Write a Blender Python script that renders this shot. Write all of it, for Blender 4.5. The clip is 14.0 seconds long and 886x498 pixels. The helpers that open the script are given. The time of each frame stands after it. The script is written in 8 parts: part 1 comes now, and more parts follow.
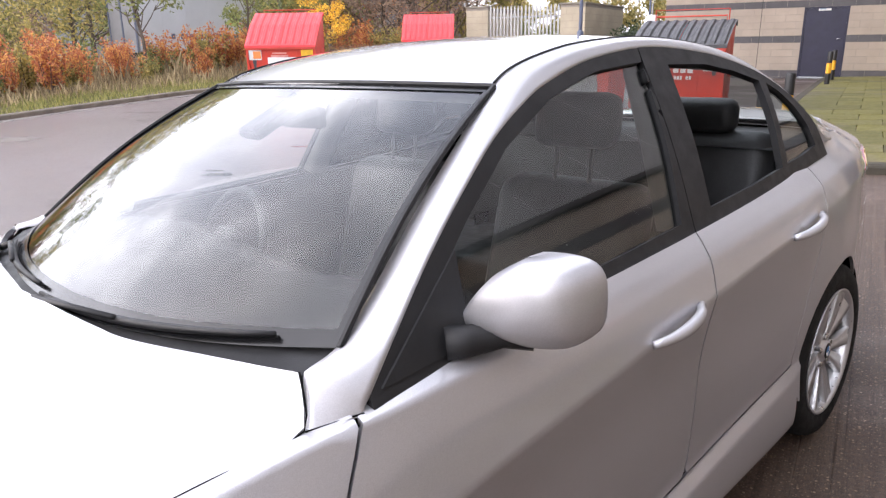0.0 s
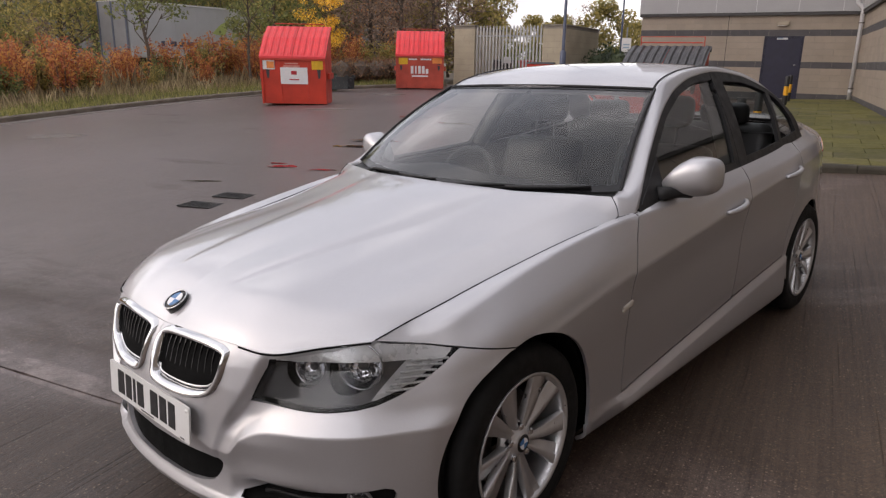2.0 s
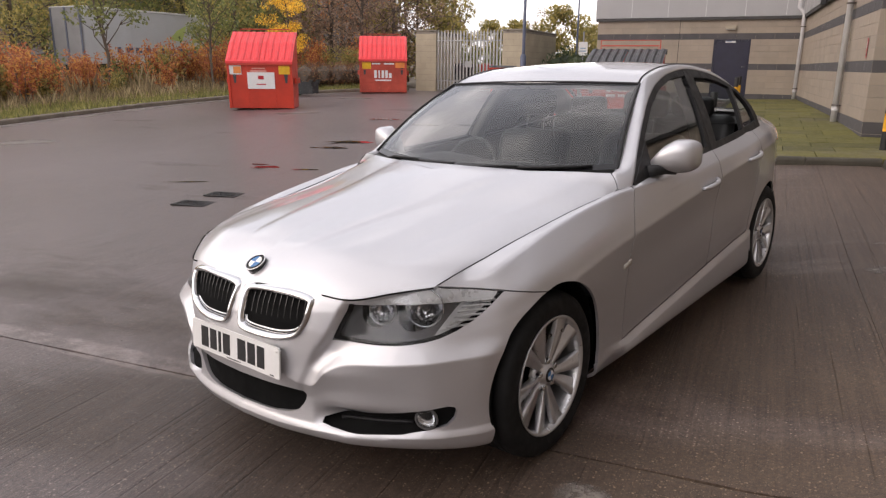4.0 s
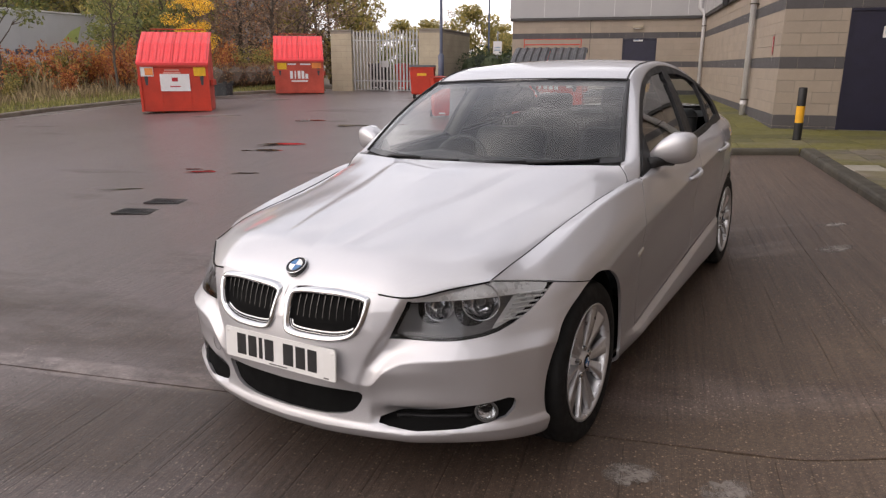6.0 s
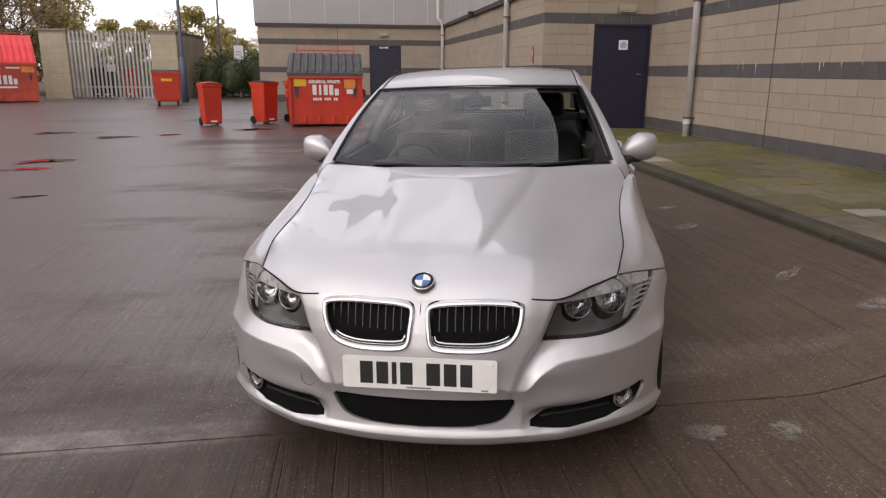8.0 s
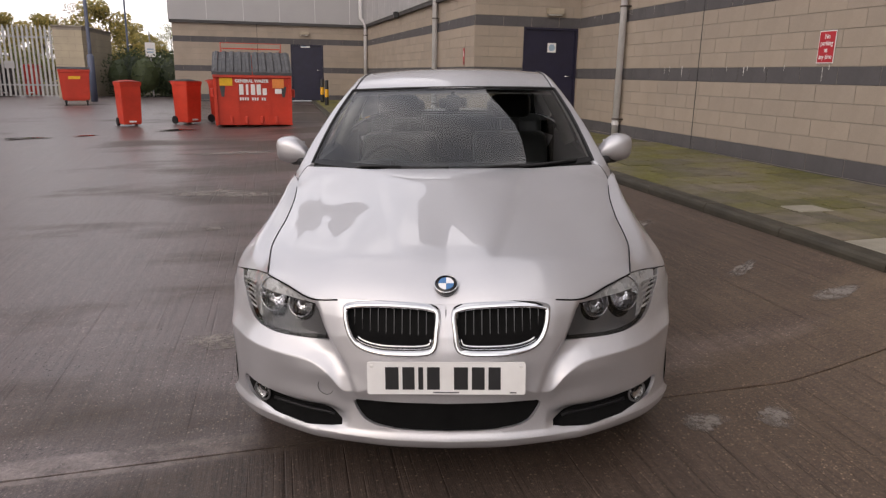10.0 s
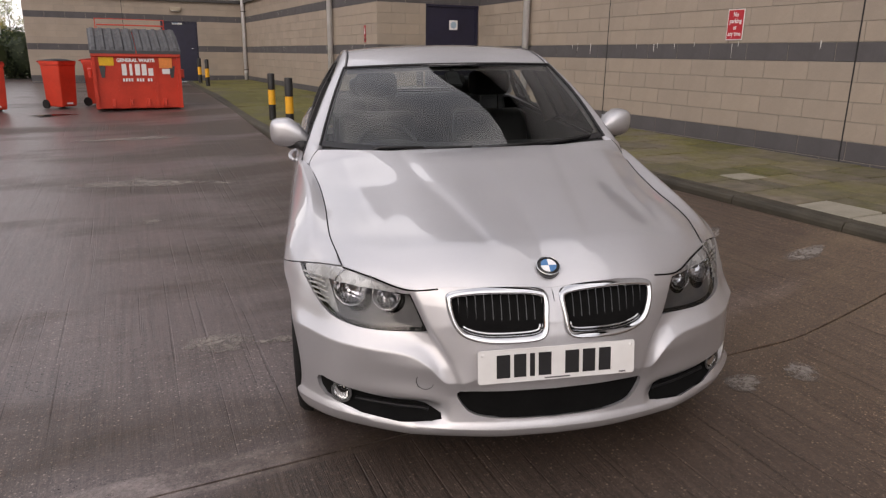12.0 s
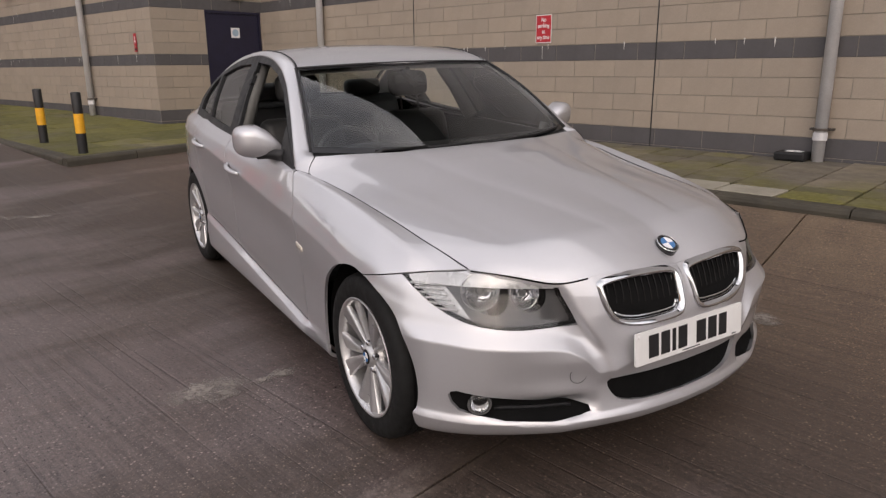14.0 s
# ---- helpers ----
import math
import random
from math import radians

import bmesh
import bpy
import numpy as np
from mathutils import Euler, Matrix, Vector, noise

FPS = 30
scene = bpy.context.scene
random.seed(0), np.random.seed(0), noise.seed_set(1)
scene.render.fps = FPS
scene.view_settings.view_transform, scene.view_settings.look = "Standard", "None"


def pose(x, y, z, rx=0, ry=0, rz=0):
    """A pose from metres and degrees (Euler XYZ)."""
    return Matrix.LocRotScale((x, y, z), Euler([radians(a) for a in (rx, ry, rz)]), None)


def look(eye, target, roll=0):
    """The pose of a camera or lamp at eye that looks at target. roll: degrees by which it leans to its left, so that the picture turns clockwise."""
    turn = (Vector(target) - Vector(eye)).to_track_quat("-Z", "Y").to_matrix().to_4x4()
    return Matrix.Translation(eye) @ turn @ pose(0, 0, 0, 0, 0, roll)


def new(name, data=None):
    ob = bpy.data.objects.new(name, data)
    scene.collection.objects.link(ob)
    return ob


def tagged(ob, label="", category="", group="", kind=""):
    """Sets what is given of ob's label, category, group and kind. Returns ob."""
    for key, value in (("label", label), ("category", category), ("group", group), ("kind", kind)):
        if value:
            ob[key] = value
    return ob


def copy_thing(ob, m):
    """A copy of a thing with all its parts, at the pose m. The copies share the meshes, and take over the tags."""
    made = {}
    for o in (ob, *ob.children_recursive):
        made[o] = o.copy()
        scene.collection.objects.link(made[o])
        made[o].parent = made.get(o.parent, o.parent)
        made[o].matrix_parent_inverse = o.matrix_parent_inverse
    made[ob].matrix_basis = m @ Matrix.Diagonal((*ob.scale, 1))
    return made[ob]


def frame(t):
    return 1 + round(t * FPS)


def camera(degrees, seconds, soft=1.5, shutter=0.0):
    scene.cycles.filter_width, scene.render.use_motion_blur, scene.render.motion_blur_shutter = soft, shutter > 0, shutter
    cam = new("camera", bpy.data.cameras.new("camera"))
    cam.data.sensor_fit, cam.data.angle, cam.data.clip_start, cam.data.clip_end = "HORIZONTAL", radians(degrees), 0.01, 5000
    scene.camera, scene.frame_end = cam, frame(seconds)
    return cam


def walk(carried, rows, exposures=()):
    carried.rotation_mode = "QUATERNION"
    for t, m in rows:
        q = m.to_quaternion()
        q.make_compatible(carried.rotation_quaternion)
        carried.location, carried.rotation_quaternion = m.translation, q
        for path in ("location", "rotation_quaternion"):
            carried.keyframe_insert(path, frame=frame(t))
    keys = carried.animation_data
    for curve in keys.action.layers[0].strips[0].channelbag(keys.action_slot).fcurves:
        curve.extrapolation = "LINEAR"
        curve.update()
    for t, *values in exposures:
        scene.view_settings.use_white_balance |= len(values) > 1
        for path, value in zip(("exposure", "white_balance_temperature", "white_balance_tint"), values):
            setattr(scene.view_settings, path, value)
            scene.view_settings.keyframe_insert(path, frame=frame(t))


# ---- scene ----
cam = camera(65.2, 14.0, soft=1.3)
# seconds, eye, yaw to the left of +y, pitch and roll in degrees; +y is the parked car's tail, the origin lies under its front axle
PATH = [
    (0.0, 1.497, 0.172, 1.452, 45.70, -16.39, -0.72),
    (0.5, 1.583, -0.261, 1.447, 43.63, -15.56, -0.05),
    (1.0, 1.755, -0.714, 1.439, 44.13, -14.46, 0.99),
    (1.5, 1.880, -1.192, 1.474, 43.93, -14.74, 0.61),
    (2.0, 1.931, -1.581, 1.477, 42.46, -15.28, 0.95),
    (2.5, 2.024, -1.891, 1.448, 41.91, -15.53, -0.32),
    (3.0, 2.033, -2.056, 1.461, 40.96, -15.61, -0.62),
    (3.5, 2.014, -2.095, 1.451, 39.62, -14.98, 0.23),
    (4.0, 2.012, -2.097, 1.449, 38.96, -14.86, 0.59),
    (6.5, 1.384, -2.517, 1.438, 27.18, -14.73, 0.50),
    (7.0, 1.036, -2.673, 1.450, 21.39, -14.57, 1.12),
    (7.5, 0.689, -2.851, 1.469, 14.27, -14.54, 0.94),
    (8.0, 0.376, -2.868, 1.440, 8.46, -14.29, 0.48),
    (8.5, 0.135, -2.869, 1.441, 3.79, -14.01, 1.11),
    (11.0, -0.094, -2.882, 1.424, -0.30, -14.73, 0.99),
    (11.5, -0.346, -2.824, 1.397, -3.42, -15.84, 0.92),
    (12.0, -0.716, -2.731, 1.413, -9.46, -15.64, 0.83),
    (12.5, -1.125, -2.669, 1.399, -16.48, -16.49, 0.74),
    (13.0, -1.398, -2.502, 1.365, -21.69, -14.96, -1.01),
    (13.5, -1.594, -2.357, 1.342, -26.05, -14.51, -1.47),
    (14.0, -1.844, -2.213, 1.338, -30.99, -14.69, -0.40),
]


def stance(x, y, z, yaw, pitch, roll):
    a, b = radians(yaw), radians(pitch)
    way = Vector((-math.sin(a) * math.cos(b), math.cos(a) * math.cos(b), math.sin(b)))
    return look(Vector((x, y, z)), Vector((x, y, z)) + way, roll)


# the film's own exposure starts wide open and settles
EXPOSURES = [(0.0, 1.32, 6100), (0.5, 0.63, 6200), (1.0, 0.13, 6280), (1.5, -0.05, 6380), (2.0, -0.02, 6550), (3.0, 0.30, 6680), (4.0, 0.34, 6700), (7.0, 0.20, 6700), (8.5, 0.08, 6710), (11.0, 0.08, 6720), (14.0, 0.10, 6720)]
EXPOSURES = [(t, e, warm, 16) for t, e, warm in EXPOSURES]
walk(cam, [(t, stance(*row)) for t, *row in PATH], EXPOSURES)


# ---- world, sun, exposure ----
world = bpy.data.worlds.new("overcast_sky")
scene.world = world
world.use_nodes = True
wt = world.node_tree
wt.nodes.clear()
sky = wt.nodes.new("ShaderNodeTexSky")
sky.sky_type = "NISHITA"
sky.sun_disc = False
sky.sun_elevation = radians(32)
sky.sun_rotation = radians(215)
sky.dust_density = 4.0
sky.ozone_density = 1.5
sky_bg = wt.nodes.new("ShaderNodeBackground")
sky_bg.inputs["Strength"].default_value = 0.05
# cloud cover: soft grey cloud with brighter gaps, the same all round
tex = wt.nodes.new("ShaderNodeTexCoord")
cloud = wt.nodes.new("ShaderNodeTexNoise")
cloud.inputs["Scale"].default_value = 2.6
cloud.inputs["Detail"].default_value = 7
cloud.inputs["Roughness"].default_value = 0.55
cramp = wt.nodes.new("ShaderNodeValToRGB")
cramp.color_ramp.elements[0].position, cramp.color_ramp.elements[0].color = 0.42, (0.60, 0.61, 0.64, 1)
cramp.color_ramp.elements.new(0.53).color = (0.86, 0.85, 0.85, 1)
cramp.color_ramp.elements[2].position, cramp.color_ramp.elements[2].color = 0.62, (1.38, 1.36, 1.34, 1)
cloud_bg = wt.nodes.new("ShaderNodeBackground")
cloud_bg.inputs["Strength"].default_value = 1.15
sky_add = wt.nodes.new("ShaderNodeAddShader")
sky_out = wt.nodes.new("ShaderNodeOutputWorld")
wt.links.new(sky.outputs[0], sky_bg.inputs["Color"])
wt.links.new(tex.outputs["Generated"], cloud.inputs["Vector"])
wt.links.new(cloud.outputs["Fac"], cramp.inputs["Fac"])
wt.links.new(cramp.outputs[0], cloud_bg.inputs["Color"])
wt.links.new(sky_bg.outputs[0], sky_add.inputs[0])
wt.links.new(cloud_bg.outputs[0], sky_add.inputs[1])
wt.links.new(sky_add.outputs[0], sky_out.inputs["Surface"])

sun = new("sun", bpy.data.lights.new("sun", "SUN"))
sun.data.energy = 0.55
sun.data.angle = radians(100)
sun.data.color = (1.0, 0.96, 0.9)
sun.matrix_world = look((-6, -10, 8), (0, 0, 0))


# ---- materials ----
def shade(name, base, rough=0.6, metal=0.0, **more):
    """A principled material; returns it with its node tree and shader node."""
    m = bpy.data.materials.new(name)
    m.use_nodes = True
    sh = m.node_tree.nodes["Principled BSDF"]
    sh.inputs["Base Color"].default_value = (*base, 1)
    sh.inputs["Roughness"].default_value = rough
    sh.inputs["Metallic"].default_value = metal
    for key, value in more.items():
        sh.inputs[key.replace("_", " ")].default_value = value
    return m


def node(m, kind, **inputs):
    n = m.node_tree.nodes.new(kind)
    for key, value in inputs.items():
        n.inputs[key.replace("_", " ")].default_value = value
    return n


def wire(m, a, b):
    m.node_tree.links.new(a, b)


def place(m, space="Object"):
    if space == "World":
        return node(m, "ShaderNodeNewGeometry").outputs["Position"]
    return node(m, "ShaderNodeTexCoord").outputs[space]


def noisy(m, scale, detail=5, rough=0.55, space="Object", stretch=None):
    n = node(m, "ShaderNodeTexNoise", Scale=scale, Detail=detail, Roughness=rough)
    at = place(m, space)
    if stretch:
        mp = node(m, "ShaderNodeMapping", Scale=stretch)
        wire(m, at, mp.inputs["Vector"])
        at = mp.outputs[0]
    wire(m, at, n.inputs["Vector"])
    return n.outputs["Fac"]


def ramp(m, fac, *stops):
    r = node(m, "ShaderNodeValToRGB")
    el = r.color_ramp.elements
    while len(el) < len(stops):
        el.new(0.5)
    for e, (at, col) in zip(el, stops):
        e.position, e.color = at, (*col, 1) if len(col) == 3 else col
    wire(m, fac, r.inputs["Fac"])
    return r.outputs["Color"]


def grey(v):
    return (v, v, v)


def mixed(m, fac, a, b, how="MIX"):
    x = node(m, "ShaderNodeMix")
    x.data_type, x.blend_type = "RGBA", how
    for sock, v in ((x.inputs[0], fac), (x.inputs[6], a), (x.inputs[7], b)):
        if isinstance(v, (int, float)):
            sock.default_value = v
        elif isinstance(v, tuple):
            sock.default_value = (*v, 1)
        else:
            wire(m, v, sock)
    return x.outputs[2]


def bump(m, height, strength=0.3, distance=0.01):
    b = node(m, "ShaderNodeBump", Strength=strength, Distance=distance)
    wire(m, height, b.inputs["Height"])
    wire(m, b.outputs[0], m.node_tree.nodes["Principled BSDF"].inputs["Normal"])


def into(m, socket, value):
    wire(m, value, m.node_tree.nodes["Principled BSDF"].inputs[socket])


def weathered(name, base, rough=0.6, scale=6.0, amount=0.25, fine=60.0, relief=0.15, metal=0.0, **more):
    """Base colour with large stains and fine grain, and a little relief."""
    m = shade(name, base, rough, metal, **more)
    big = ramp(m, noisy(m, scale), (0.3, tuple(c * (1 - amount) for c in base)), (0.7, tuple(min(1, c * (1 + amount)) for c in base)))
    grain = noisy(m, fine, 3)
    into(m, "Base Color", mixed(m, 0.25, big, ramp(m, grain, (0.3, tuple(c * 0.7 for c in base)), (0.7, tuple(min(1, c * 1.25) for c in base)))))
    into(m, "Roughness", ramp(m, noisy(m, scale * 2.3), (0.3, grey(max(0, rough - 0.1))), (0.7, grey(min(1, rough + 0.1)))))
    if relief:
        bump(m, grain, relief, 0.004)
    return m


# silver paint: fine metal flake under a clear coat
PAINT = shade("silver_paint", (0.55, 0.55, 0.56), 0.5, 0.82, Coat_Weight=1.0, Coat_Roughness=0.006, Coat_IOR=1.65)
flake = noisy(PAINT, 900, 2)
into(PAINT, "Base Color", ramp(PAINT, flake, (0.3, (0.47, 0.468, 0.485)), (0.7, (0.63, 0.625, 0.648))))
into(PAINT, "Roughness", ramp(PAINT, noisy(PAINT, 3), (0.3, grey(0.50)), (0.7, grey(0.55))))
BLACK_PLASTIC = weathered("black_plastic", (0.016, 0.016, 0.017), 0.5, 8, 0.2, 300, 0.1, Specular_IOR_Level=0.3)
GLOSS_BLACK = weathered("gloss_black_trim", (0.010, 0.010, 0.011), 0.18, 8, 0.2, 300, 0.0)
RUBBER = weathered("tyre_rubber", (0.010, 0.010, 0.010), 0.7, 12, 0.3, 200, 0.2, Specular_IOR_Level=0.22)
CHROME = shade("chrome", (0.62, 0.625, 0.635), 0.07, 1.0)
ALLOY = weathered("alloy_paint", (0.54, 0.535, 0.54), 0.36, 14, 0.12, 400, 0.0, 0.75, Coat_Weight=0.6, Coat_Roughness=0.08)
DARK_METAL = weathered("brake_iron", (0.10, 0.085, 0.075), 0.55, 20, 0.4, 200, 0.2, 0.7)
VOID = weathered("dark_lining", (0.005, 0.005, 0.005), 0.9, 9, 0.2, 90, 0.2, Specular_IOR_Level=0.1)


def thin_glass(name, tint, fac=1.0):
    """Clear pane: a mirror reflection by Fresnel over a tinted see-through."""
    m = bpy.data.materials.new(name)
    m.use_nodes = True
    t = m.node_tree
    t.nodes.clear()
    out = t.nodes.new("ShaderNodeOutputMaterial")
    mix = t.nodes.new("ShaderNodeMixShader")
    see = t.nodes.new("ShaderNodeBsdfTransparent")
    see.inputs["Color"].default_value = (*tint, 1)
    gl = t.nodes.new("ShaderNodeBsdfGlossy")
    gl.inputs["Roughness"].default_value = 0.01
    fr = t.nodes.new("ShaderNodeFresnel")
    fr.inputs["IOR"].default_value = 1.5
    mul = t.nodes.new("ShaderNodeMath")
    mul.operation = "MULTIPLY"
    mul.use_clamp = True
    mul.inputs[1].default_value = fac
    t.links.new(fr.outputs[0], mul.inputs[0])
    t.links.new(mul.outputs[0], mix.inputs[0])
    t.links.new(see.outputs[0], mix.inputs[1])
    t.links.new(gl.outputs[0], mix.inputs[2])
    t.links.new(mix.outputs[0], out.inputs[0])
    return m


SCREEN = thin_glass("windscreen_glass", (0.76, 0.80, 0.78), 1.75)
SIDE_GLASS = thin_glass("side_glass", (0.68, 0.72, 0.70), 1.6)
LENS = thin_glass("lamp_lens", (0.93, 0.94, 0.95), 1.3)

# yard: damp brushed concrete, brown-grey, brushed along the building, smooth margins beside the joints
CONCRETE = shade("yard_concrete", (0.085, 0.066, 0.060), 0.55)
yard_axes = node(CONCRETE, "ShaderNodeMapping", Rotation=(0, 0, radians(-14.5)))
wire(CONCRETE, place(CONCRETE, "World"), yard_axes.inputs["Vector"])


def yard_noise(scale, detail, rough, stretch=(1, 1, 1)):
    mp = node(CONCRETE, "ShaderNodeMapping", Scale=stretch)
    wire(CONCRETE, yard_axes.outputs[0], mp.inputs["Vector"])
    n = node(CONCRETE, "ShaderNodeTexNoise", Scale=scale, Detail=detail, Roughness=rough)
    wire(CONCRETE, mp.outputs[0], n.inputs["Vector"])
    return n.outputs["Fac"]


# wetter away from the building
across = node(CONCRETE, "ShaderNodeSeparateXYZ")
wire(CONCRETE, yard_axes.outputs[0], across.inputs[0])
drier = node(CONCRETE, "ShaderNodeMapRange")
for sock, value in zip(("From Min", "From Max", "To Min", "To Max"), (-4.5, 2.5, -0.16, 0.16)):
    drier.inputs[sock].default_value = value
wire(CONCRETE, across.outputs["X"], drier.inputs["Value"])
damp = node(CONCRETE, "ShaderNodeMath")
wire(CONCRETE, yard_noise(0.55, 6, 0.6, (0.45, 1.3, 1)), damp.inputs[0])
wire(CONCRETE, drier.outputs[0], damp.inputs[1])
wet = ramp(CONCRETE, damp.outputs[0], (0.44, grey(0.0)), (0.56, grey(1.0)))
tone = ramp(CONCRETE, yard_noise(1.3, 8, 0.62), (0.28, (0.035, 0.026, 0.023)), (0.5, (0.048, 0.037, 0.033)), (0.74, (0.070, 0.055, 0.048)))
# broad damp brown patches, and bluish ones with sky sheen painted into the colour
patch = yard_noise(0.22, 4, 0.55, (1.0, 0.55, 1))
tone = mixed(CONCRETE, 1.0, tone, ramp(CONCRETE, patch, (0.38, (0.64, 0.59, 0.53)), (0.60, (1.46, 1.48, 1.62))), "MULTIPLY")
# far bays get a paler, bluer colour that stands in for reflected sky
far_sheen = node(CONCRETE, "ShaderNodeMapRange")
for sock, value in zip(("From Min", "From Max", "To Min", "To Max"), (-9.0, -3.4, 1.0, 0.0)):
    far_sheen.inputs[sock].default_value = value
wire(CONCRETE, across.outputs["X"], far_sheen.inputs["Value"])
tone = mixed(CONCRETE, far_sheen.outputs[0], tone, mixed(CONCRETE, 1.0, tone, (1.80, 1.86, 2.08), "MULTIPLY"))
brush = yard_noise(1.0, 4, 0.75, (38, 0.9, 1))
groove = ramp(CONCRETE, yard_noise(1.0, 2, 0.5, (48, 0.5, 1)), (0.30, grey(1.0)), (0.37, grey(0.0)))
# the margins beside the cross joint were trowelled smooth and stayed paler
from_joint = node(CONCRETE, "ShaderNodeMath")
wire(CONCRETE, across.outputs["Y"], from_joint.inputs[0])
from_joint.inputs[1].default_value = 0.20
span = node(CONCRETE, "ShaderNodeMath")
wire(CONCRETE, from_joint.outputs[0], span.inputs[0])
span.inputs[1].default_value = 0.5
margin = ramp(CONCRETE, span.outputs[0], (0.455, grey(0.0)), (0.47, grey(1.0)), (0.62, grey(1.0)), (0.645, grey(0.0)))
pale = mixed(CONCRETE, 1.0, margin, ramp(CONCRETE, yard_noise(2.4, 8, 0.75), (0.42, grey(0.0)), (0.58, grey(1.0))), "MULTIPLY")
# it shows where the traffic has not darkened it
open_side = node(CONCRETE, "ShaderNodeMapRange")
open_side.inputs["From Min"].default_value, open_side.inputs["From Max"].default_value = -0.4, -1.4
wire(CONCRETE, across.outputs["X"], open_side.inputs["Value"])
pale = mixed(CONCRETE, 1.0, pale, open_side.outputs[0], "MULTIPLY")
brush = mixed(CONCRETE, margin, brush, grey(0.5))
tone = mixed(CONCRETE, pale, tone, (0.25, 0.215, 0.195))
tone = mixed(CONCRETE, 0.56, tone, ramp(CONCRETE, brush, (0.36, (0.012, 0.009, 0.008)), (0.64, (0.110, 0.087, 0.077))))
groove = mixed(CONCRETE, margin, groove, grey(0.0))
tone = mixed(CONCRETE, groove, tone, mixed(CONCRETE, 1.0, tone, (0.58, 0.56, 0.56), "MULTIPLY"))
speck = yard_noise(64, 5, 0.8)
tone = mixed(CONCRETE, 0.50, tone, ramp(CONCRETE, speck, (0.40, (0.006, 0.0045, 0.004)), (0.64, (0.112, 0.088, 0.080))))
# pale stones that show in the worn surface
worn = ramp(CONCRETE, yard_noise(1.1, 5, 0.6), (0.36, grey(0.25)), (0.60, grey(1.0)))
for size, share, reach, pale_tone in ((62.0, 0.80, 0.34, (0.24, 0.20, 0.172)), (120.0, 0.70, 0.40, (0.17, 0.142, 0.125))):
    stone = node(CONCRETE, "ShaderNodeTexVoronoi", Scale=size, Randomness=1.0)
    wire(CONCRETE, yard_axes.outputs[0], stone.inputs["Vector"])
    pick = node(CONCRETE, "ShaderNodeSeparateColor")
    wire(CONCRETE, stone.outputs["Color"], pick.inputs[0])
    some = ramp(CONCRETE, pick.outputs[0], (share, grey(0.0)), (share + 0.03, grey(1.0)))
    dot = ramp(CONCRETE, stone.outputs["Distance"], (reach * 0.5, grey(1.0)), (reach, grey(0.0)))
    tone = mixed(CONCRETE, mixed(CONCRETE, 1.0, mixed(CONCRETE, 1.0, some, dot, "MULTIPLY"), worn, "MULTIPLY"), tone, pale_tone)
tone = mixed(CONCRETE, mixed(CONCRETE, 1.0, pale, grey(0.60), "MULTIPLY"), tone, ramp(CONCRETE, speck, (0.35, (0.10, 0.084, 0.075)), (0.65, (0.225, 0.195, 0.178))))
# pale dried mud in the gutter beside the kerb
kerb_side = node(CONCRETE, "ShaderNodeMapRange")
kerb_side.inputs["From Min"].default_value, kerb_side.inputs["From Max"].default_value = 0.7, 2.6
wire(CONCRETE, across.outputs["X"], kerb_side.inputs["Value"])
lower_end = node(CONCRETE, "ShaderNodeMapRange")
lower_end.inputs["From Min"].default_value, lower_end.inputs["From Max"].default_value = 1.9, 0.5
wire(CONCRETE, across.outputs["Y"], lower_end.inputs["Value"])
mud = mixed(CONCRETE, 1.0, mixed(CONCRETE, 1.0, kerb_side.outputs[0], lower_end.outputs[0], "MULTIPLY"), ramp(CONCRETE, yard_noise(1.9, 7, 0.62, (0.6, 1.0, 1)), (0.36, grey(0.0)), (0.62, grey(0.50))), "MULTIPLY")
tone = mixed(CONCRETE, mud, tone, ramp(CONCRETE, speck, (0.35, (0.080, 0.064, 0.050)), (0.65, (0.185, 0.155, 0.125))))
# browner kerb-to-car strip, with its brighter light and the shade beyond painted in
lit_strip = node(CONCRETE, "ShaderNodeMapRange")
lit_strip.inputs["From Min"].default_value, lit_strip.inputs["From Max"].default_value = -0.1, 1.3
wire(CONCRETE, across.outputs["X"], lit_strip.inputs["Value"])
tone = mixed(CONCRETE, lit_strip.outputs[0], mixed(CONCRETE, 1.0, tone, (0.94, 0.92, 0.88), "MULTIPLY"), mixed(CONCRETE, 1.0, tone, (1.50, 1.42, 1.26), "MULTIPLY"))
# wet areas are tinted brighter and bluish, painting the sky's sheen into them
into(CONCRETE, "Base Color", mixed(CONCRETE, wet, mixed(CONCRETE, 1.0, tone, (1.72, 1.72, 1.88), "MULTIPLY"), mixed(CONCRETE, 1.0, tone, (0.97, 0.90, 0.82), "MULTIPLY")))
into(CONCRETE, "Roughness", mixed(CONCRETE, 0.35, ramp(CONCRETE, wet, (0.0, grey(0.32)), (1.0, grey(0.62))), ramp(CONCRETE, speck, (0.35, grey(0.15)), (0.65, grey(0.75)))))
bump(CONCRETE, mixed(CONCRETE, groove, mixed(CONCRETE, 0.40, brush, speck), grey(0.05)), 0.9, 0.007)
wire(CONCRETE, ramp(CONCRETE, wet, (0.0, grey(0.50)), (1.0, grey(1.0))), [n for n in CONCRETE.node_tree.nodes if n.type == "BUMP"][0].inputs["Strength"])
VERGE_KERB = weathered("pale_kerb_concrete", (0.155, 0.130, 0.098), 0.8, 3.0, 0.4, 80, 0.4)
SOIL = weathered("verge_soil", (0.10, 0.075, 0.045), 0.9, 0.4, 0.4, 30, 0.5)
KERB = weathered("kerb_concrete", (0.046, 0.040, 0.028), 0.75, 3.0, 0.45, 80, 0.5)


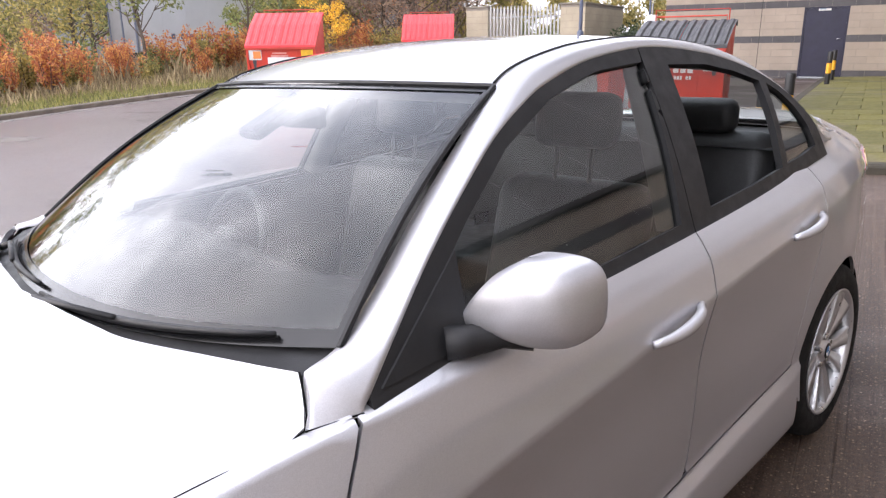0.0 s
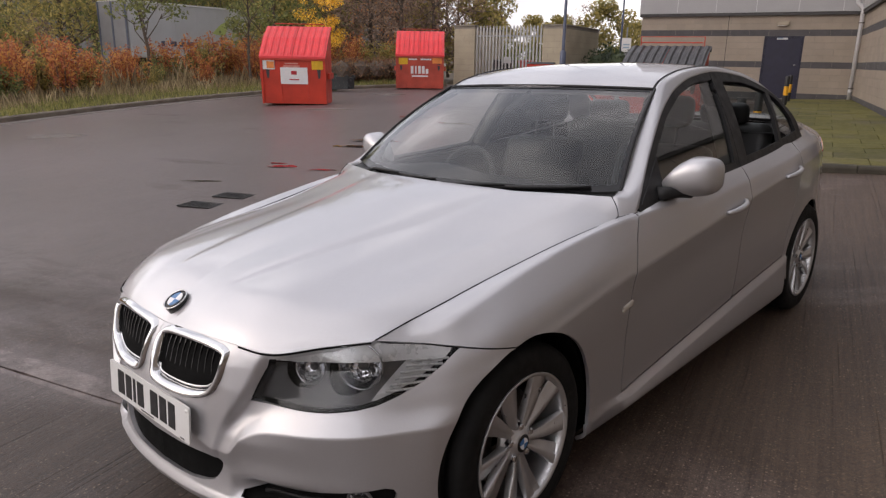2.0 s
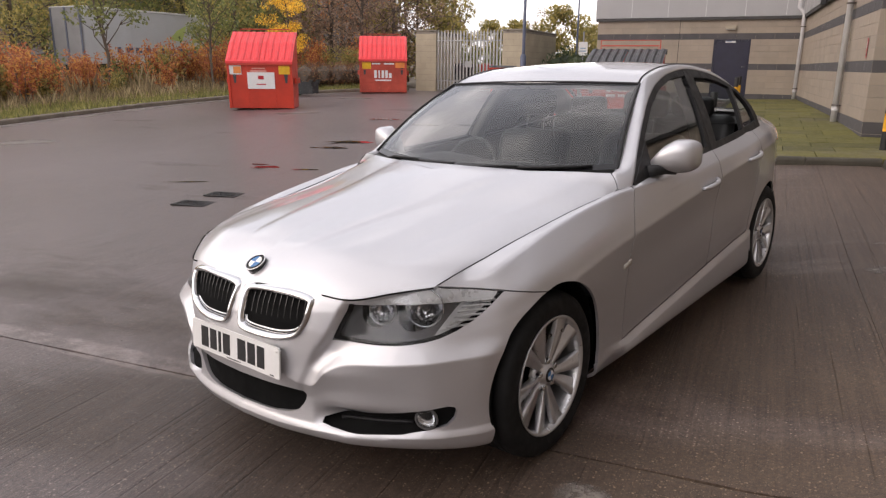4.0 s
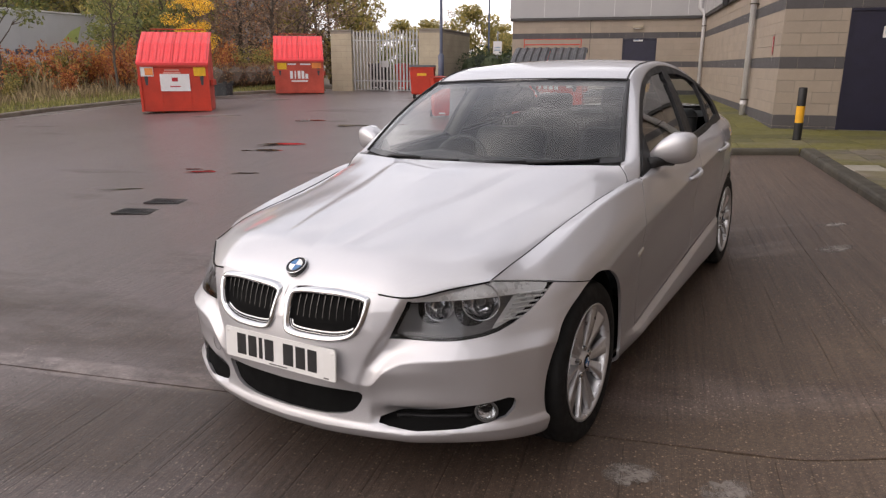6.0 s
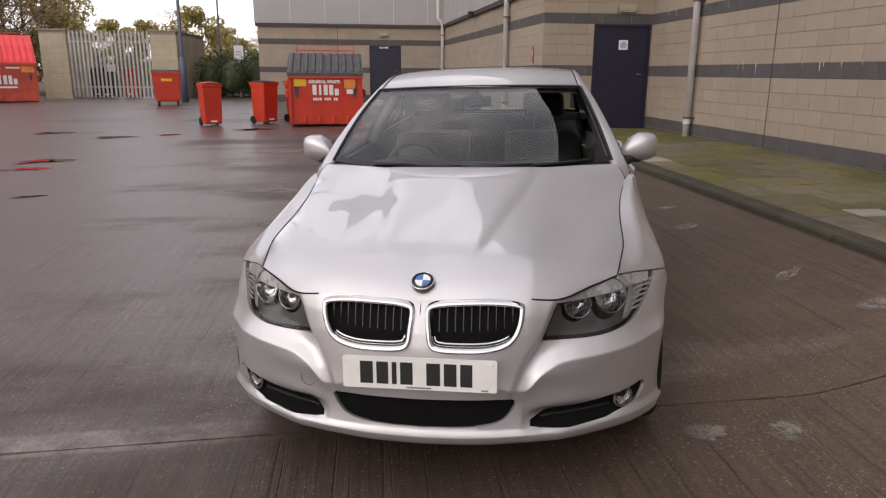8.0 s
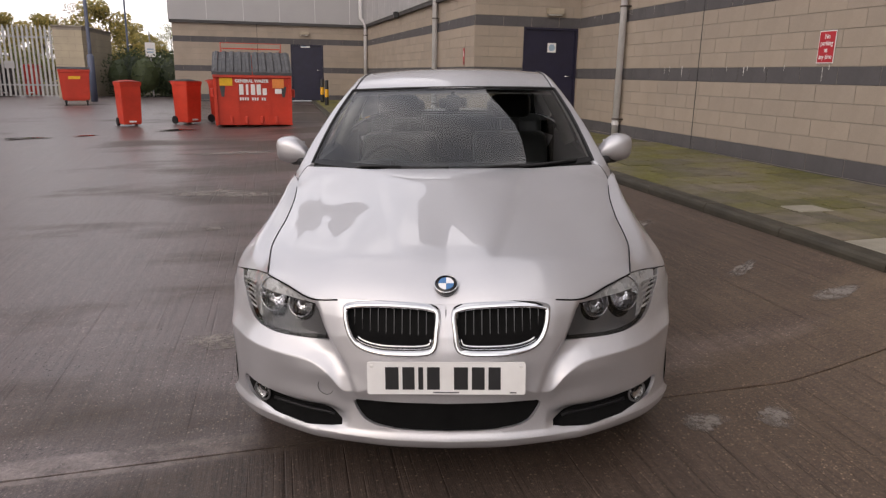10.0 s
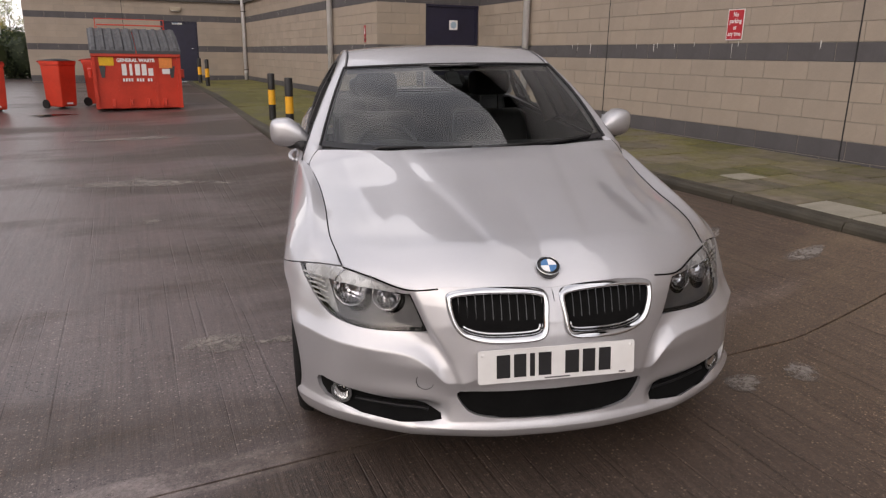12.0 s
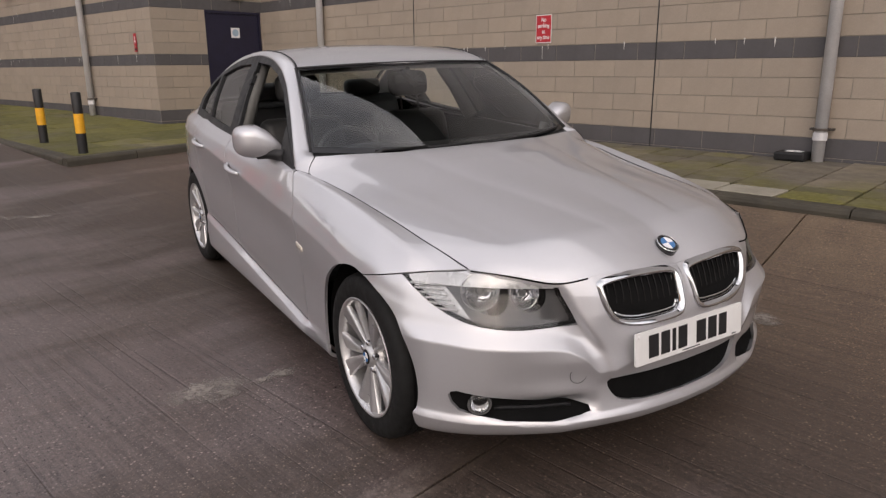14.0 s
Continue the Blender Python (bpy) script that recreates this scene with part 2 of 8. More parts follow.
def mossy_paving(name, low, high):
    """Green growth over brown-grey slabs, patchy; low, high: where the growth starts and closes."""
    m = weathered(name, (0.13, 0.115, 0.07), 0.85, 2.5, 0.4, 70, 0.4)
    moss = ramp(m, noisy(m, 1.1, 6, 0.6, "World"), (low, grey(0.0)), (high, grey(1.0)))
    slab_tone = ramp(m, noisy(m, 7, 6, 0.6, "World"), (0.3, (0.105, 0.092, 0.068)), (0.7, (0.19, 0.165, 0.125)))
    moss_tone = ramp(m, noisy(m, 24, 5, 0.6, "World"), (0.3, (0.075, 0.075, 0.012)), (0.7, (0.155, 0.145, 0.035)))
    each = node(m, "ShaderNodeObjectInfo").outputs["Random"]
    into(m, "Base Color", mixed(m, 1.0, mixed(m, moss, slab_tone, moss_tone), ramp(m, each, (0.0, (0.68, 0.68, 0.70)), (1.0, (1.12, 1.08, 1.05))), "MULTIPLY"))
    return m


SLAB = mossy_paving("paving_slab", 0.38, 0.62)
MOSSY_SLAB = mossy_paving("overgrown_slab", 0.22, 0.50)
PALE_SLAB = weathered("pale_slab", (0.27, 0.25, 0.20), 0.8, 4, 0.2, 70, 0.3)


def faded(m, strong=1.0, scale=9.0):
    """Lets a stain thin out towards its rim and break up."""
    mp = node(m, "ShaderNodeMapping", Location=(-0.5, -0.5, 0), Scale=(1, 1, 0))
    wire(m, place(m, "Generated"), mp.inputs["Vector"])
    far = node(m, "ShaderNodeVectorMath")
    far.operation = "LENGTH"
    wire(m, mp.outputs[0], far.inputs[0])
    rim = ramp(m, far.outputs["Value"], (0.24, grey(1.0)), (0.49, grey(0.0)))
    spots = ramp(m, noisy(m, scale, 8, 0.7, "World"), (0.36, grey(0.0)), (0.56, grey(strong)))
    into(m, "Alpha", mixed(m, 1.0, rim, spots, "MULTIPLY"))
    return m


# ---- mesh tools ----
def part(name, bm, material, parent=None, label="", smooth=False):
    """Links a bmesh as one mesh object under a thing or a part."""
    me = bpy.data.meshes.new(name)
    bm.to_mesh(me)
    bm.free()
    me.materials.append(material)
    if smooth:
        me.shade_smooth()
    ob = new(name, me)
    ob.parent = parent
    if label:
        tagged(ob, label)
    return ob


def thing(name, label, category, at=None, group="", kind=""):
    ob = new(name)
    ob.empty_display_size = 0.1
    if at is not None:
        ob.matrix_world = at
    return tagged(ob, label, category, group, kind)


def B():
    return bmesh.new()


def box(bm, lo, hi, bevel=0.0, m=None, seg=1):
    lo, hi = Vector(lo), Vector(hi)
    got = bmesh.ops.create_cube(bm, size=1.0)
    vs = got["verts"]
    for v in vs:
        v.co = Vector([lo[i] + (v.co[i] + 0.5) * (hi[i] - lo[i]) for i in range(3)])
    if bevel:
        es = list({e for v in vs for e in v.link_edges})
        vs = list({v for f in bmesh.ops.bevel(bm, geom=es, offset=bevel, segments=seg, affect="EDGES", profile=0.5)["faces"] for v in f.verts} | {v for v in vs if v.is_valid})
    if m is not None:
        for v in vs:
            v.co = m @ v.co
    return vs


def prism(bm, outline, lift, back=None):
    """A flat outline (3D points) pushed along the vector lift, closed."""
    a = [bm.verts.new(p) for p in outline]
    b = [bm.verts.new(Vector(p) + Vector(lift)) for p in outline]
    n = len(a)
    bm.faces.new(a[::-1])
    bm.faces.new(b)
    for i in range(n):
        bm.faces.new((a[i], a[(i + 1) % n], b[(i + 1) % n], b[i]))


def tube(bm, points, radius, sides=10, caps=True):
    """A round bar along the points; radius may be a list."""
    pts = [Vector(p) for p in points]
    rings = []
    up = Vector((0, 0, 1))
    for i, p in enumerate(pts):
        d = (pts[min(i + 1, len(pts) - 1)] - pts[max(i - 1, 0)]).normalized()
        a = d.cross(up if abs(d.z) < 0.9 else Vector((1, 0, 0))).normalized()
        b = a.cross(d)
        r = radius[i] if isinstance(radius, (list, tuple)) else radius
        rings.append([bm.verts.new(p + (a * math.cos(t) + b * math.sin(t)) * r) for t in [2 * math.pi * k / sides for k in range(sides)]])
    for r, s in zip(rings, rings[1:]):
        for k in range(sides):
            bm.faces.new((r[k], r[(k + 1) % sides], s[(k + 1) % sides], s[k]))
    if caps:
        bm.faces.new(rings[0][::-1])
        bm.faces.new(rings[-1])


def turned(bm, profile, sides=48, axis="x", closed=False):
    """A profile of (radius, along) pairs turned round the axis."""
    rings = []
    for r, h in profile:
        ring = []
        for k in range(sides):
            t = 2 * math.pi * k / sides
            c, s = r * math.cos(t), r * math.sin(t)
            ring.append(bm.verts.new((h, c, s) if axis == "x" else (c, s, h) if axis == "z" else (c, h, s)))
        rings.append(ring)
    pairs = list(zip(rings, rings[1:])) + ([(rings[-1], rings[0])] if closed else [])
    for a, b in pairs:
        for k in range(sides):
            bm.faces.new((a[k], a[(k + 1) % sides], b[(k + 1) % sides], b[k]))


def sheet(bm, rows):
    """A grid of quads through rows of points."""
    vs = [[bm.verts.new(p) for p in row] for row in rows]
    for a, b in zip(vs, vs[1:]):
        for i in range(len(a) - 1):
            bm.faces.new((a[i], a[i + 1], b[i + 1], b[i]))
    return vs


def curve_at(keys, s):
    """Catmull-Rom through (s, value...) keys; values may be several numbers."""
    n = len(keys)
    i = 0
    while i < n - 2 and s > keys[i + 1][0]:
        i += 1
    k0, k1, k2, k3 = keys[max(i - 1, 0)], keys[i], keys[i + 1], keys[min(i + 2, n - 1)]
    h = k2[0] - k1[0]
    t = min(max((s - k1[0]) / h, 0), 1)
    out = []
    for c in range(1, len(k1)):
        m1 = (k2[c] - k0[c]) / (k2[0] - k0[0]) * h if k2[0] > k0[0] else 0
        m2 = (k3[c] - k1[c]) / (k3[0] - k1[0]) * h if k3[0] > k1[0] else 0
        out.append((2 * t**3 - 3 * t**2 + 1) * k1[c] + (t**3 - 2 * t**2 + t) * m1 + (-2 * t**3 + 3 * t**2) * k2[c] + (t**3 - t**2) * m2)
    return out


def words(text, size, material, at, parent=None, name="lettering", thick=0.0005, bold=0.0, width=None):
    """Lettering as a mesh, in the built-in font, standing in the xz plane of at (facing -y)."""
    cu = bpy.data.curves.new(name, "FONT")
    cu.body, cu.size, cu.align_x, cu.align_y, cu.extrude, cu.offset = text, size, "CENTER", "CENTER", thick, bold
    ob = bpy.data.objects.new(name, cu)
    scene.collection.objects.link(ob)
    me = bpy.data.meshes.new_from_object(ob.evaluated_get(bpy.context.evaluated_depsgraph_get()))
    bpy.data.objects.remove(ob)
    bpy.data.curves.remove(cu)
    xs = [v.co.x for v in me.vertices]
    k = width / (max(xs) - min(xs)) if width and xs else 1.0
    for v in me.vertices:
        v.co = Vector((v.co.x * k, -v.co.z, v.co.y))
    me.materials.clear()
    me.materials.append(material)
    o = new(name, me)
    o.parent = parent
    o.matrix_local = at
    return o


# ---- yard and ground ----
TILT_Y, TILT_X = 0.043, 0.026
ANGLE = radians(14.5)
CORNER = Vector((0.21, 10.42, 0))
SITE = Matrix.Translation(CORNER) @ Matrix.Rotation(ANGLE, 4, "Z")   # the building's own axes: u along its faces, v away
UNSITE = SITE.inverted()


def soft_low(a, b, k=0.06):
    return -k * math.log(math.exp(-a / k) + math.exp(-b / k))


def ground(x, y):
    """Height of the yard: it falls from the building towards the drains."""
    s = max(min(TILT_Y * y + TILT_X * max(x, -4) + 0.012 * min(x + 4, 0), 3), -3)
    # the bay that the car stands on lies flatter
    beside = max(0.0, min(1.0, (3.4 - abs(x)) / 2.0))
    s -= beside * beside * (3 - 2 * beside) * curve_at([(0.0, 0.0), (1.5, 0.033), (3.0, 0.066), (4.6, 0.045), (6.5, 0.0)], max(0.0, min(6.5, y)))[0]
    z = -soft_low(-soft_low(s, 0.44), 0.2)
    p = UNSITE @ Vector((x, y, 0))
    b = max(0.0, min(1.0, (p.x + 1.25) / 1.15)) ** 1.3 * max(0.0, min(1.0, (2.0 - p.y) / 4.0)) * max(0.0, min(1.0, (p.y + 40.0) / 10.0))
    return z * (1 - b) + max(z, 0.345) * b


def pave_z(v):
    return 0.44 + 0.005 * (v + 10)


def plaza_z(u, v):
    """The wide pavement round the wing falls to its kerb and rises along the wing."""
    rise = 0.004 * v if v < 0 else 0.025 * min(v, 4) + 0.003 * max(v - 4, 0)
    return 0.44 + rise + 0.03 * min(u, 0) + 0.022 * max(u, 0) * max(0, min(1, -v / 3))


def walk_z(u, v):
    """The narrow pavement beside the long wall falls a little towards its kerb."""
    return 0.410 + 0.005 * (v + 9.5) + 0.022 * (u + 0.065)


def spread(lo, hi, step, far):
    """Even steps near, growing steps out to far."""
    out = [lo + i * step for i in range(int(round((hi - lo) / step)) + 1)]
    d, a = step, out[-1]
    while a < far:
        d *= 1.5
        a += d
        out.append(a)
    d, a = step, out[0]
    while a > -far:
        d *= 1.5
        a -= d
        out.insert(0, a)
    return out


bm = B()
sheet(bm, [[(x, y, ground(x, y) - 0.14) for x in spread(-26, 10, 0.75, 1800)] for y in spread(-14, 30, 0.75, 1800)])
tagged(part("ground", bm, SOIL, smooth=True), "brown earth and rough ground round the yard", "ground", kind="structure")

# the yard's concrete bays, cast in strips along the building, with open joints
yard = thing("yard", "damp brown-grey brushed concrete yard cast in large bays", "yard", kind="structure")
U_JOINTS = [-23.0, -0.75, 2.2]
V_JOINTS = [-28.0, -10.235, 15.6]
for u0, u1 in zip(U_JOINTS, U_JOINTS[1:]):
    for v0, v1 in zip(V_JOINTS, V_JOINTS[1:]):
        g, h, nu, nv = 0.0012, 0.005, max(6, int((u1 - u0) / 0.09)), int((v1 - v0) / 0.6)
        us = [u0 + g + (u1 - u0 - 2 * g) * i / nu for i in range(nu + 1)]
        vs = [v0 + h + (v1 - v0 - 2 * h) * i / nv for i in range(nv + 1)]
        rows = []
        for v in vs:
            row = []
            for u in us:
                # the cast edges are chipped along the open joints
                chip = 0.0
                if v in (vs[0], vs[-1]):
                    chip = (0.004 * abs(noise.noise(Vector((u * 9, v, 0)))) + 0.012 * max(0, noise.noise(Vector((u * 3.1, v, 4))) - 0.25)) * (1 if v == vs[0] else -1)
                p = SITE @ Vector((u, v + chip, 0))
                row.append((p.x, p.y, ground(p.x, p.y)))
            rows.append(row)
        bm = B()
        grid = sheet(bm, rows)
        rim = [e for e in bm.edges if e.is_boundary]
        low = bmesh.ops.extrude_edge_only(bm, edges=rim)["geom"]
        for q in low:
            if isinstance(q, bmesh.types.BMVert):
                q.co.z -= 0.028
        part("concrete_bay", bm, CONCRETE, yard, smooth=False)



# ---- the building ----
COURSE = 0.184
BLOCK = 0.546
EAVES = 10.2
BASE = 0.448                     # level of the first course
def course(n):
    return BASE + 0.035 + COURSE * n


LIGHT_BLOCK = weathered("buff_block", (0.325, 0.272, 0.222), 0.85, 2.2, 0.10, 120, 0.5)
blk = node(LIGHT_BLOCK, "ShaderNodeObjectInfo").outputs["Random"]
isl = node(LIGHT_BLOCK, "ShaderNodeNewGeometry").outputs["Random Per Island"]
LB = LIGHT_BLOCK.node_tree.nodes["Principled BSDF"].inputs["Base Color"].links[0].from_socket
both = node(LIGHT_BLOCK, "ShaderNodeMath")
both.operation = "ADD"
wire(LIGHT_BLOCK, blk, both.inputs[0])
wire(LIGHT_BLOCK, isl, both.inputs[1])
frac = node(LIGHT_BLOCK, "ShaderNodeMath")
frac.operation = "FRACT"
wire(LIGHT_BLOCK, both.outputs[0], frac.inputs[0])
into(LIGHT_BLOCK, "Base Color", mixed(LIGHT_BLOCK, 1.0, LB, ramp(LIGHT_BLOCK, frac.outputs[0], (0, grey(0.90)), (1, (1.0, 0.99, 0.97))), "MULTIPLY"))
DARK_BLOCK = weathered("charcoal_block", (0.080, 0.075, 0.078), 0.85, 2.5, 0.2, 120, 0.5)
MORTAR = weathered("mortar", (0.26, 0.228, 0.192), 0.9, 5, 0.15, 150, 0.4)
CLADDING = weathered("grey_cladding", (0.34, 0.335, 0.34), 0.5, 1.2, 0.06, 40, 0.03)
SOFFIT = weathered("dark_soffit", (0.055, 0.052, 0.052), 0.7, 3, 0.2, 60, 0.1)
NAVY = weathered("navy_door_paint", (0.012, 0.011, 0.030), 0.45, 3, 0.25, 90, 0.05)
PIPE_GREY = weathered("grey_pipe_plastic", (0.56, 0.55, 0.56), 0.5, 4, 0.12, 80, 0.05)
SIGN_RED = weathered("sign_red", (0.42, 0.018, 0.028), 0.5, 6, 0.1, 60, 0.0)
SIGN_WHITE = weathered("sign_white", (0.72, 0.71, 0.70), 0.5, 6, 0.06, 60, 0.0)
SIGN_BLUE = weathered("sign_blue", (0.30, 0.40, 0.50), 0.4, 6, 0.1, 60, 0.0)
BLACK_PAINT = weathered("black_paint", (0.012, 0.012, 0.013), 0.5, 9, 0.3, 90, 0.05)
YELLOW_PAINT = weathered("yellow_paint", (0.72, 0.36, 0.015), 0.5, 9, 0.15, 90, 0.05)

DARK_ROWS = {0, 5, 10}


WALL_LIST = []


def wall(name, p, q, label, holes=(), top=14, near=None, inside=1):
    """A block wall between two places of the site plan (u, v); its face lies on the line, its blocks stand 3 mm proud of the mortar.
    holes: (from, to, courses) along the line, from the pavement up. near: the stretch whose blocks are objects of their own."""
    p, q = Vector((*p, 0)), Vector((*q, 0))
    d = (q - p).normalized()
    out = Vector((d.y, -d.x, 0)) * inside
    length = (q - p).length
    ob = thing(name, label, "wall", SITE, kind="structure")
    z0, z1 = course(-2), course(top)
    cuts = sorted(holes)
    # mortar backing in pieces round the openings
    bm = B()

    def slab(s0, s1, a, b):
        if s1 - s0 > 0.001:
            c = [p + d * s0 - out * 0.003, p + d * s1 - out * 0.003]
            prism(bm, [(c[0].x, c[0].y, a), (c[1].x, c[1].y, a), (c[1].x, c[1].y, b), (c[0].x, c[0].y, b)], -out * 0.25)

    at = 0.0
    for h0, h1, hz in cuts:
        slab(at, h0, z0, z1)
        slab(h0, h1, course(hz), z1)
        at = h1
    slab(at, length, z0, z1)
    part("mortar", bm, MORTAR, ob)
    WALL_LIST.append((ob, p, d, out, length, cuts, top, near))
    return ob


def lay_blocks():
    """Lays every wall's blocks: one object each where they can be told apart, the rest joined."""
    mesh = {}

    def unit(w, dark):
        key = (round(w, 3), dark)
        if key not in mesh:
            b = B()
            g = 0.005
            x0, x1, h0, h1, y = g, w - g, g, COURSE - g, 0.003
            f = [b.verts.new(c) for c in ((x0, -y, h0), (x1, -y, h0), (x1, -y, h1), (x0, -y, h1))]
            k = [b.verts.new(c) for c in ((x0 - 0.002, 0, h0 - 0.002), (x1 + 0.002, 0, h0 - 0.002), (x1 + 0.002, 0, h1 + 0.002), (x0 - 0.002, 0, h1 + 0.002))]
            b.faces.new(f)
            for i in range(4):
                b.faces.new((f[i], k[i], k[(i + 1) % 4], f[(i + 1) % 4]))
            bmesh.ops.recalc_face_normals(b, faces=b.faces)
            for face in b.faces:
                if len(face.verts) == 4 and abs(face.normal.y) > 0.99 and face.normal.y > 0:
                    face.normal_flip()
            me = bpy.data.meshes.new("block")
            b.to_mesh(me)
            b.free()
            me.materials.append(DARK_BLOCK if dark else LIGHT_BLOCK)
            mesh[key] = me
        return mesh[key]

    for ob, p, d, out, length, cuts, top, near in WALL_LIST:
        turn = Matrix(((d.x, -out.x, 0, 0), (d.y, -out.y, 0, 0), (0, 0, 1, 0), (0, 0, 0, 1)))
        rest = {True: ([], []), False: ([], [])}
        count = 0
        for n in range(-1, top):
            dark = n in DARK_ROWS or n == -1
            spans, at = [], 0.0
            for h0, h1, hz in cuts:
                if n < hz:
                    spans.append((at, h0))
                    at = h1
            spans.append((at, length))
            for s0, s1 in spans:
                s = s0
                first = True
                while s1 - s > 0.02:
                    w = BLOCK / 2 if first and n % 2 else BLOCK
                    first = False
                    w = min(w, s1 - s)
                    if 0 < s1 - s - w < 0.06:
                        w = s1 - s
                    at_m = Matrix.Translation((p.x + d.x * s, p.y + d.y * s, course(n))) @ turn
                    if near and near[0] <= s <= near[1] and n <= 11 and count < 290:
                        o = new("block", unit(w, dark))
                        o.parent = ob
                        o.matrix_local = at_m
                        count += 1
                    else:
                        vs, fs = rest[dark]
                        me = unit(w, dark)
                        base = len(vs)
                        vs.extend([tuple(at_m @ v.co) for v in me.vertices])
                        fs.extend([tuple(base + i for i in f.vertices) for f in me.polygons])
                    s += w
        for dark, (vs, fs) in rest.items():
            if vs:
                me = bpy.data.meshes.new("blockwork")
                me.from_pydata(vs, [], fs)
                me.materials.append(DARK_BLOCK if dark else LIGHT_BLOCK)
                o = new("blockwork", me)
                o.parent = ob
                tagged(o, "charcoal blocks" if dark else "buff blocks", kind="stuff")


wall("wall_east", (2.07, 0.25), (2.07, -30.0), "buff concrete block wall with charcoal bands, rain-streaked", near=(3.5, 13.0))
wall("wall_door_face", (0.0, 0.0), (2.07, 0.0), "short buff block wall with charcoal bands beside the navy door", holes=[(0.95, 2.03, 10)], near=(0, 3))
wall("wall_wing", (-0.60, 12.0), (0.0, 0.0), "long buff block wall with charcoal bands and white salt stains", near=(6.5, 12))
wall("wall_north", (-6.85, 11.9), (0.0, 11.9), "far buff block wall with charcoal bands under grey cladding", holes=[(3.72, 4.80, 10)])
wall("wall_north_end", (-6.85, 25.0), (-6.85, 11.9), "end wall of buff blocks")


# grey cladding over the blockwork, its dark drip edge and soffit
def cladding(name, p, q, label, ribs=True):
    ob = thing(name, label, "cladding", SITE, kind="structure")
    p, q = Vector((*p, 0)), Vector((*q, 0))
    d = (q - p).normalized()
    out = Vector((d.y, -d.x, 0))
    z0, z1 = course(13.7), EAVES
    bm = B()
    a, b = p + out * 0.10, q + out * 0.10
    prism(bm, [(a.x, a.y, z0), (b.x, b.y, z0), (b.x, b.y, z1), (a.x, a.y, z1)], -out * 0.30)
    part("panel", bm, CLADDING, ob)
    bm = B()
    a, b = p + out * 0.085, q + out * 0.085
    prism(bm, [(a.x, a.y, z0 - 0.09), (b.x, b.y, z0 - 0.09), (b.x, b.y, z0 - 0.002), (a.x, a.y, z0 - 0.002)], -out * 0.25)
    part("drip_edge", bm, SOFFIT, ob)
    n = int((q - p).length / 1.0)
    for k in range(1, n):
        c = p + d * k * (q - p).length / n + out * 0.101
        bm = B()
        prism(bm, [(c.x - d.x * .008, c.y - d.y * .008, z0 + .02), (c.x + d.x * .008, c.y + d.y * .008, z0 + .02), (c.x + d.x * .008, c.y + d.y * .008, z1), (c.x - d.x * .008, c.y - d.y * .008, z1)], out * 0.004)
        part("panel_joint", bm, PIPE_GREY, ob)


cladding("cladding_east", (2.07, 0.0), (2.07, -30.0), "pale grey metal cladding above the block wall")
cladding("cladding_door_face", (0.0, 0.0), (2.07, 0.0), "pale grey metal cladding above the door")
cladding("cladding_wing", (-0.60, 12.0), (0.0, 0.0), "pale grey metal cladding above the wing wall")
cladding("cladding_north", (-6.9, 11.9), (0.0, 11.9), "pale grey metal cladding above the far wall")
cladding("cladding_north_end", (-6.85, 25.0), (-6.85, 11.9), "pale grey metal cladding on the end wall")
bm = B()
prism(bm, [(SITE @ Vector((u, v, EAVES))) for u, v in ((-6.9, 11.9), (0, 11.9), (0, 0), (2.07, 0), (2.07, -30), (22, -30), (22, 25), (-6.9, 25))], (0, 0, 0.15))
bmesh.ops.triangulate(bm, faces=bm.faces)
bmesh.ops.recalc_face_normals(bm, faces=bm.faces)
tagged(part("roof", bm, SOFFIT), "flat roof of the large building", "roof", kind="structure")


def service_door(name, at, wide, high, label, sign):
    """A steel door in its frame; at: the middle of its foot, on the wall's face (looking along -v)."""
    d = thing(name, label, "door", SITE @ Matrix.Translation(at), kind="structure")
    bm = B()
    box(bm, (-wide / 2 + .045, .02, .01), (wide / 2 - .045, .065, high - .045), .003)
    leaf = part("door_leaf", bm, NAVY, d, "navy painted steel leaf")
    bm = B()
    box(bm, (-wide / 2, -.008, 0), (-wide / 2 + .043, .10, high))
    box(bm, (wide / 2 - .043, -.008, 0), (wide / 2, .10, high))
    box(bm, (-wide / 2 + .0435, -.008, high - .043), (wide / 2 - .0435, .10, high - .0005))
    part("door_frame", bm, NAVY, d)
    bm = B()
    box(bm, (-wide / 2, .10, 0), (wide / 2, .24, high))
    part("door_back", bm, SOFFIT, d)
    bm = B()
    tube(bm, [(wide / 2 - .12, .02, 1.0), (wide / 2 - .12, -.02, 1.0), (wide / 2 - .22, -.02, 1.0)], .009, 8)
    part("door_handle", bm, CHROME, leaf, smooth=True)
    sx, sz, sw, sh = sign
    bm = B()
    box(bm, (sx - sw / 2, .012, sz - sh / 2), (sx + sw / 2, .0195, sz + sh / 2), .002)
    s = part("door_sign", bm, SIGN_WHITE, leaf, "small white and blue door sign")
    bm = B()
    if sw == sh:
        turned(bm, [(.0001, .009), (.062, .009), (.062, .0115)], 20, "y")
        for v in bm.verts:
            v.co.x += sx
            v.co.z += sz
        bmesh.ops.recalc_face_normals(bm, faces=bm.faces)
        part("blue_disc", bm, SIGN_BLUE, s)
    else:
        box(bm, (sx - sw * .42, .009, sz - sh * .3), (sx + sw * .1, .0115, sz + sh * .3))
        part("blue_panel", bm, SIGN_BLUE, s)
    return d


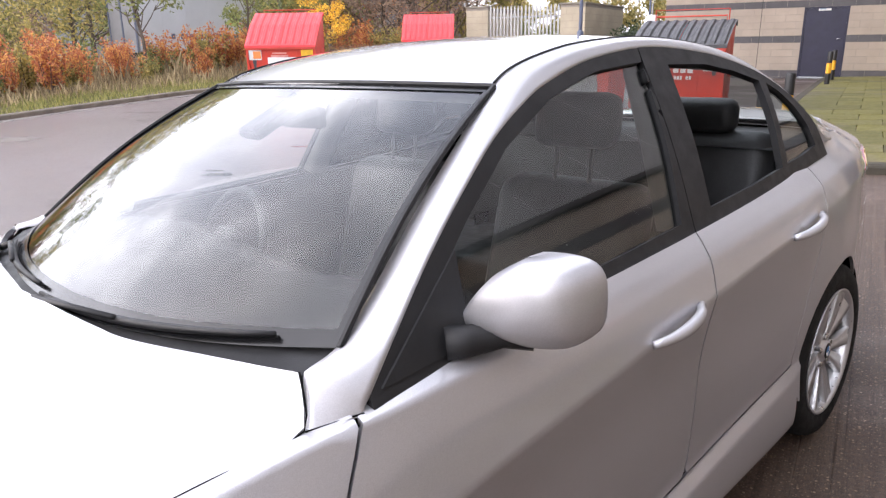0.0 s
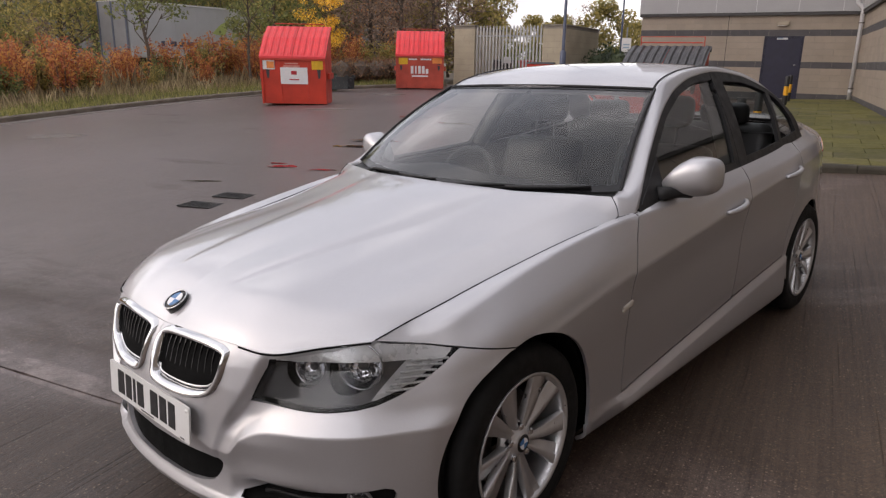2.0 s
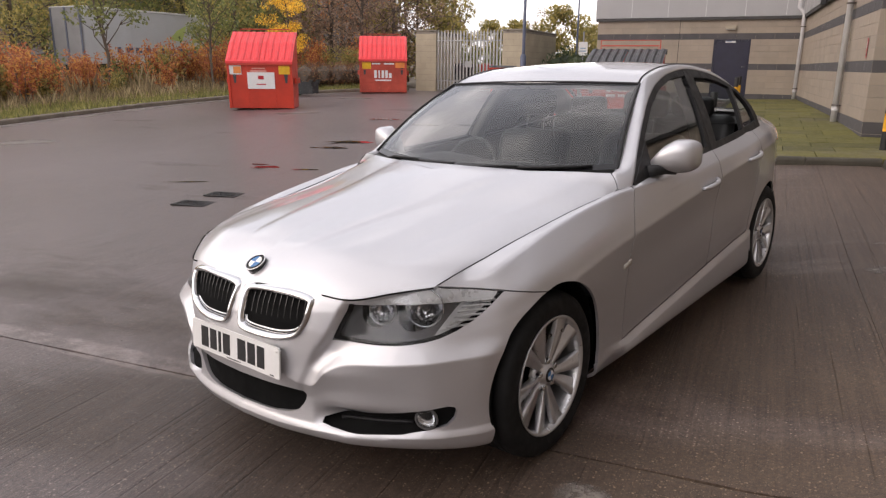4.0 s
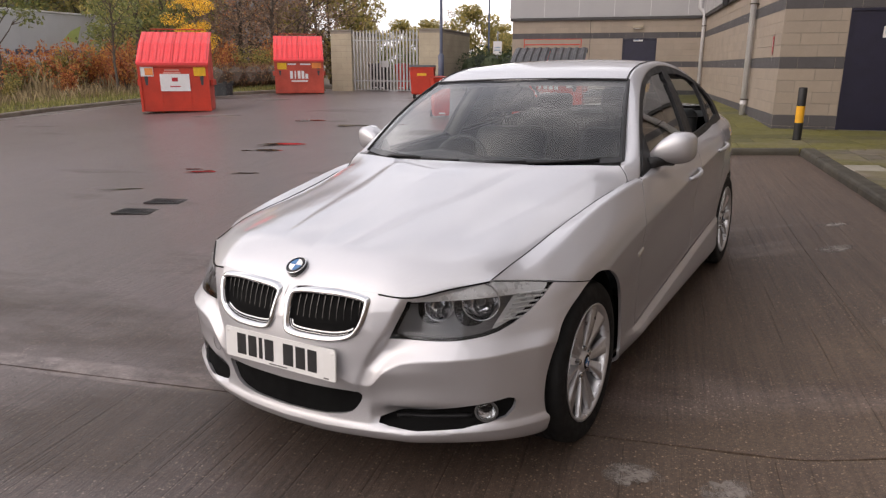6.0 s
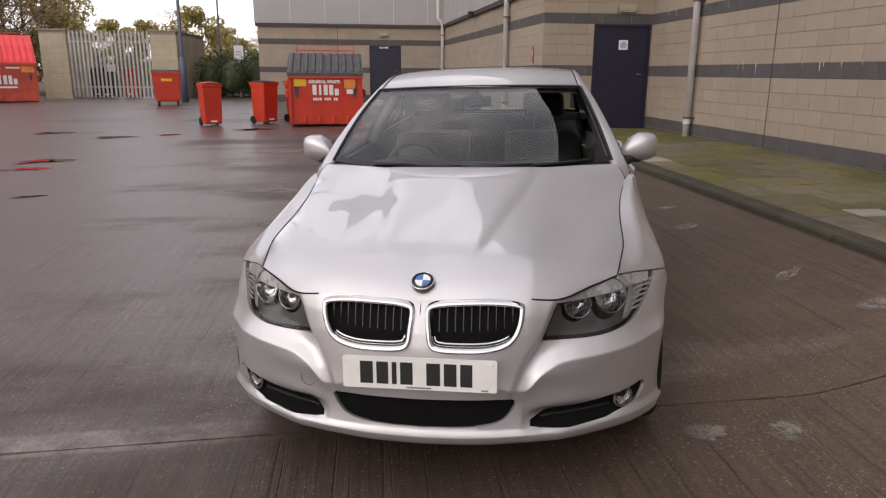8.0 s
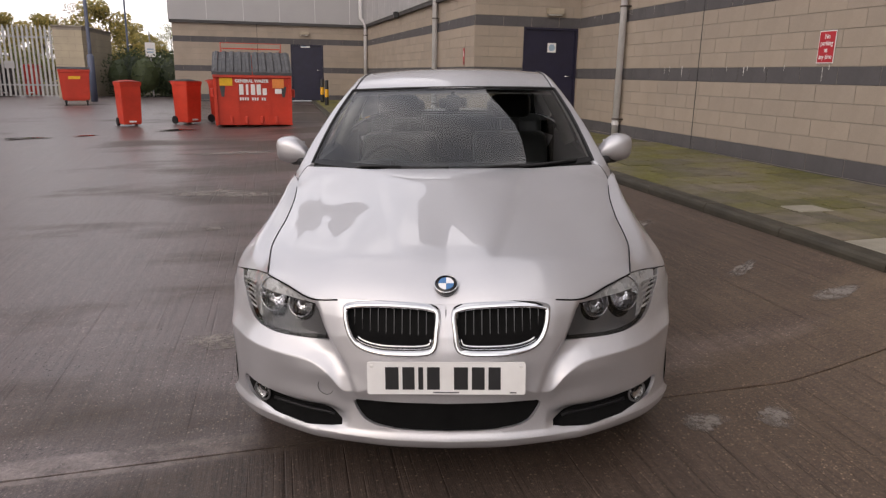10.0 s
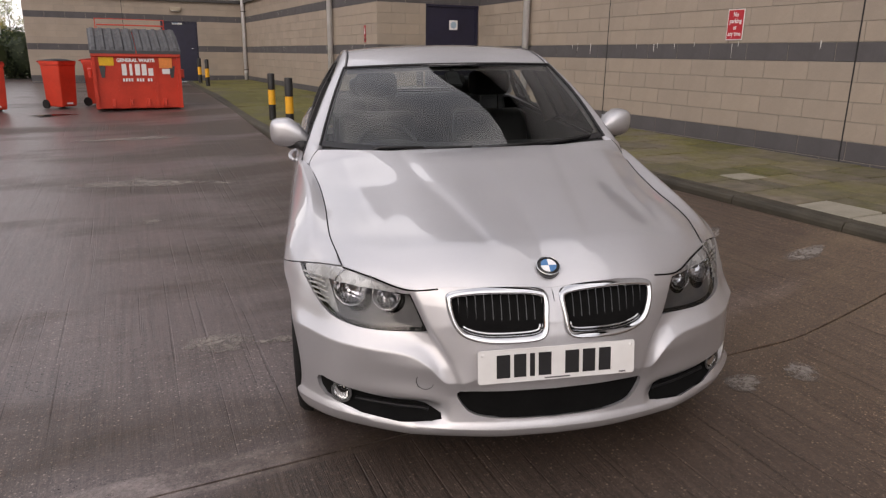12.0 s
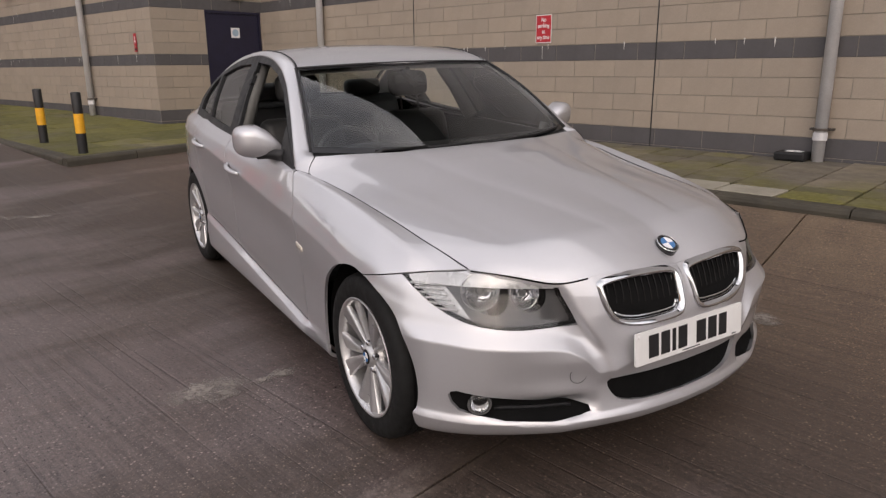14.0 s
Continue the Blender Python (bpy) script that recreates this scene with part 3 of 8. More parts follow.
service_door("door_1", (1.49, 0.0, plaza_z(1.5, 0)), 1.08, course(10) - plaza_z(1.5, 0), "closed navy steel service door in the block wall", (.03, 1.52, .17, .17))
service_door("door_2", (-2.59, 11.9, pave_z(12) - 0.06), 1.08, course(10) - pave_z(12) + .06, "closed navy steel door in the far wall", (-.05, 1.80, .30, .13))


def drainpipe(u, v, z0, z1, side, label, crank=None, r=0.055):
    """A downpipe held off the wall; side: the way the wall faces, (du, dv)."""
    p = thing("drainpipe", label, "pipe", SITE, group="downpipes on the building")
    u, v = u + side[0] * 0.085, v + side[1] * 0.085
    bm = B()
    pts = [(u, v, z0 - .01), (u, v, z1)]
    if crank:
        pts += [(u + crank[0] * .4, v + crank[1] * .4, z1 + .12), (u + crank[0], v + crank[1], z1 + .2), (u + crank[0], v + crank[1], z1 + 1.2)]
    tube(bm, pts, r, 14)
    part("pipe", bm, PIPE_GREY, p, smooth=True)
    bm = B()
    tube(bm, [(u, v, z0 + .20), (u, v, z0 + 0.27)], r * 1.16, 14)
    part("socket", bm, PIPE_GREY, p)
    for z in (z0 + 0.30, z0 + 2.1):
        bm = B()
        tube(bm, [(u, v, z - .012), (u, v, z + .012)], r * 1.25, 14)
        c, s = side
        box(bm, (min(u - c * .08, u) - abs(s) * .10, min(v - s * .08, v) - abs(c) * .10, z - .01), (max(u - c * .08, u) + abs(s) * .10, max(v - s * .08, v) + abs(c) * .10, z + .01))
        part("pipe_clip", bm, DARK_METAL, p)
    return p


PIPE_LABEL = "grey plastic downpipe fixed to the block wall"
drainpipe(2.067, -1.90, plaza_z(2, -1.9), 9.8, (-1, 0), PIPE_LABEL)
drainpipe(2.067, -9.66, walk_z(2, -9.7), 9.8, (-1, 0), PIPE_LABEL)
drainpipe(-0.128, 2.50, plaza_z(0, 2.5), 9.8, (-1, 0), PIPE_LABEL)
drainpipe(-0.578, 11.5, plaza_z(0, 11.3), 3.0, (-1, 0), "grey downpipe with a crank under the cladding", (-.16, 0))

for v, w in ((-4.06, None), (-7.89, None)):
    bm = B()
    box(bm, (2.064, v - .007, pave_z(v) - .03), (2.0665, v + .007, 3.1))
    j = tagged(part("movement_joint", bm, BLACK_PAINT), "dark vertical movement joint in the blockwork", "joint", kind="structure")
    j.matrix_world = SITE
for u in (-4.2,):
    bm = B()
    box(bm, (u - .007, 11.8935, .5), (u + .007, 11.896, 3.1))
    j = tagged(part("movement_joint", bm, BLACK_PAINT), "dark vertical movement joint in the blockwork", "joint", kind="structure")
    j.matrix_world = SITE

# signs on the walls
sign = thing("parking_sign", "red and white no-parking sign on the block wall", "sign", SITE @ Matrix.Translation((2.055, -6.385, 1.785)) @ Matrix.Rotation(radians(-90), 4, "Z"))
bm = B()
box(bm, (-.118, 0, -.165), (.118, .004, .165), .003)
part("sign_plate", bm, SIGN_WHITE, sign)
bm = B()
box(bm, (-.108, -.002, -.155), (.108, .0, .155))
part("sign_field", bm, SIGN_RED, sign)
for k, word in enumerate(("No", "parking", "at", "any time")):
    words(word, .068, SIGN_WHITE, Matrix.Translation((0, -.003, .105 - .068 * k)), sign, width={0: .07, 1: .17, 2: .045, 3: .18}[k], bold=0.001)
fire = thing("fire_sign", "narrow red fire-point sign on the block wall", "sign", SITE @ Matrix.Translation((-.045, .60, 1.78)) @ Matrix.Rotation(radians(-90), 4, "Z"))
bm = B()
box(bm, (-.055, 0, -.06), (.055, .004, .15), .003)
part("sign_plate", bm, SIGN_RED, fire)
bm = B()
box(bm, (-.055, 0, -.15), (.055, .004, -.07), .003)
part("sign_lower", bm, SIGN_RED, fire)
bm = B()
prism(bm, [(-.012, -.002, .10), (-.012, -.002, .03), (-.03, -.002, .03), (0, -.002, -.02), (.03, -.002, .03), (.012, -.002, .03), (.012, -.002, .10)], (0, .0015, 0))
part("arrow", bm, SIGN_WHITE, fire)
bm = B()
box(bm, (-.035, -.002, -.125), (.035, 0, -.095))
part("bar", bm, BLACK_PAINT, fire)

# lamps over the doors and on the wing wall
for u, v, z, name in ((1.53, -.003, 2.60, "bulkhead_light"), (-2.67, 11.897, 2.68, "bulkhead_light")):
    t = thing(name, "buff box-shaped bulkhead light above a door", "light", SITE @ Matrix.Translation((u, v, z)))
    bm = B()
    box(bm, (-.16, -.10, -.05), (.16, 0, .06), .015, None, 2)
    part("housing", bm, weathered("lamp_buff", (.33, .28, .21), .6, 5, .15, 60, .1), t)
    bm = B()
    box(bm, (-.14, -.092, -.062), (.14, -.01, -.051), .004)
    part("diffuser", bm, SIGN_WHITE, t)
t = thing("floodlight", "small dark floodlight under the cladding", "light", SITE @ Matrix.Translation((-.313, 6.2, 2.95)))
bm = B()
box(bm, (-.22, -.10, -.10), (-.10, .10, .06), .015)
part("lamp_head", bm, BLACK_PAINT, t)
bm = B()
tube(bm, [(0, 0, .02), (-.12, 0, .02)], .018, 8)
part("bracket", bm, BLACK_PAINT, t)

# white salt bloom and rain streaks below the bands
BLOOM = weathered("salt_bloom", (.62, .60, .57), .9, 14, .15, 90, .0)
rng = random.Random(4)


def streak(u0, v0, z, wide, long, face):
    bm = B()
    n = 5
    pts = []
    for k in range(n + 1):
        pts.append((wide * (1 - .75 * k / n) * rng.uniform(.5, 1.0), z - long * k / n))
    l = [(-w, q) for w, q in pts]
    r = [(w, q) for w, q in pts[::-1]]
    if face == "u":
        vs = [bm.verts.new((u0, v0 + a, q)) for a, q in l + r]
    else:
        vs = [bm.verts.new((u0 + a, v0, q)) for a, q in l + r]
    bm.faces.new(vs)
    return bm


for wall_u, lean, v0, v1, n in ((2.0632, 0, -12.0, -0.6, 34), (-0.0068, -.05, .6, 11.0, 34)):
    s = thing("rain_streaks", "pale salt streaks running down over the charcoal bands", "stain", SITE, kind="structure")
    for k in range(n):
        top = rng.choice((course(6), course(11)))
        at = rng.uniform(v0, v1)
        part("streak", streak(wall_u + lean * at, at, top + rng.uniform(-.01, .03), rng.uniform(.003, .012), rng.uniform(.05, .17), "u"), BLOOM, s)

# bait box at the pipe's foot
t = thing("bait_box", "black plastic bait box with a pale label against the wall", "box", SITE @ Matrix.Translation((1.94, -9.45, walk_z(1.94, -9.45))))
bm = B()
box(bm, (-.11, -.14, 0), (.11, .14, .085), .02, None, 2)
part("body", bm, BLACK_PLASTIC, t)
bm = B()
box(bm, (-.06, -.09, .0855), (.06, .06, .088))
part("label_plate", bm, SIGN_WHITE, t)

# ---- pavement and kerbs ----
pave = thing("pavement", "mossy concrete slab pavement along the building", "pavement", SITE, kind="structure")
rng = random.Random(8)


def flag(u0, u1, v0, v1, mat):
    bm = B()
    g = 0.010 if v0 < -3.06 else 0.004
    top = plaza_z if v0 > -3.06 else walk_z
    tiltu, tiltv = rng.uniform(-.007, .007), rng.uniform(-.007, .007)
    vs = box(bm, (u0 + g, v0 + g, -.06), (u1 - g, v1 - g, 0), .004)
    for v in vs:
        a, b = (v.co.x - u0) / (u1 - u0) - .5, (v.co.y - v0) / (v1 - v0) - .5
        v.co.z += top(v.co.x, v.co.y) + tiltu * a + tiltv * b
    part("paving_slab", bm, mat, pave)


v = -17.15
row = 0
while v < -3.05:
    v1 = min(v + .45, -3.06)
    us = [.086, .43, .65, 1.10, 1.55, 2.066] if row % 2 else [.086, .43, .88, 1.33, 1.78, 2.066]
    for a, b in zip(us, us[1:]):
        pale = (-9.97 < (v + v1) / 2 < -9.04 and a < .1) or (-5.2 < (v + v1) / 2 < -4.7 and a < .1)
        flag(a, b, v, v1, PALE_SLAB if pale else SLAB)
    v, row = v1 if v1 < -3.06 else 0, row + 1
v = -2.90
while v < 11.8:
    v1 = min(v + .62, 11.88)
    us = [-2.35, -1.75, -1.12, -.5, -.004] if row % 2 else [-2.35, -1.40, -.75, -.004]
    if v < -.6:
        us = us[:-1] + [.15, .80, 1.45, 2.066] if v1 < -.02 else us
    for a, b in zip(us, us[1:]):
        flag(a, b, v, v1, MOSSY_SLAB)
    v, row = v1, row + 1
for a, b in ((0, .66), (.66, 1.36), (1.36, 2.066)):
    flag(a + .004, b, -.63, -.01, MOSSY_SLAB)
bm = B()
for u0, u1, v0, v1, top in ((-.06, 2.066, -17, -2.9, .35), (-2.5, 2.066, -2.9, -.01, .31), (-2.5, -.004, -.01, 11.88, .32)):
    box(bm, (u0 + .02, v0, -.2), (u1, v1, top))
part("bedding", bm, SOIL, pave)
kerb = thing("kerb", "grey concrete kerbstones edging the pavement", "kerb", SITE, kind="structure")


def kerbstone(p, q, zp, inward):
    p, q = Vector((*p, 0)), Vector((*q, 0))
    d = (q - p).normalized()
    n = Vector((*inward, 0))
    bm = B()
    rows = []
    for s in (0.004, (q - p).length - 0.004):
        c = p + d * s
        zz = zp(c) + rng.uniform(-.003, .003)
        rows.append([bm.verts.new((c.x + n.x * a, c.y + n.y * a, zz + h)) for a, h in ((0, -.34), (0, -.035), (.008, -.014), (.028, 0), (.148, .002), (.148, -.34))])
    for k in range(5):
        bm.faces.new((rows[0][k], rows[0][k + 1], rows[1][k + 1], rows[1][k]))
    bm.faces.new(rows[0][::-1])
    bm.faces.new(rows[1])
    bmesh.ops.recalc_face_normals(bm, faces=bm.faces)
    part("kerbstone", bm, KERB, kerb)


def kerb_line(p, q, inward, zp=lambda c: plaza_z(c.x, c.y)):
    p, q = Vector(p), Vector(q)
    n = max(1, round((q - p).length / .915))
    for k in range(n):
        kerbstone(tuple(p.lerp(q, k / n)), tuple(p.lerp(q, (k + 1) / n)), zp, inward)


kerb_line((-.065, -17.0), (-.065, -3.06), (1, 0), lambda c: walk_z(-.065, c.y))
kerb_line((-2.5, -3.05), (-.07, -3.05), (0, 1))
kerb_line((-2.5, -2.9), (-2.5, 11.9), (1, 0))
bm = B()
box(bm, (.46, -8.22, 0), (.76, -7.98, .012), .003)
t = tagged(part("access_cover", bm, PALE_SLAB), "small pale square access cover in the pavement", "cover", kind="structure")
t.matrix_world = SITE @ Matrix.Translation((0, 0, walk_z(.6, -8.1) - .004))


def bollard(u, v):
    b = thing("bollard", "round black and yellow banded steel bollard on the pavement", "bollard", SITE @ Matrix.Translation((u, v, plaza_z(u, v) - .004)), group="bollards on the pavement")
    r = .056
    for name, z0, z1, mat in (("lower_band", 0, .245, BLACK_PAINT), ("yellow_band", .245, .475, YELLOW_PAINT), ("upper_band", .475, .725, BLACK_PAINT)):
        bm = B()
        prof = [(r, z0), (r, z1)]
        if name == "upper_band":
            prof = [(r, z0), (r, z1 - .012), (r * .93, z1), (.0001, z1 + .004)]
        turned(bm, prof, 24, "z")
        bmesh.ops.recalc_face_normals(bm, faces=bm.faces)
        part(name, bm, mat, b, smooth=True)


for u, v in ((-2.20, -2.73), (-2.13, -1.04), (.08, -1.88), (-2.19, 8.3), (-2.2, 10.4)):
    bollard(u, v)

# unseen plain wall added behind the camera, blocking low sky from the car
bm = B()
box(bm, (-45, -26.4, -1.8), (32, -26.0, 3.4))
tagged(part("wall_opposite", bm, weathered("unseen_wall_grey", (.30, .28, .25), .7, .6, .2, 20, .1)), "plain grey-brown unseen wall added to block low sky", "wall", kind="structure")


# ---- the car: x to its left, y to its tail, z up, the origin under the front axle ----
from mathutils.bvhtree import BVHTree

ax = Vector((1, 0, 0.028)).normalized()
ay = (Vector((0, 1, 0.020)) - ax * ax.dot(Vector((0, 1, 0.020)))).normalized()
az = ax.cross(ay)
CAR = Matrix(((ax.x, ay.x, az.x, 0), (ax.y, ay.y, az.y, 0), (ax.z, ay.z, az.z, 0.002), (0, 0, 0, 1)))
car = thing("car", "clean silver four-door saloon car parked on the wet yard", "car", CAR)


def within(poly, p):
    x, y, hit = p[0], p[1], False
    for (x0, y0), (x1, y1) in zip(poly, poly[1:] + poly[:1]):
        if (y0 > y) != (y1 > y) and x < (x1 - x0) * (y - y0) / (y1 - y0) + x0:
            hit = not hit
    return hit


def nearest(poly, p):
    best, at = 1e9, p
    for (x0, y0), (x1, y1) in zip(poly, poly[1:] + poly[:1]):
        dx, dy = x1 - x0, y1 - y0
        t = max(0, min(1, ((p[0] - x0) * dx + (p[1] - y0) * dy) / (dx * dx + dy * dy + 1e-12)))
        q = (x0 + t * dx, y0 + t * dy)
        d = (q[0] - p[0]) ** 2 + (q[1] - p[1]) ** 2
        if d < best:
            best, at = d, q
    return at, math.sqrt(best)


def grown(poly, by):
    """The outline pushed outward by a distance (inward if negative)."""
    area = sum(a[0] * b[1] - b[0] * a[1] for a, b in zip(poly, poly[1:] + poly[:1]))
    s = 1 if area > 0 else -1
    out = []
    n = len(poly)
    for i in range(n):
        p0, p1, p2 = Vector(poly[i - 1]), Vector(poly[i]), Vector(poly[(i + 1) % n])
        a, b = (p1 - p0).normalized(), (p2 - p1).normalized()
        na, nb = Vector((a.y, -a.x)) * s, Vector((b.y, -b.x)) * s
        m = (na + nb)
        m = m.normalized() if m.length > 1e-6 else na
        k = min(2.0, 1 / max(0.3, m.dot(na)))
        out.append(tuple(p1 + m * by * k))
    return out


def rounded(points, steps=5):
    """A closed outline through the points, smoothed."""
    n = len(points)
    out = []
    for i in range(n):
        p0, p1, p2, p3 = [Vector(points[(i + k) % n]) for k in (-1, 0, 1, 2)]
        for j in range(steps):
            t = j / steps
            out.append(tuple(0.5 * ((2 * p1) + (p2 - p0) * t + (2 * p0 - 5 * p1 + 4 * p2 - p3) * t * t + (3 * p1 - p0 - 3 * p2 + p3) * t**3)))
    return out


VIEW = {"front": (0, 2, 1, -3.0, 1), "side": (1, 2, 0, 3.0, -1), "top": (0, 1, 2, 3.0, -1)}


class Skin:
    """A surface from a grid of points, to be cut into panels."""

    def __init__(self, rows, flip=False):
        self.co = [Vector(p) for row in rows for p in row]
        n = len(rows[0])
        self.faces = [(i * n + j, i * n + j + 1, (i + 1) * n + j + 1, (i + 1) * n + j) for i in range(len(rows) - 1) for j in range(n - 1)]
        if flip:
            self.faces = [f[::-1] for f in self.faces]
        self.tree = BVHTree.FromPolygons(self.co, self.faces)

    def cut(self, *rules):
        """Keeps what lies inside (True) or outside (False) of each outline, seen from a side; the edge is drawn onto the outline."""
        co, faces = list(self.co), self.faces
        for view, poly, keep in rules:
            a, b, c, far, way = VIEW[view]
            flat = [(p[a], p[b]) for p in co]
            lo0, hi0 = min(p[0] for p in poly), max(p[0] for p in poly)
            lo1, hi1 = min(p[1] for p in poly), max(p[1] for p in poly)
            stay, gone = [], []
            for f in faces:
                m = (sum(flat[i][0] for i in f) / len(f), sum(flat[i][1] for i in f) / len(f))
                ins = lo0 <= m[0] <= hi0 and lo1 <= m[1] <= hi1 and within(poly, m)
                (stay if ins == keep else gone).append(f)
            edge = {i for f in stay for i in f} & {i for f in gone for i in f}
            aim = {i: nearest(poly, flat[i]) for i in edge}
            for c0, corner, c2 in zip(poly[-1:] + poly[:-1], poly, poly[1:] + poly[:1]):
                d0, d2 = Vector(corner) - Vector(c0), Vector(c2) - Vector(corner)
                if d0.length < 1e-6 or d2.length < 1e-6 or d0.angle(d2) < 0.45:
                    continue
                near = min(edge, key=lambda i: (flat[i][0] - corner[0]) ** 2 + (flat[i][1] - corner[1]) ** 2, default=None)
                if near is not None and math.dist(flat[near], corner) < 0.012:
                    aim[near] = (corner, 0)
            for i, (q, d) in aim.items():
                if d > 0.06:
                    continue
                start = [0, 0, 0]
                start[a], start[b], start[c] = q[0], q[1], far
                ray = [0, 0, 0]
                ray[c] = way
                hit = self.tree.ray_cast(Vector(start), Vector(ray))[0]
                if hit is not None and (hit - co[i]).length < 0.09:
                    co[i] = hit
                else:
                    v = co[i].copy()
                    v[a], v[b] = q
                    co[i] = v
            faces = stay
        return co, faces

    def panel(self, *rules, flange=0.012, mirror=False, offset=0.0):
        co, faces = self.cut(*rules)
        bm = B()
        made = {}
        for f in faces:
            for i in f:
                if i not in made:
                    made[i] = bm.verts.new((-co[i].x, co[i].y, co[i].z) if mirror else co[i])
            ids = f[::-1] if mirror else f
            spots = {tuple(round(k, 6) for k in made[i].co): i for i in ids}
            ids = [i for i in ids if i in spots.values()]
            if len(ids) > 2:
                try:
                    bm.faces.new([made[i] for i in ids])
                except ValueError:
                    pass
        bmesh.ops.remove_doubles(bm, verts=bm.verts[:], dist=0.0015)
        bmesh.ops.dissolve_degenerate(bm, edges=bm.edges[:], dist=0.0008)
        bm.normal_update()

        def lean(v):
            """Normal weighted by area, so that slivers do not bend it."""
            n = Vector((0, 0, 0))
            for w in [v] + [e.other_vert(v) for e in v.link_edges]:
                for f in w.link_faces:
                    n += f.normal * f.calc_area()
            return n.normalized()

        if offset:
            for v, n in [(v, lean(v)) for v in bm.verts]:
                v.co -= n * offset
            bm.normal_update()
        if flange:
            rim = [e for e in bm.edges if e.is_boundary]
            for e in rim:
                e.smooth = False
            norm = {v: lean(v) for e in rim for v in e.verts}
            back = {v: k for v, k in norm.items()}
            got = bmesh.ops.extrude_edge_only(bm, edges=rim)["geom"]
            new_vs = [g for g in got if isinstance(g, bmesh.types.BMVert)]
            for v in new_vs:
                src = next((e.other_vert(v) for e in v.link_edges if e.other_vert(v) in back), None)
                if src is not None:
                    v.co -= back[src] * flange
        return bm


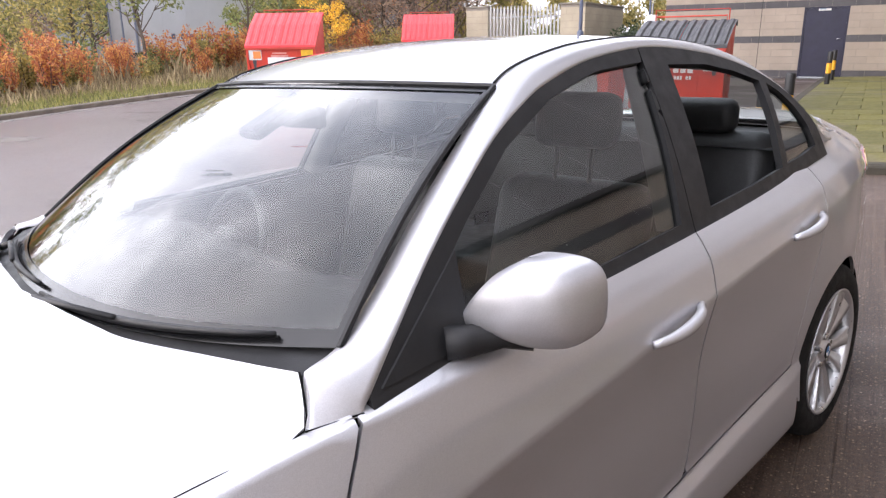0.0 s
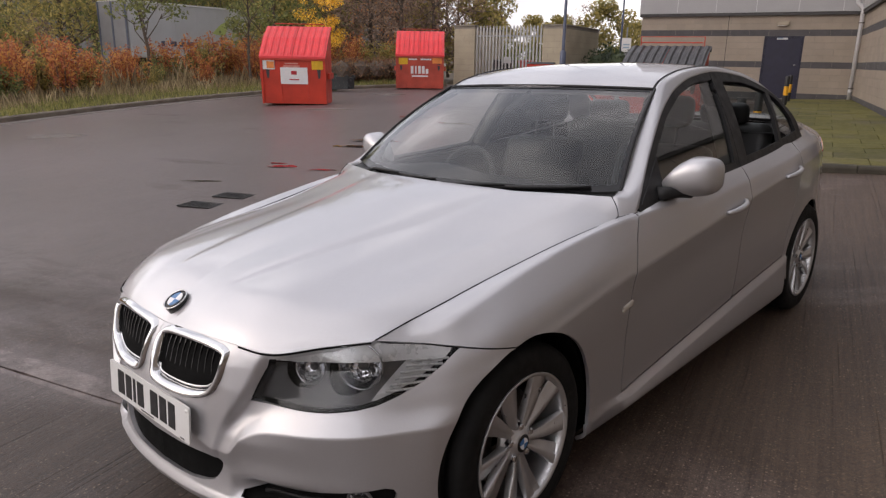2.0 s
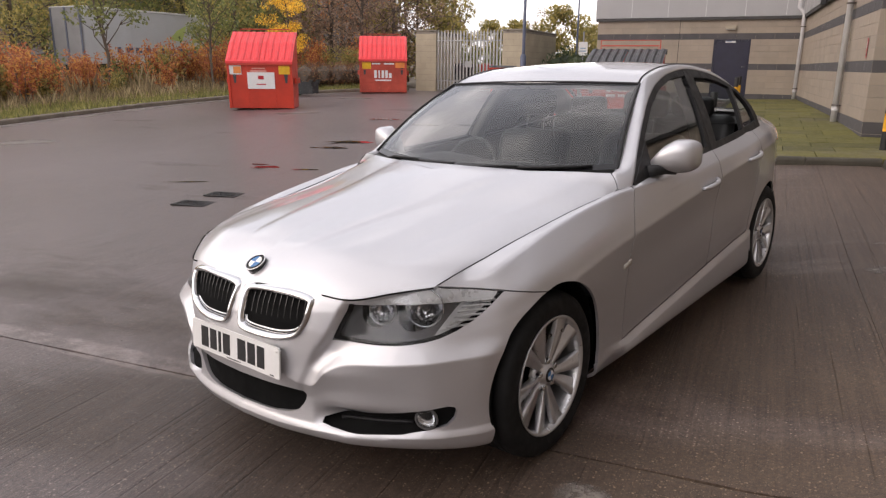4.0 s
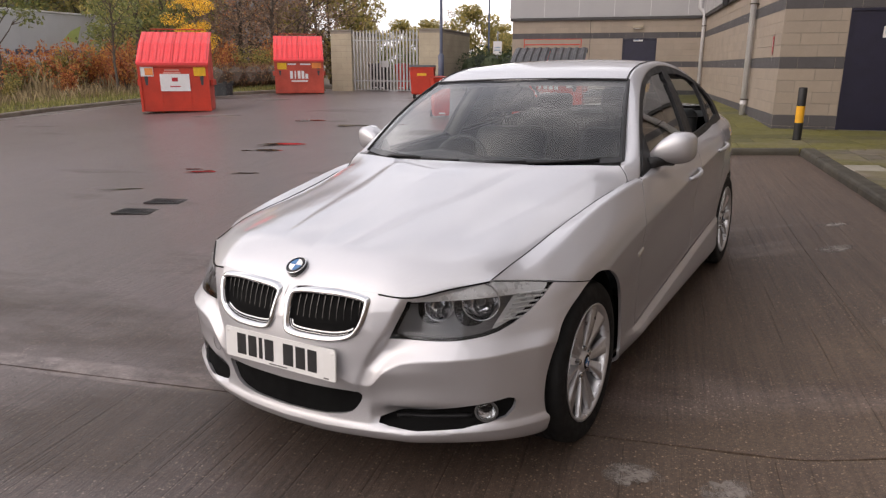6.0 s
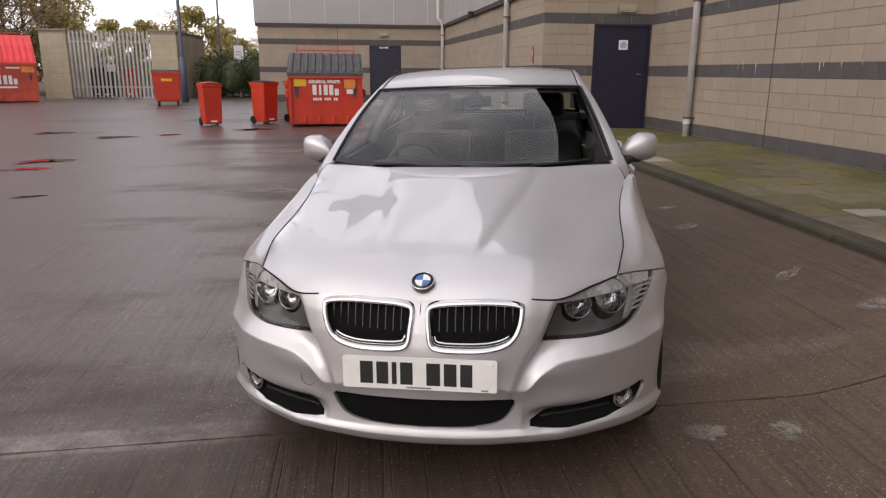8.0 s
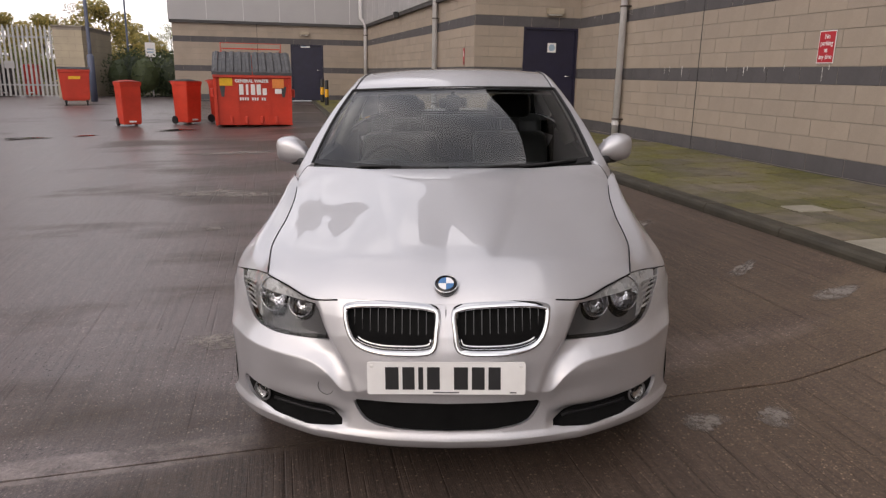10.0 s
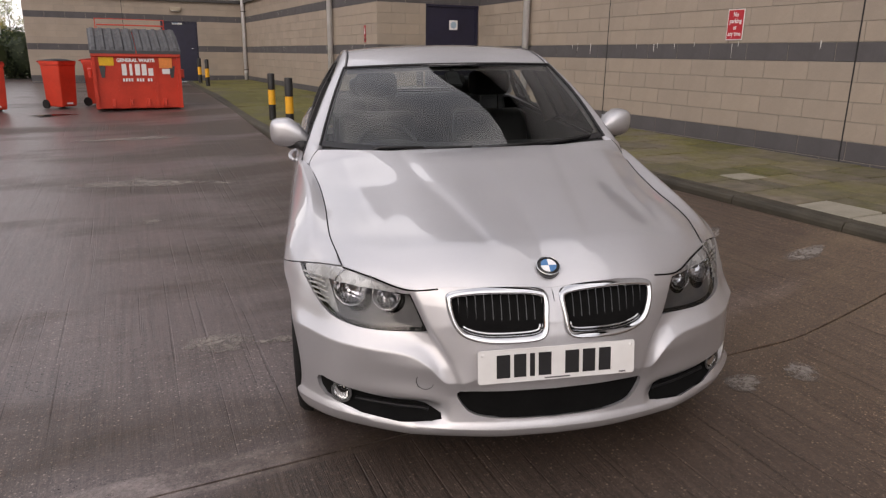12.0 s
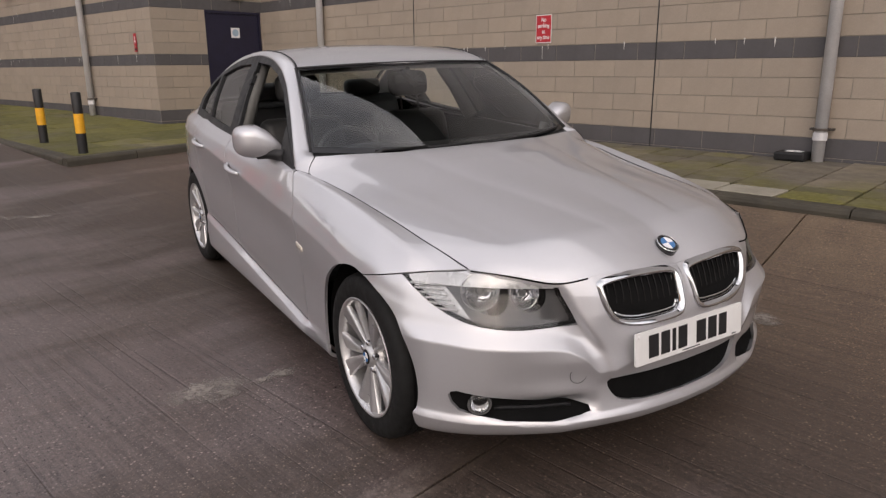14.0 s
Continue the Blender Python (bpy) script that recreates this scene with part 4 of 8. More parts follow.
# cross-sections of the flank, nose and tail, from the lip under the sill up to the bonnet's edge, the belt and the boot
SECTIONS = [
    ((0.000, -0.606, 0.190), (0.000, -0.751, 0.229), (0.000, -0.763, 0.268), (0.000, -0.742, 0.390), (0.000, -0.750, 0.470), (0.000, -0.744, 0.560), (0.000, -0.724, 0.630), (0.000, -0.700, 0.680), (0.000, -0.666, 0.722)),
    ((0.180, -0.606, 0.190), (0.180, -0.741, 0.229), (0.180, -0.752, 0.268), (0.180, -0.731, 0.390), (0.180, -0.740, 0.470), (0.180, -0.735, 0.560), (0.180, -0.716, 0.630), (0.180, -0.695, 0.680), (0.180, -0.666, 0.736)),
    ((0.341, -0.576, 0.190), (0.343, -0.709, 0.229), (0.348, -0.719, 0.268), (0.338, -0.695, 0.360), (0.345, -0.712, 0.425), (0.345, -0.694, 0.500), (0.345, -0.682, 0.620), (0.345, -0.665, 0.680), (0.345, -0.640, 0.735)),
    ((0.404, -0.556, 0.190), (0.412, -0.688, 0.227), (0.417, -0.699, 0.268), (.408, -.676, .375), (.408, -.698, .485), (0.405, -0.668, 0.535), (0.403, -0.655, 0.610), (0.404, -0.640, 0.675), (0.406, -0.620, 0.730)),
    ((0.463, -0.535, 0.190), (0.477, -0.664, 0.224), (0.482, -0.676, 0.268), (.475, -.652, .385), (.468, -.678, .516), (0.462, -0.644, 0.560), (0.460, -0.628, 0.600), (0.462, -0.612, 0.670), (0.463, -0.596, 0.722)),
    ((0.564, -0.465, 0.190), (0.610, -0.591, 0.219), (0.615, -0.605, 0.268), (.604, -.590, .385), (.597, -.614, .527), (0.585, -0.578, 0.570), (0.578, -0.560, 0.600), (0.570, -0.530, 0.670), (0.565, -0.505, 0.737)),
    ((0.664, -0.384, 0.190), (0.722, -0.511, 0.214), (0.728, -0.525, 0.268), (.714, -.524, .385), (.716, -.527, .530), (0.703, -0.488, 0.570), (0.697, -0.470, 0.600), (0.683, -0.440, 0.670), (0.661, -0.413, 0.748)),
    ((0.745, -0.333, 0.190), (0.804, -0.428, 0.209), (0.810, -0.438, 0.268), (.794, -.436, .385), (.800, -.422, .532), (0.788, -0.372, 0.570), (0.780, -0.352, 0.610), (0.762, -0.322, 0.680), (0.685, -0.290, 0.777)),
    ((0.786, -0.282, 0.200), (0.850, -0.360, 0.209), (0.856, -0.365, 0.268), (.842, -.354, .385), (.853, -.336, .530), (0.847, -0.280, 0.570), (0.841, -0.258, 0.620), (0.817, -0.238, 0.700), (0.700, -0.200, 0.794)),
    ((0.826, -0.200, 0.200), (0.876, -0.240, 0.204), (0.884, -0.240, 0.268), (0.876, -0.220, 0.385), (0.884, -0.178, 0.515), (0.886, -0.150, 0.580), (0.883, -0.130, 0.650), (0.852, -0.115, 0.730), (0.708, -0.050, 0.813)),
    ((.83, .00, .20), (.875, .000, .210), (.880, .000, .268), (.886, .000, .385), (.892, .020, .48), (.896, .040, .58), (.892, .050, .66), (.860, .060, .747), (.714, .100, .828)),
    ((.83, .37, .17), (.867, .370, .204), (.866, .370, .268), (.868, .370, .385), (.874, .360, .48), (.884, .350, .58), (.886, .340, .69), (.858, .340, .777), (.736, .350, .857)),
    ((.82, .62, .17), (.867, .620, .204), (.856, .620, .268), (.860, .620, .385), (.865, .620, .48), (.875, .620, .60), (.887, .620, .715), (.862, .620, .803), (.778, .620, .889)),
    ((.82, .80, .17), (.867, .800, .204), (.853, .800, .268), (.858, .800, .385), (.864, .800, .48), (.871, .800, .61), (.890, .800, .728), (.867, .800, .820), (.814, .800, .908)),
    ((.82, 1.3, .17), (.867, 1.30, .204), (.852, 1.30, .268), (.858, 1.30, .385), (.864, 1.30, .49), (.869, 1.30, .63), (.892, 1.30, .765), (.868, 1.30, .850), (.822, 1.30, .922)),
    ((.82, 1.9, .17), (.867, 1.90, .204), (.852, 1.90, .268), (.858, 1.90, .385), (.864, 1.90, .50), (.869, 1.90, .65), (.892, 1.90, .808), (.868, 1.90, .875), (.820, 1.90, .933)),
    ((.82, 2.3, .17), (.867, 2.30, .204), (.860, 2.30, .268), (.863, 2.30, .385), (.870, 2.30, .50), (.874, 2.30, .66), (.891, 2.30, .828), (.866, 2.30, .890), (.808, 2.30, .947)),
    ((.82, 2.5, .18), (.866, 2.50, .205), (.870, 2.50, .268), (.878, 2.50, .385), (.884, 2.50, .50), (.890, 2.50, .66), (.888, 2.50, .838), (.863, 2.50, .900), (.794, 2.50, .962)),
    ((.83, 2.72, .19), (.872, 2.72, .210), (.880, 2.72, .268), (.888, 2.72, .385), (.893, 2.72, .50), (.896, 2.72, .66), (.886, 2.72, .845), (.858, 2.72, .908), (.766, 2.72, .984)),
    ((.82, 3.0, .20), (.868, 3.00, .230), (.874, 3.00, .29), (.880, 3.00, .39), (.884, 3.00, .50), (.884, 3.00, .66), (.872, 3.00, .850), (.842, 3.00, .912), (.715, 3.00, .990)),
    ((.80, 3.3, .20), (.848, 3.30, .240), (.854, 3.30, .30), (.858, 3.30, .40), (.860, 3.30, .50), (.855, 3.30, .65), (.838, 3.28, .845), (.805, 3.26, .905), (.655, 3.25, .985)),
    ((.72, 3.5, .22), (.760, 3.56, .260), (.770, 3.57, .31), (.775, 3.58, .40), (.775, 3.58, .50), (.765, 3.57, .65), (.748, 3.54, .835), (.720, 3.50, .902), (.575, 3.45, .978)),
    ((.40, 3.6, .22), (.420, 3.68, .270), (.420, 3.69, .32), (.420, 3.70, .42), (.420, 3.70, .52), (.410, 3.69, .65), (.400, 3.66, .835), (.390, 3.63, .912), (.340, 3.56, .982)),
    ((0, 3.62, .22), (0, 3.720, .270), (0, 3.73, .32), (0, 3.735, .42), (0, 3.735, .52), (0, 3.72, .65), (0, 3.69, .840), (0, 3.665, .920), (0, 3.60, .987)),
]


RAKE = 0.022


def raked(y, z):
    """The body's waist climbs towards the tail while the sills stay level; the roof drops a little behind."""
    w = max(0.0, min(1.0, (z - 0.20) / 0.35)) if y > 0 else 1.0
    w = w * w * (3 - 2 * w)
    q = max(0.0, min(1.0, (y - 1.6) / 0.9)) * max(0.0, min(1.0, (z - 1.08) / 0.2))
    return z + RAKE * y * w - 0.022 * q


def level(y, z):
    """The height before the rake that ends up at z."""
    a = z
    for _ in range(12):
        a -= raked(y, a) - z
    return a


def seam_z(y):
    """The crease above the sill climbs from the front wheel to the rear one."""
    return level(y, 0.250 + 0.082 * (y - 0.63))


TAPER = [(2.3, 1.0), (2.5, 0.988), (2.72, 0.973), (3.0, 0.942), (3.3, 0.892), (3.5, 0.875), (3.8, 0.87)]


def tapered(s):
    """Sills that follow the crease, and a tail drawn in behind the rear wheels."""
    v = [list(p) for p in s]
    if 0.5 < v[4][1] < 2.6:
        v[1][0] = 0.878
        v[2][0], v[2][2] = 0.874, seam_z(v[2][1]) - 0.006
        v[3][2] = max(v[3][2], v[2][2] + 0.075)
        v[4][2] = max(v[4][2], v[3][2] + 0.09)
    if v[4][1] < -0.1 and v[4][0] > 0.55:
        for p in v[1:5]:
            p[0] *= 0.988
    if v[4][1] > 2.35:
        for p in v:
            p[0] *= curve_at(TAPER, min(p[1], 3.8))[0]
    return [tuple(p) for p in v]


def loft(sections, around, lines):
    """Smooth rows of points through the sections: around counts the steps between two sections, lines place the lines along each section."""
    marks = [0.0]
    for a, b in zip(sections, sections[1:]):
        marks.append(marks[-1] + max(0.05, math.dist(a[len(a) // 2], b[len(b) // 2])))
    keys = [[(m, *s[k]) for m, s in zip(marks, sections)] for k in range(len(sections[0]))]
    heights = []
    for a, b in zip(lines, lines[1:]):
        n = 1 if b - a < 0.2 else 9
        heights += [a + (b - a) * q / n for q in range(n)]
    heights.append(lines[-1])
    rows = []
    for i in range(len(sections) - 1):
        n = max(2, int(math.ceil((marks[i + 1] - marks[i]) / around(sections[i][len(sections[i]) // 2]))))
        for j in range(n + (i == len(sections) - 2)):
            s = marks[i] + (marks[i + 1] - marks[i]) * j / n
            line = [(k, *curve_at(key, s)) for k, key in zip(lines, keys)]
            rows.append([curve_at(line, k) for k in heights])
    return rows



def between(a, b, t):
    return tuple(p + (q - p) * t for p, q in zip(a, b))


def creased(s, n):
    """Extra lines close beside the bumper's ledge and the shoulder line keep those two edges sharp."""
    v = list(s)
    if n < 10:
        # below its rounded edge the lip falls away under the car
        back = Vector((v[2][0] - v[0][0], v[2][1] - v[0][1], 0)).normalized()
        v[1] = (v[1][0] - back.x * .024, v[1][1] - back.y * .024, v[1][2] - .010)
        v[0] = (v[0][0] - back.x * .020, v[0][1] - back.y * .020, v[0][2] - .016)
    step = between(v[2], v[3], 0.10)
    if n < 10:
        # the lip below the intakes stands out like a small shelf
        out = Vector((v[2][0] - v[0][0], v[2][1] - v[0][1], 0)).normalized() * 0.013
        step = (step[0] - out.x, step[1] - out.y, step[2])
    if 0.5 < v[4][1] < 2.6:
        # the doors stand back above the sill's narrow ledge
        step = (v[3][0] - 0.004, v[2][1], v[2][2] + 0.012)
    full = (.003, .003, .003, .003, .003, .003, .006, .011, .015, .017, .017, .015, .009)
    lift = full[n] if n < 13 else .003
    mid = between(v[7], v[8], 0.5)
    crest = (mid[0] + 0.55 * lift, mid[1], mid[2] + 0.83 * lift)
    # the wing carries a narrow flat ledge beside the bonnet, with a firm edge
    crest = {8: (v[8][0] + .070, v[8][1], v[8][2] - .022), 9: (v[8][0] + .070, v[8][1], v[8][2] - .006), 10: (v[8][0] + .068, v[8][1], v[8][2] + .006), 11: (v[8][0] + .058, v[8][1], v[8][2] + .010), 12: (v[8][0] + .042, v[8][1], v[8][2] + .004), 13: (v[8][0] + .028, v[8][1], v[8][2] - .012)}.get(n, crest)
    firm = {9: .2, 10: .3, 11: .5, 12: .8, 13: .8}.get(n, 0.0)

    def beside(t, straight):
        w7, wc, w8 = (t - 7.5) * (t - 8) / 0.5, -(t - 7) * (t - 8) / 0.25, (t - 7) * (t - 7.5) / 0.5
        round_one = tuple(w7 * a + wc * b + w8 * c for a, b, c in zip(v[7], crest, v[8]))
        return between(round_one, straight, firm)

    return [v[0], v[1], v[2], step, v[3], between(v[3], v[4], 0.94), v[4], between(v[4], v[5], 0.06), v[5], between(v[5], v[6], 0.93), v[6], between(v[6], v[7], 0.12), v[7], beside(7.44, between(v[7], crest, .9)), crest, beside(7.6, between(crest, v[8], .16)), v[8]]


LINES = [0, 1, 2, 2.10, 3, 3.94, 4, 4.06, 5, 5.93, 6, 6.12, 7, 7.44, 7.5, 7.6, 8]
NOSE_EDGE = [(0.36, 0.285), (0.39, 0.295), (0.49, 0.335), (0.54, 0.364), (0.58, 0.390), (0.64, 0.420), (0.74, 0.455)]


def nose_step(p):
    """The middle of the nose, round grille and plate, stands a little proud of the bumper beside it."""
    x, y, z = p
    if y > -0.30:
        return p
    # the fog lamp openings lie in a hollow above the lip
    hollow = 0.062 * max(0.0, min(1.0, (x - 0.34) / 0.07)) * max(0.0, min(1.0, (0.75 - x) / 0.30)) * math.exp(-((z - 0.312) / 0.030) ** 2)
    y += hollow
    if y > -0.45 or z < 0.30:
        return (x, y, z)
    t = (x - curve_at(NOSE_EDGE, min(max(z, 0.36), 0.74))[0]) / 0.017
    fade = max(0.3 * max(0.0, min(1.0, (z - 0.36) / 0.06)), min(1.0, (z - 0.45) / 0.09)) * max(0.0, min(1.0, (0.73 - z) / 0.05)) * max(0.0, min(1.0, (0.62 - x) / 0.16))
    return (x, y + (-0.004 + 0.028 / (1 + math.exp(-max(-30, min(30, 6 * t))))) * fade, z)


FLANK = Skin([[nose_step(p) for p in row] for row in loft([creased(tapered(s), n) for n, s in enumerate(SECTIONS)], lambda p: 0.009 if p[1] < -0.2 else 0.0125 if p[1] < 0.5 else 0.03, LINES)])
f0 = FLANK.faces[len(FLANK.faces) // 2]
if (FLANK.co[f0[1]] - FLANK.co[f0[0]]).cross(FLANK.co[f0[2]] - FLANK.co[f0[0]]).x < 0:
    FLANK.faces = [f[::-1] for f in FLANK.faces]

ARCH_R = 0.357
REAR = 2.72


def arch(y0, a0, a1, n=22, r=ARCH_R):
    pts = [(y0 + r * math.cos(radians(a0 + (a1 - a0) * i / n)), 0.322 + r * math.sin(radians(a0 + (a1 - a0) * i / n))) for i in range(n + 1)]
    return [(y, level(y, z)) for y, z in pts]


HEADLIGHT = [(.405, .584), (.48, .581), (.55, .580), (.60, .581), (.640, .584), (.680, .589), (.713, .598), (.742, .614), (.768, .638), (.795, .678), (.811, .715), (.83, .82), (.50, .82), (.464, .725)]
UNDER_WING = [(-1.2, .3), (.1, .3), (.1, .63), (-.07, .672), (-.238, .713), (-.42, .750), (-.42, 1.2), (-1.2, 1.2)]
FOG = [(.752, .374), (.766, .368), (.771, .354), (.766, .328), (.748, .303), (.70, .288), (.63, .275), (.50, .271), (.40, .277), (.366, .286), (.366, .303), (.436, .320), (.52, .334), (.62, .350), (.70, .364)]
INTAKE = [(-.05, .392), (.15, .392), (.285, .391), (.308, .388), (.318, .378), (.314, .360), (.300, .336), (.280, .314), (.255, .303), (.226, .297), (.18, .292), (.10, .289), (-.05, .288)]
INTAKE = [(x, z + .007) for x, z in INTAKE]
KIDNEY = rounded([(.018, .705), (.022, .645), (.030, .596), (.062, .575), (.150, .571), (.240, .572), (.303, .591), (.334, .634), (.346, .690), (.336, .722), (.25, .735), (.15, .735), (.05, .726)], 4)
DOOR_FRONT_EDGE = [(.603, .19), (.601, .5), (.612, .68), (.644, .76), (.671, .82), (.70, .862), (.730, .912)]
B_EDGE = [(1.655, .19), (1.67, .5), (1.69, .75), (1.725, .93)]
C_EDGE = [(2.30, .19), (2.325, .36), (2.345, .46), (2.375, .56), (2.41, .66), (2.44, .76), (2.465, .86), (2.50, .97)]

FENDER = [(-.42, .750), (-.238, .713), (-.07, .672)] + arch(0.0, 97, -12)[1:] + [(.345, .10)] + DOOR_FRONT_EDGE + [(.730, 1.2), (-.42, 1.2)]
NOSE = [(-1.2, .05), (-.345, .05)] + arch(0.0, 192, 100)[:-1] + [(-.07, .672), (-.238, .713), (-.42, .750), (-.42, 1.2), (-1.2, 1.2)]
SEAM_F = [(y, seam_z(y) + .016) for y in (.603, .85, 1.1, 1.35, 1.657)]
SEAM_R = [(y, seam_z(y) + .016) for y in (1.657, 1.9, 2.1, 2.312)]
DOOR_F = DOOR_FRONT_EDGE[::-1][:-1] + SEAM_F + B_EDGE[1:] + [(1.73, 1.2), (.730, 1.2)]
DOOR_R = B_EDGE[::-1][:-1] + SEAM_R + C_EDGE[1:] + [(2.52, 1.2), (1.73, 1.2)]
SILL = [(.338, .05), (2.33, .05), (2.36, seam_z(2.36) + .016)] + SEAM_R[::-1] + SEAM_F[::-1] + [(.338, seam_z(.338) + .016)]
QUARTER = C_EDGE[::-1][:-1] + [(2.312, .345)] + arch(REAR, 195, -15, r=0.340) + [(3.055, .05), (3.1, .05), (3.1, .62), (3.42, .66), (3.42, 1.2), (2.52, 1.2)]
TAIL = [(3.058, .05), (3.9, .05), (3.9, .655), (3.42, .655), (3.1, .615)]
BOOT = [(3.42, .668), (3.9, .668), (3.9, 1.3), (3.42, 1.3)]

nose_rules = [("side", grown(NOSE, -0.002), True), ("front", grown(HEADLIGHT, 0.003), False), ("front", FOG, False), ("front", INTAKE, False), ("front", KIDNEY, False)]


def joined(bm_a, bm_b, seam=0.0005):
    """Two halves as one mesh, welded along the middle."""
    me = bpy.data.meshes.new("half")
    bm_b.to_mesh(me)
    bm_b.free()
    bm_a.from_mesh(me)
    bpy.data.meshes.remove(me)
    bmesh.ops.remove_doubles(bm_a, verts=[v for v in bm_a.verts if abs(v.co.x) < 0.002], dist=seam)
    return bm_a


def both_halves(*rules, **how):
    return joined(FLANK.panel(*rules, **how), FLANK.panel(*rules, mirror=True, **how))


bumper = part("front_bumper", both_halves(*nose_rules, flange=0.02), PAINT, car, "silver front bumper", True)
for mirror in (False, True):
    part("front_wing", FLANK.panel(("side", grown(FENDER, -0.0028), True), mirror=mirror), PAINT, car, smooth=True)
    part("sill", FLANK.panel(("side", grown(SILL, -0.0015), True), mirror=mirror), PAINT, car, smooth=True)
    part("rear_quarter", FLANK.panel(("side", grown(QUARTER, -0.0028), True), mirror=mirror), PAINT, car, smooth=True)
part("rear_bumper", both_halves(("side", grown(TAIL, -0.002), True)), PAINT, car, smooth=True)
part("boot_panel", both_halves(("side", grown(BOOT, -0.002), True)), PAINT, car, smooth=True)
DOORS = {}
for name, outline in (("front_door", DOOR_F), ("rear_door", DOOR_R)):
    for mirror in (False, True):
        DOORS[name, mirror] = part(name, FLANK.panel(("side", grown(outline, -0.0028), True), mirror=mirror), PAINT, car, smooth=True)
# dark structure behind the shut lines, open at the lamps, grilles and arches
ARCHES = [("side", arch(0.0, 0, 360, 40, 0.375), False), ("side", arch(REAR, 0, 360, 40, 0.36), False)]
lower_cut = [("side", [(-.35, 0), (.35, 0), (.35, .32), (-.35, .32)], False), ("side", [(REAR - .35, 0), (REAR + .35, 0), (REAR + .35, .32), (REAR - .35, .32)], False)]
part("inner_shell", both_halves(*ARCHES, *lower_cut, ("side", [(-.05, .76), (.5, .76), (.5, 1.0), (-.05, 1.0)], False), ("front", grown(HEADLIGHT, -0.01), False), offset=0.014, flange=0), VOID, car, smooth=True)

# unseen trays added under the car to deepen the shade on the ground
for y0, y1, w in ((-.50, -.34, .50), (-.34, .36, .60), (.40, 2.34, .77)):
    bm = B()
    box(bm, (-w, y0, .135), (w, y1, .150), .004)
    part("undertray", bm, VOID, car)

# bonnet
H_SIDE = [(0.0, .661, -.413, .748), (.12, .685, -.290, .777), (.2, .700, -.200, .794), (.34, .708, -.05, .813), (.47, .714, .10, .828), (.68, .736, .35, .857), (.84, .762, .52, .877), (.93, .785, .655, .8935), (.965, .768, .676, .928), (1.0, .740, .690, .958)]
H_FRONT = [(0.0, 0, -.666, .722), (.25, .18, -.666, .736), (.47, .345, -.640, .735), (.64, .463, -.596, .722), (.8, .565, -.505, .737), (1.0, .661, -.413, .748)]
H_BACK = [(0.0, 0, .525, .966), (.5, .38, .565, .962), (.8, .60, .632, .962), (1.0, .740, .690, .958)]


# the side line without the quick rise of the wing's foot, which stays close to the edge
H_SIDE_EVEN = H_SIDE[:6] + H_SIDE[-1:]


def inner_crease(a):
    return 0.20 + 0.29 * a


def bonnet_at(a, b):
    """a: 0 at the nose, 1 at the cowl; b: 0 in the middle, 1 at the edge."""
    f, k, s = Vector(curve_at(H_FRONT, b)), Vector(curve_at(H_BACK, b)), Vector(curve_at(H_SIDE_EVEN, a)).lerp(Vector(curve_at(H_SIDE, a)), b ** 7)
    f0, k0 = Vector(H_FRONT[0][1:]), Vector(H_BACK[0][1:])
    f1, k1 = Vector(H_FRONT[-1][1:]), Vector(H_BACK[-1][1:])
    mid = f0.lerp(k0, a)
    q = f.lerp(k, a) + mid.lerp(s, b) - (f0.lerp(f1, b)).lerp(k0.lerp(k1, b), a)
    crown = 0.078 * min(1, a / 0.12) ** 0.7 * (1 - a) ** 0.75 * (1 - b**3.4)
    ends = min(1, max(0, a - 0.04) / 0.16) * min(1, 0.35 + (1 - a) / 0.3)
    # a dome between two creases that spread from the badge to the screen, and a fainter crease outside
    inside = max(0.0, (inner_crease(a) - b) / 0.060)
    fold = 0.0100 * (1 - math.exp(-1.5 * inside)) * ends
    raised = 0.0035 * max(0.0, min(1.0, (0.66 + 0.26 * a - b) / 0.06)) * ends
    q.z += crown + fold + raised
    return q


rows = []
for i in range(49):
    row = []
    for j in range(-46, 47):
        # the columns run along the creases
        f, c = abs(j) / 46, inner_crease(i / 48)
        p = bonnet_at(i / 48, f * c / 0.33 if f < 0.33 else c + (f - 0.33) * (1 - c) / 0.67)
        row.append((p.x if j >= 0 else -p.x, p.y, p.z))
    rows.append(row)
edge = [tuple(rows[0][j][:2]) for j in range(0, 93, 2)] + [tuple(rows[i][92][:2]) for i in range(2, 49, 2)] + [tuple(rows[48][j][:2]) for j in range(90, -1, -2)] + [tuple(rows[i][0][:2]) for i in range(46, 0, -2)]
bm = B()
sheet(bm, rows)
bm.normal_update()
rim = [e for e in bm.edges if e.is_boundary]
mid = Vector((0, 0.05, 0.85))
for v in {v for e in rim for v in e.verts}:
    to = Vector((mid.x - v.co.x, mid.y - v.co.y, 0)).normalized()
    v.co += to * 0.002
for e in rim:
    e.smooth = False
got = bmesh.ops.extrude_edge_only(bm, edges=rim)["geom"]
for v in got:
    if isinstance(v, bmesh.types.BMVert):
        v.co.z -= 0.016
for side in (1, -1):
    gap = B()
    tube(gap, [(side * p[0], p[1] - 0.002, p[2] - 0.003) for p in [curve_at(H_FRONT, 0.50 + 0.5 * q / 20) for q in range(21)]], 0.0028, 6)
    part("bonnet_seal", gap, VOID, car)
    gap = B()
    tube(gap, [(side * (p[0] + .001), p[1], p[2] + 0.0004) for p in [curve_at(H_SIDE, 0.01 + 0.99 * q / 60) for q in range(61)]], [0.0018 if q < 56 else 0.0014 for q in range(61)], 6)
    part("bonnet_seal", gap, VOID, car)
bonnet = part("bonnet", bm, PAINT, car, "silver bonnet with two raised folds", True)
bm = B()
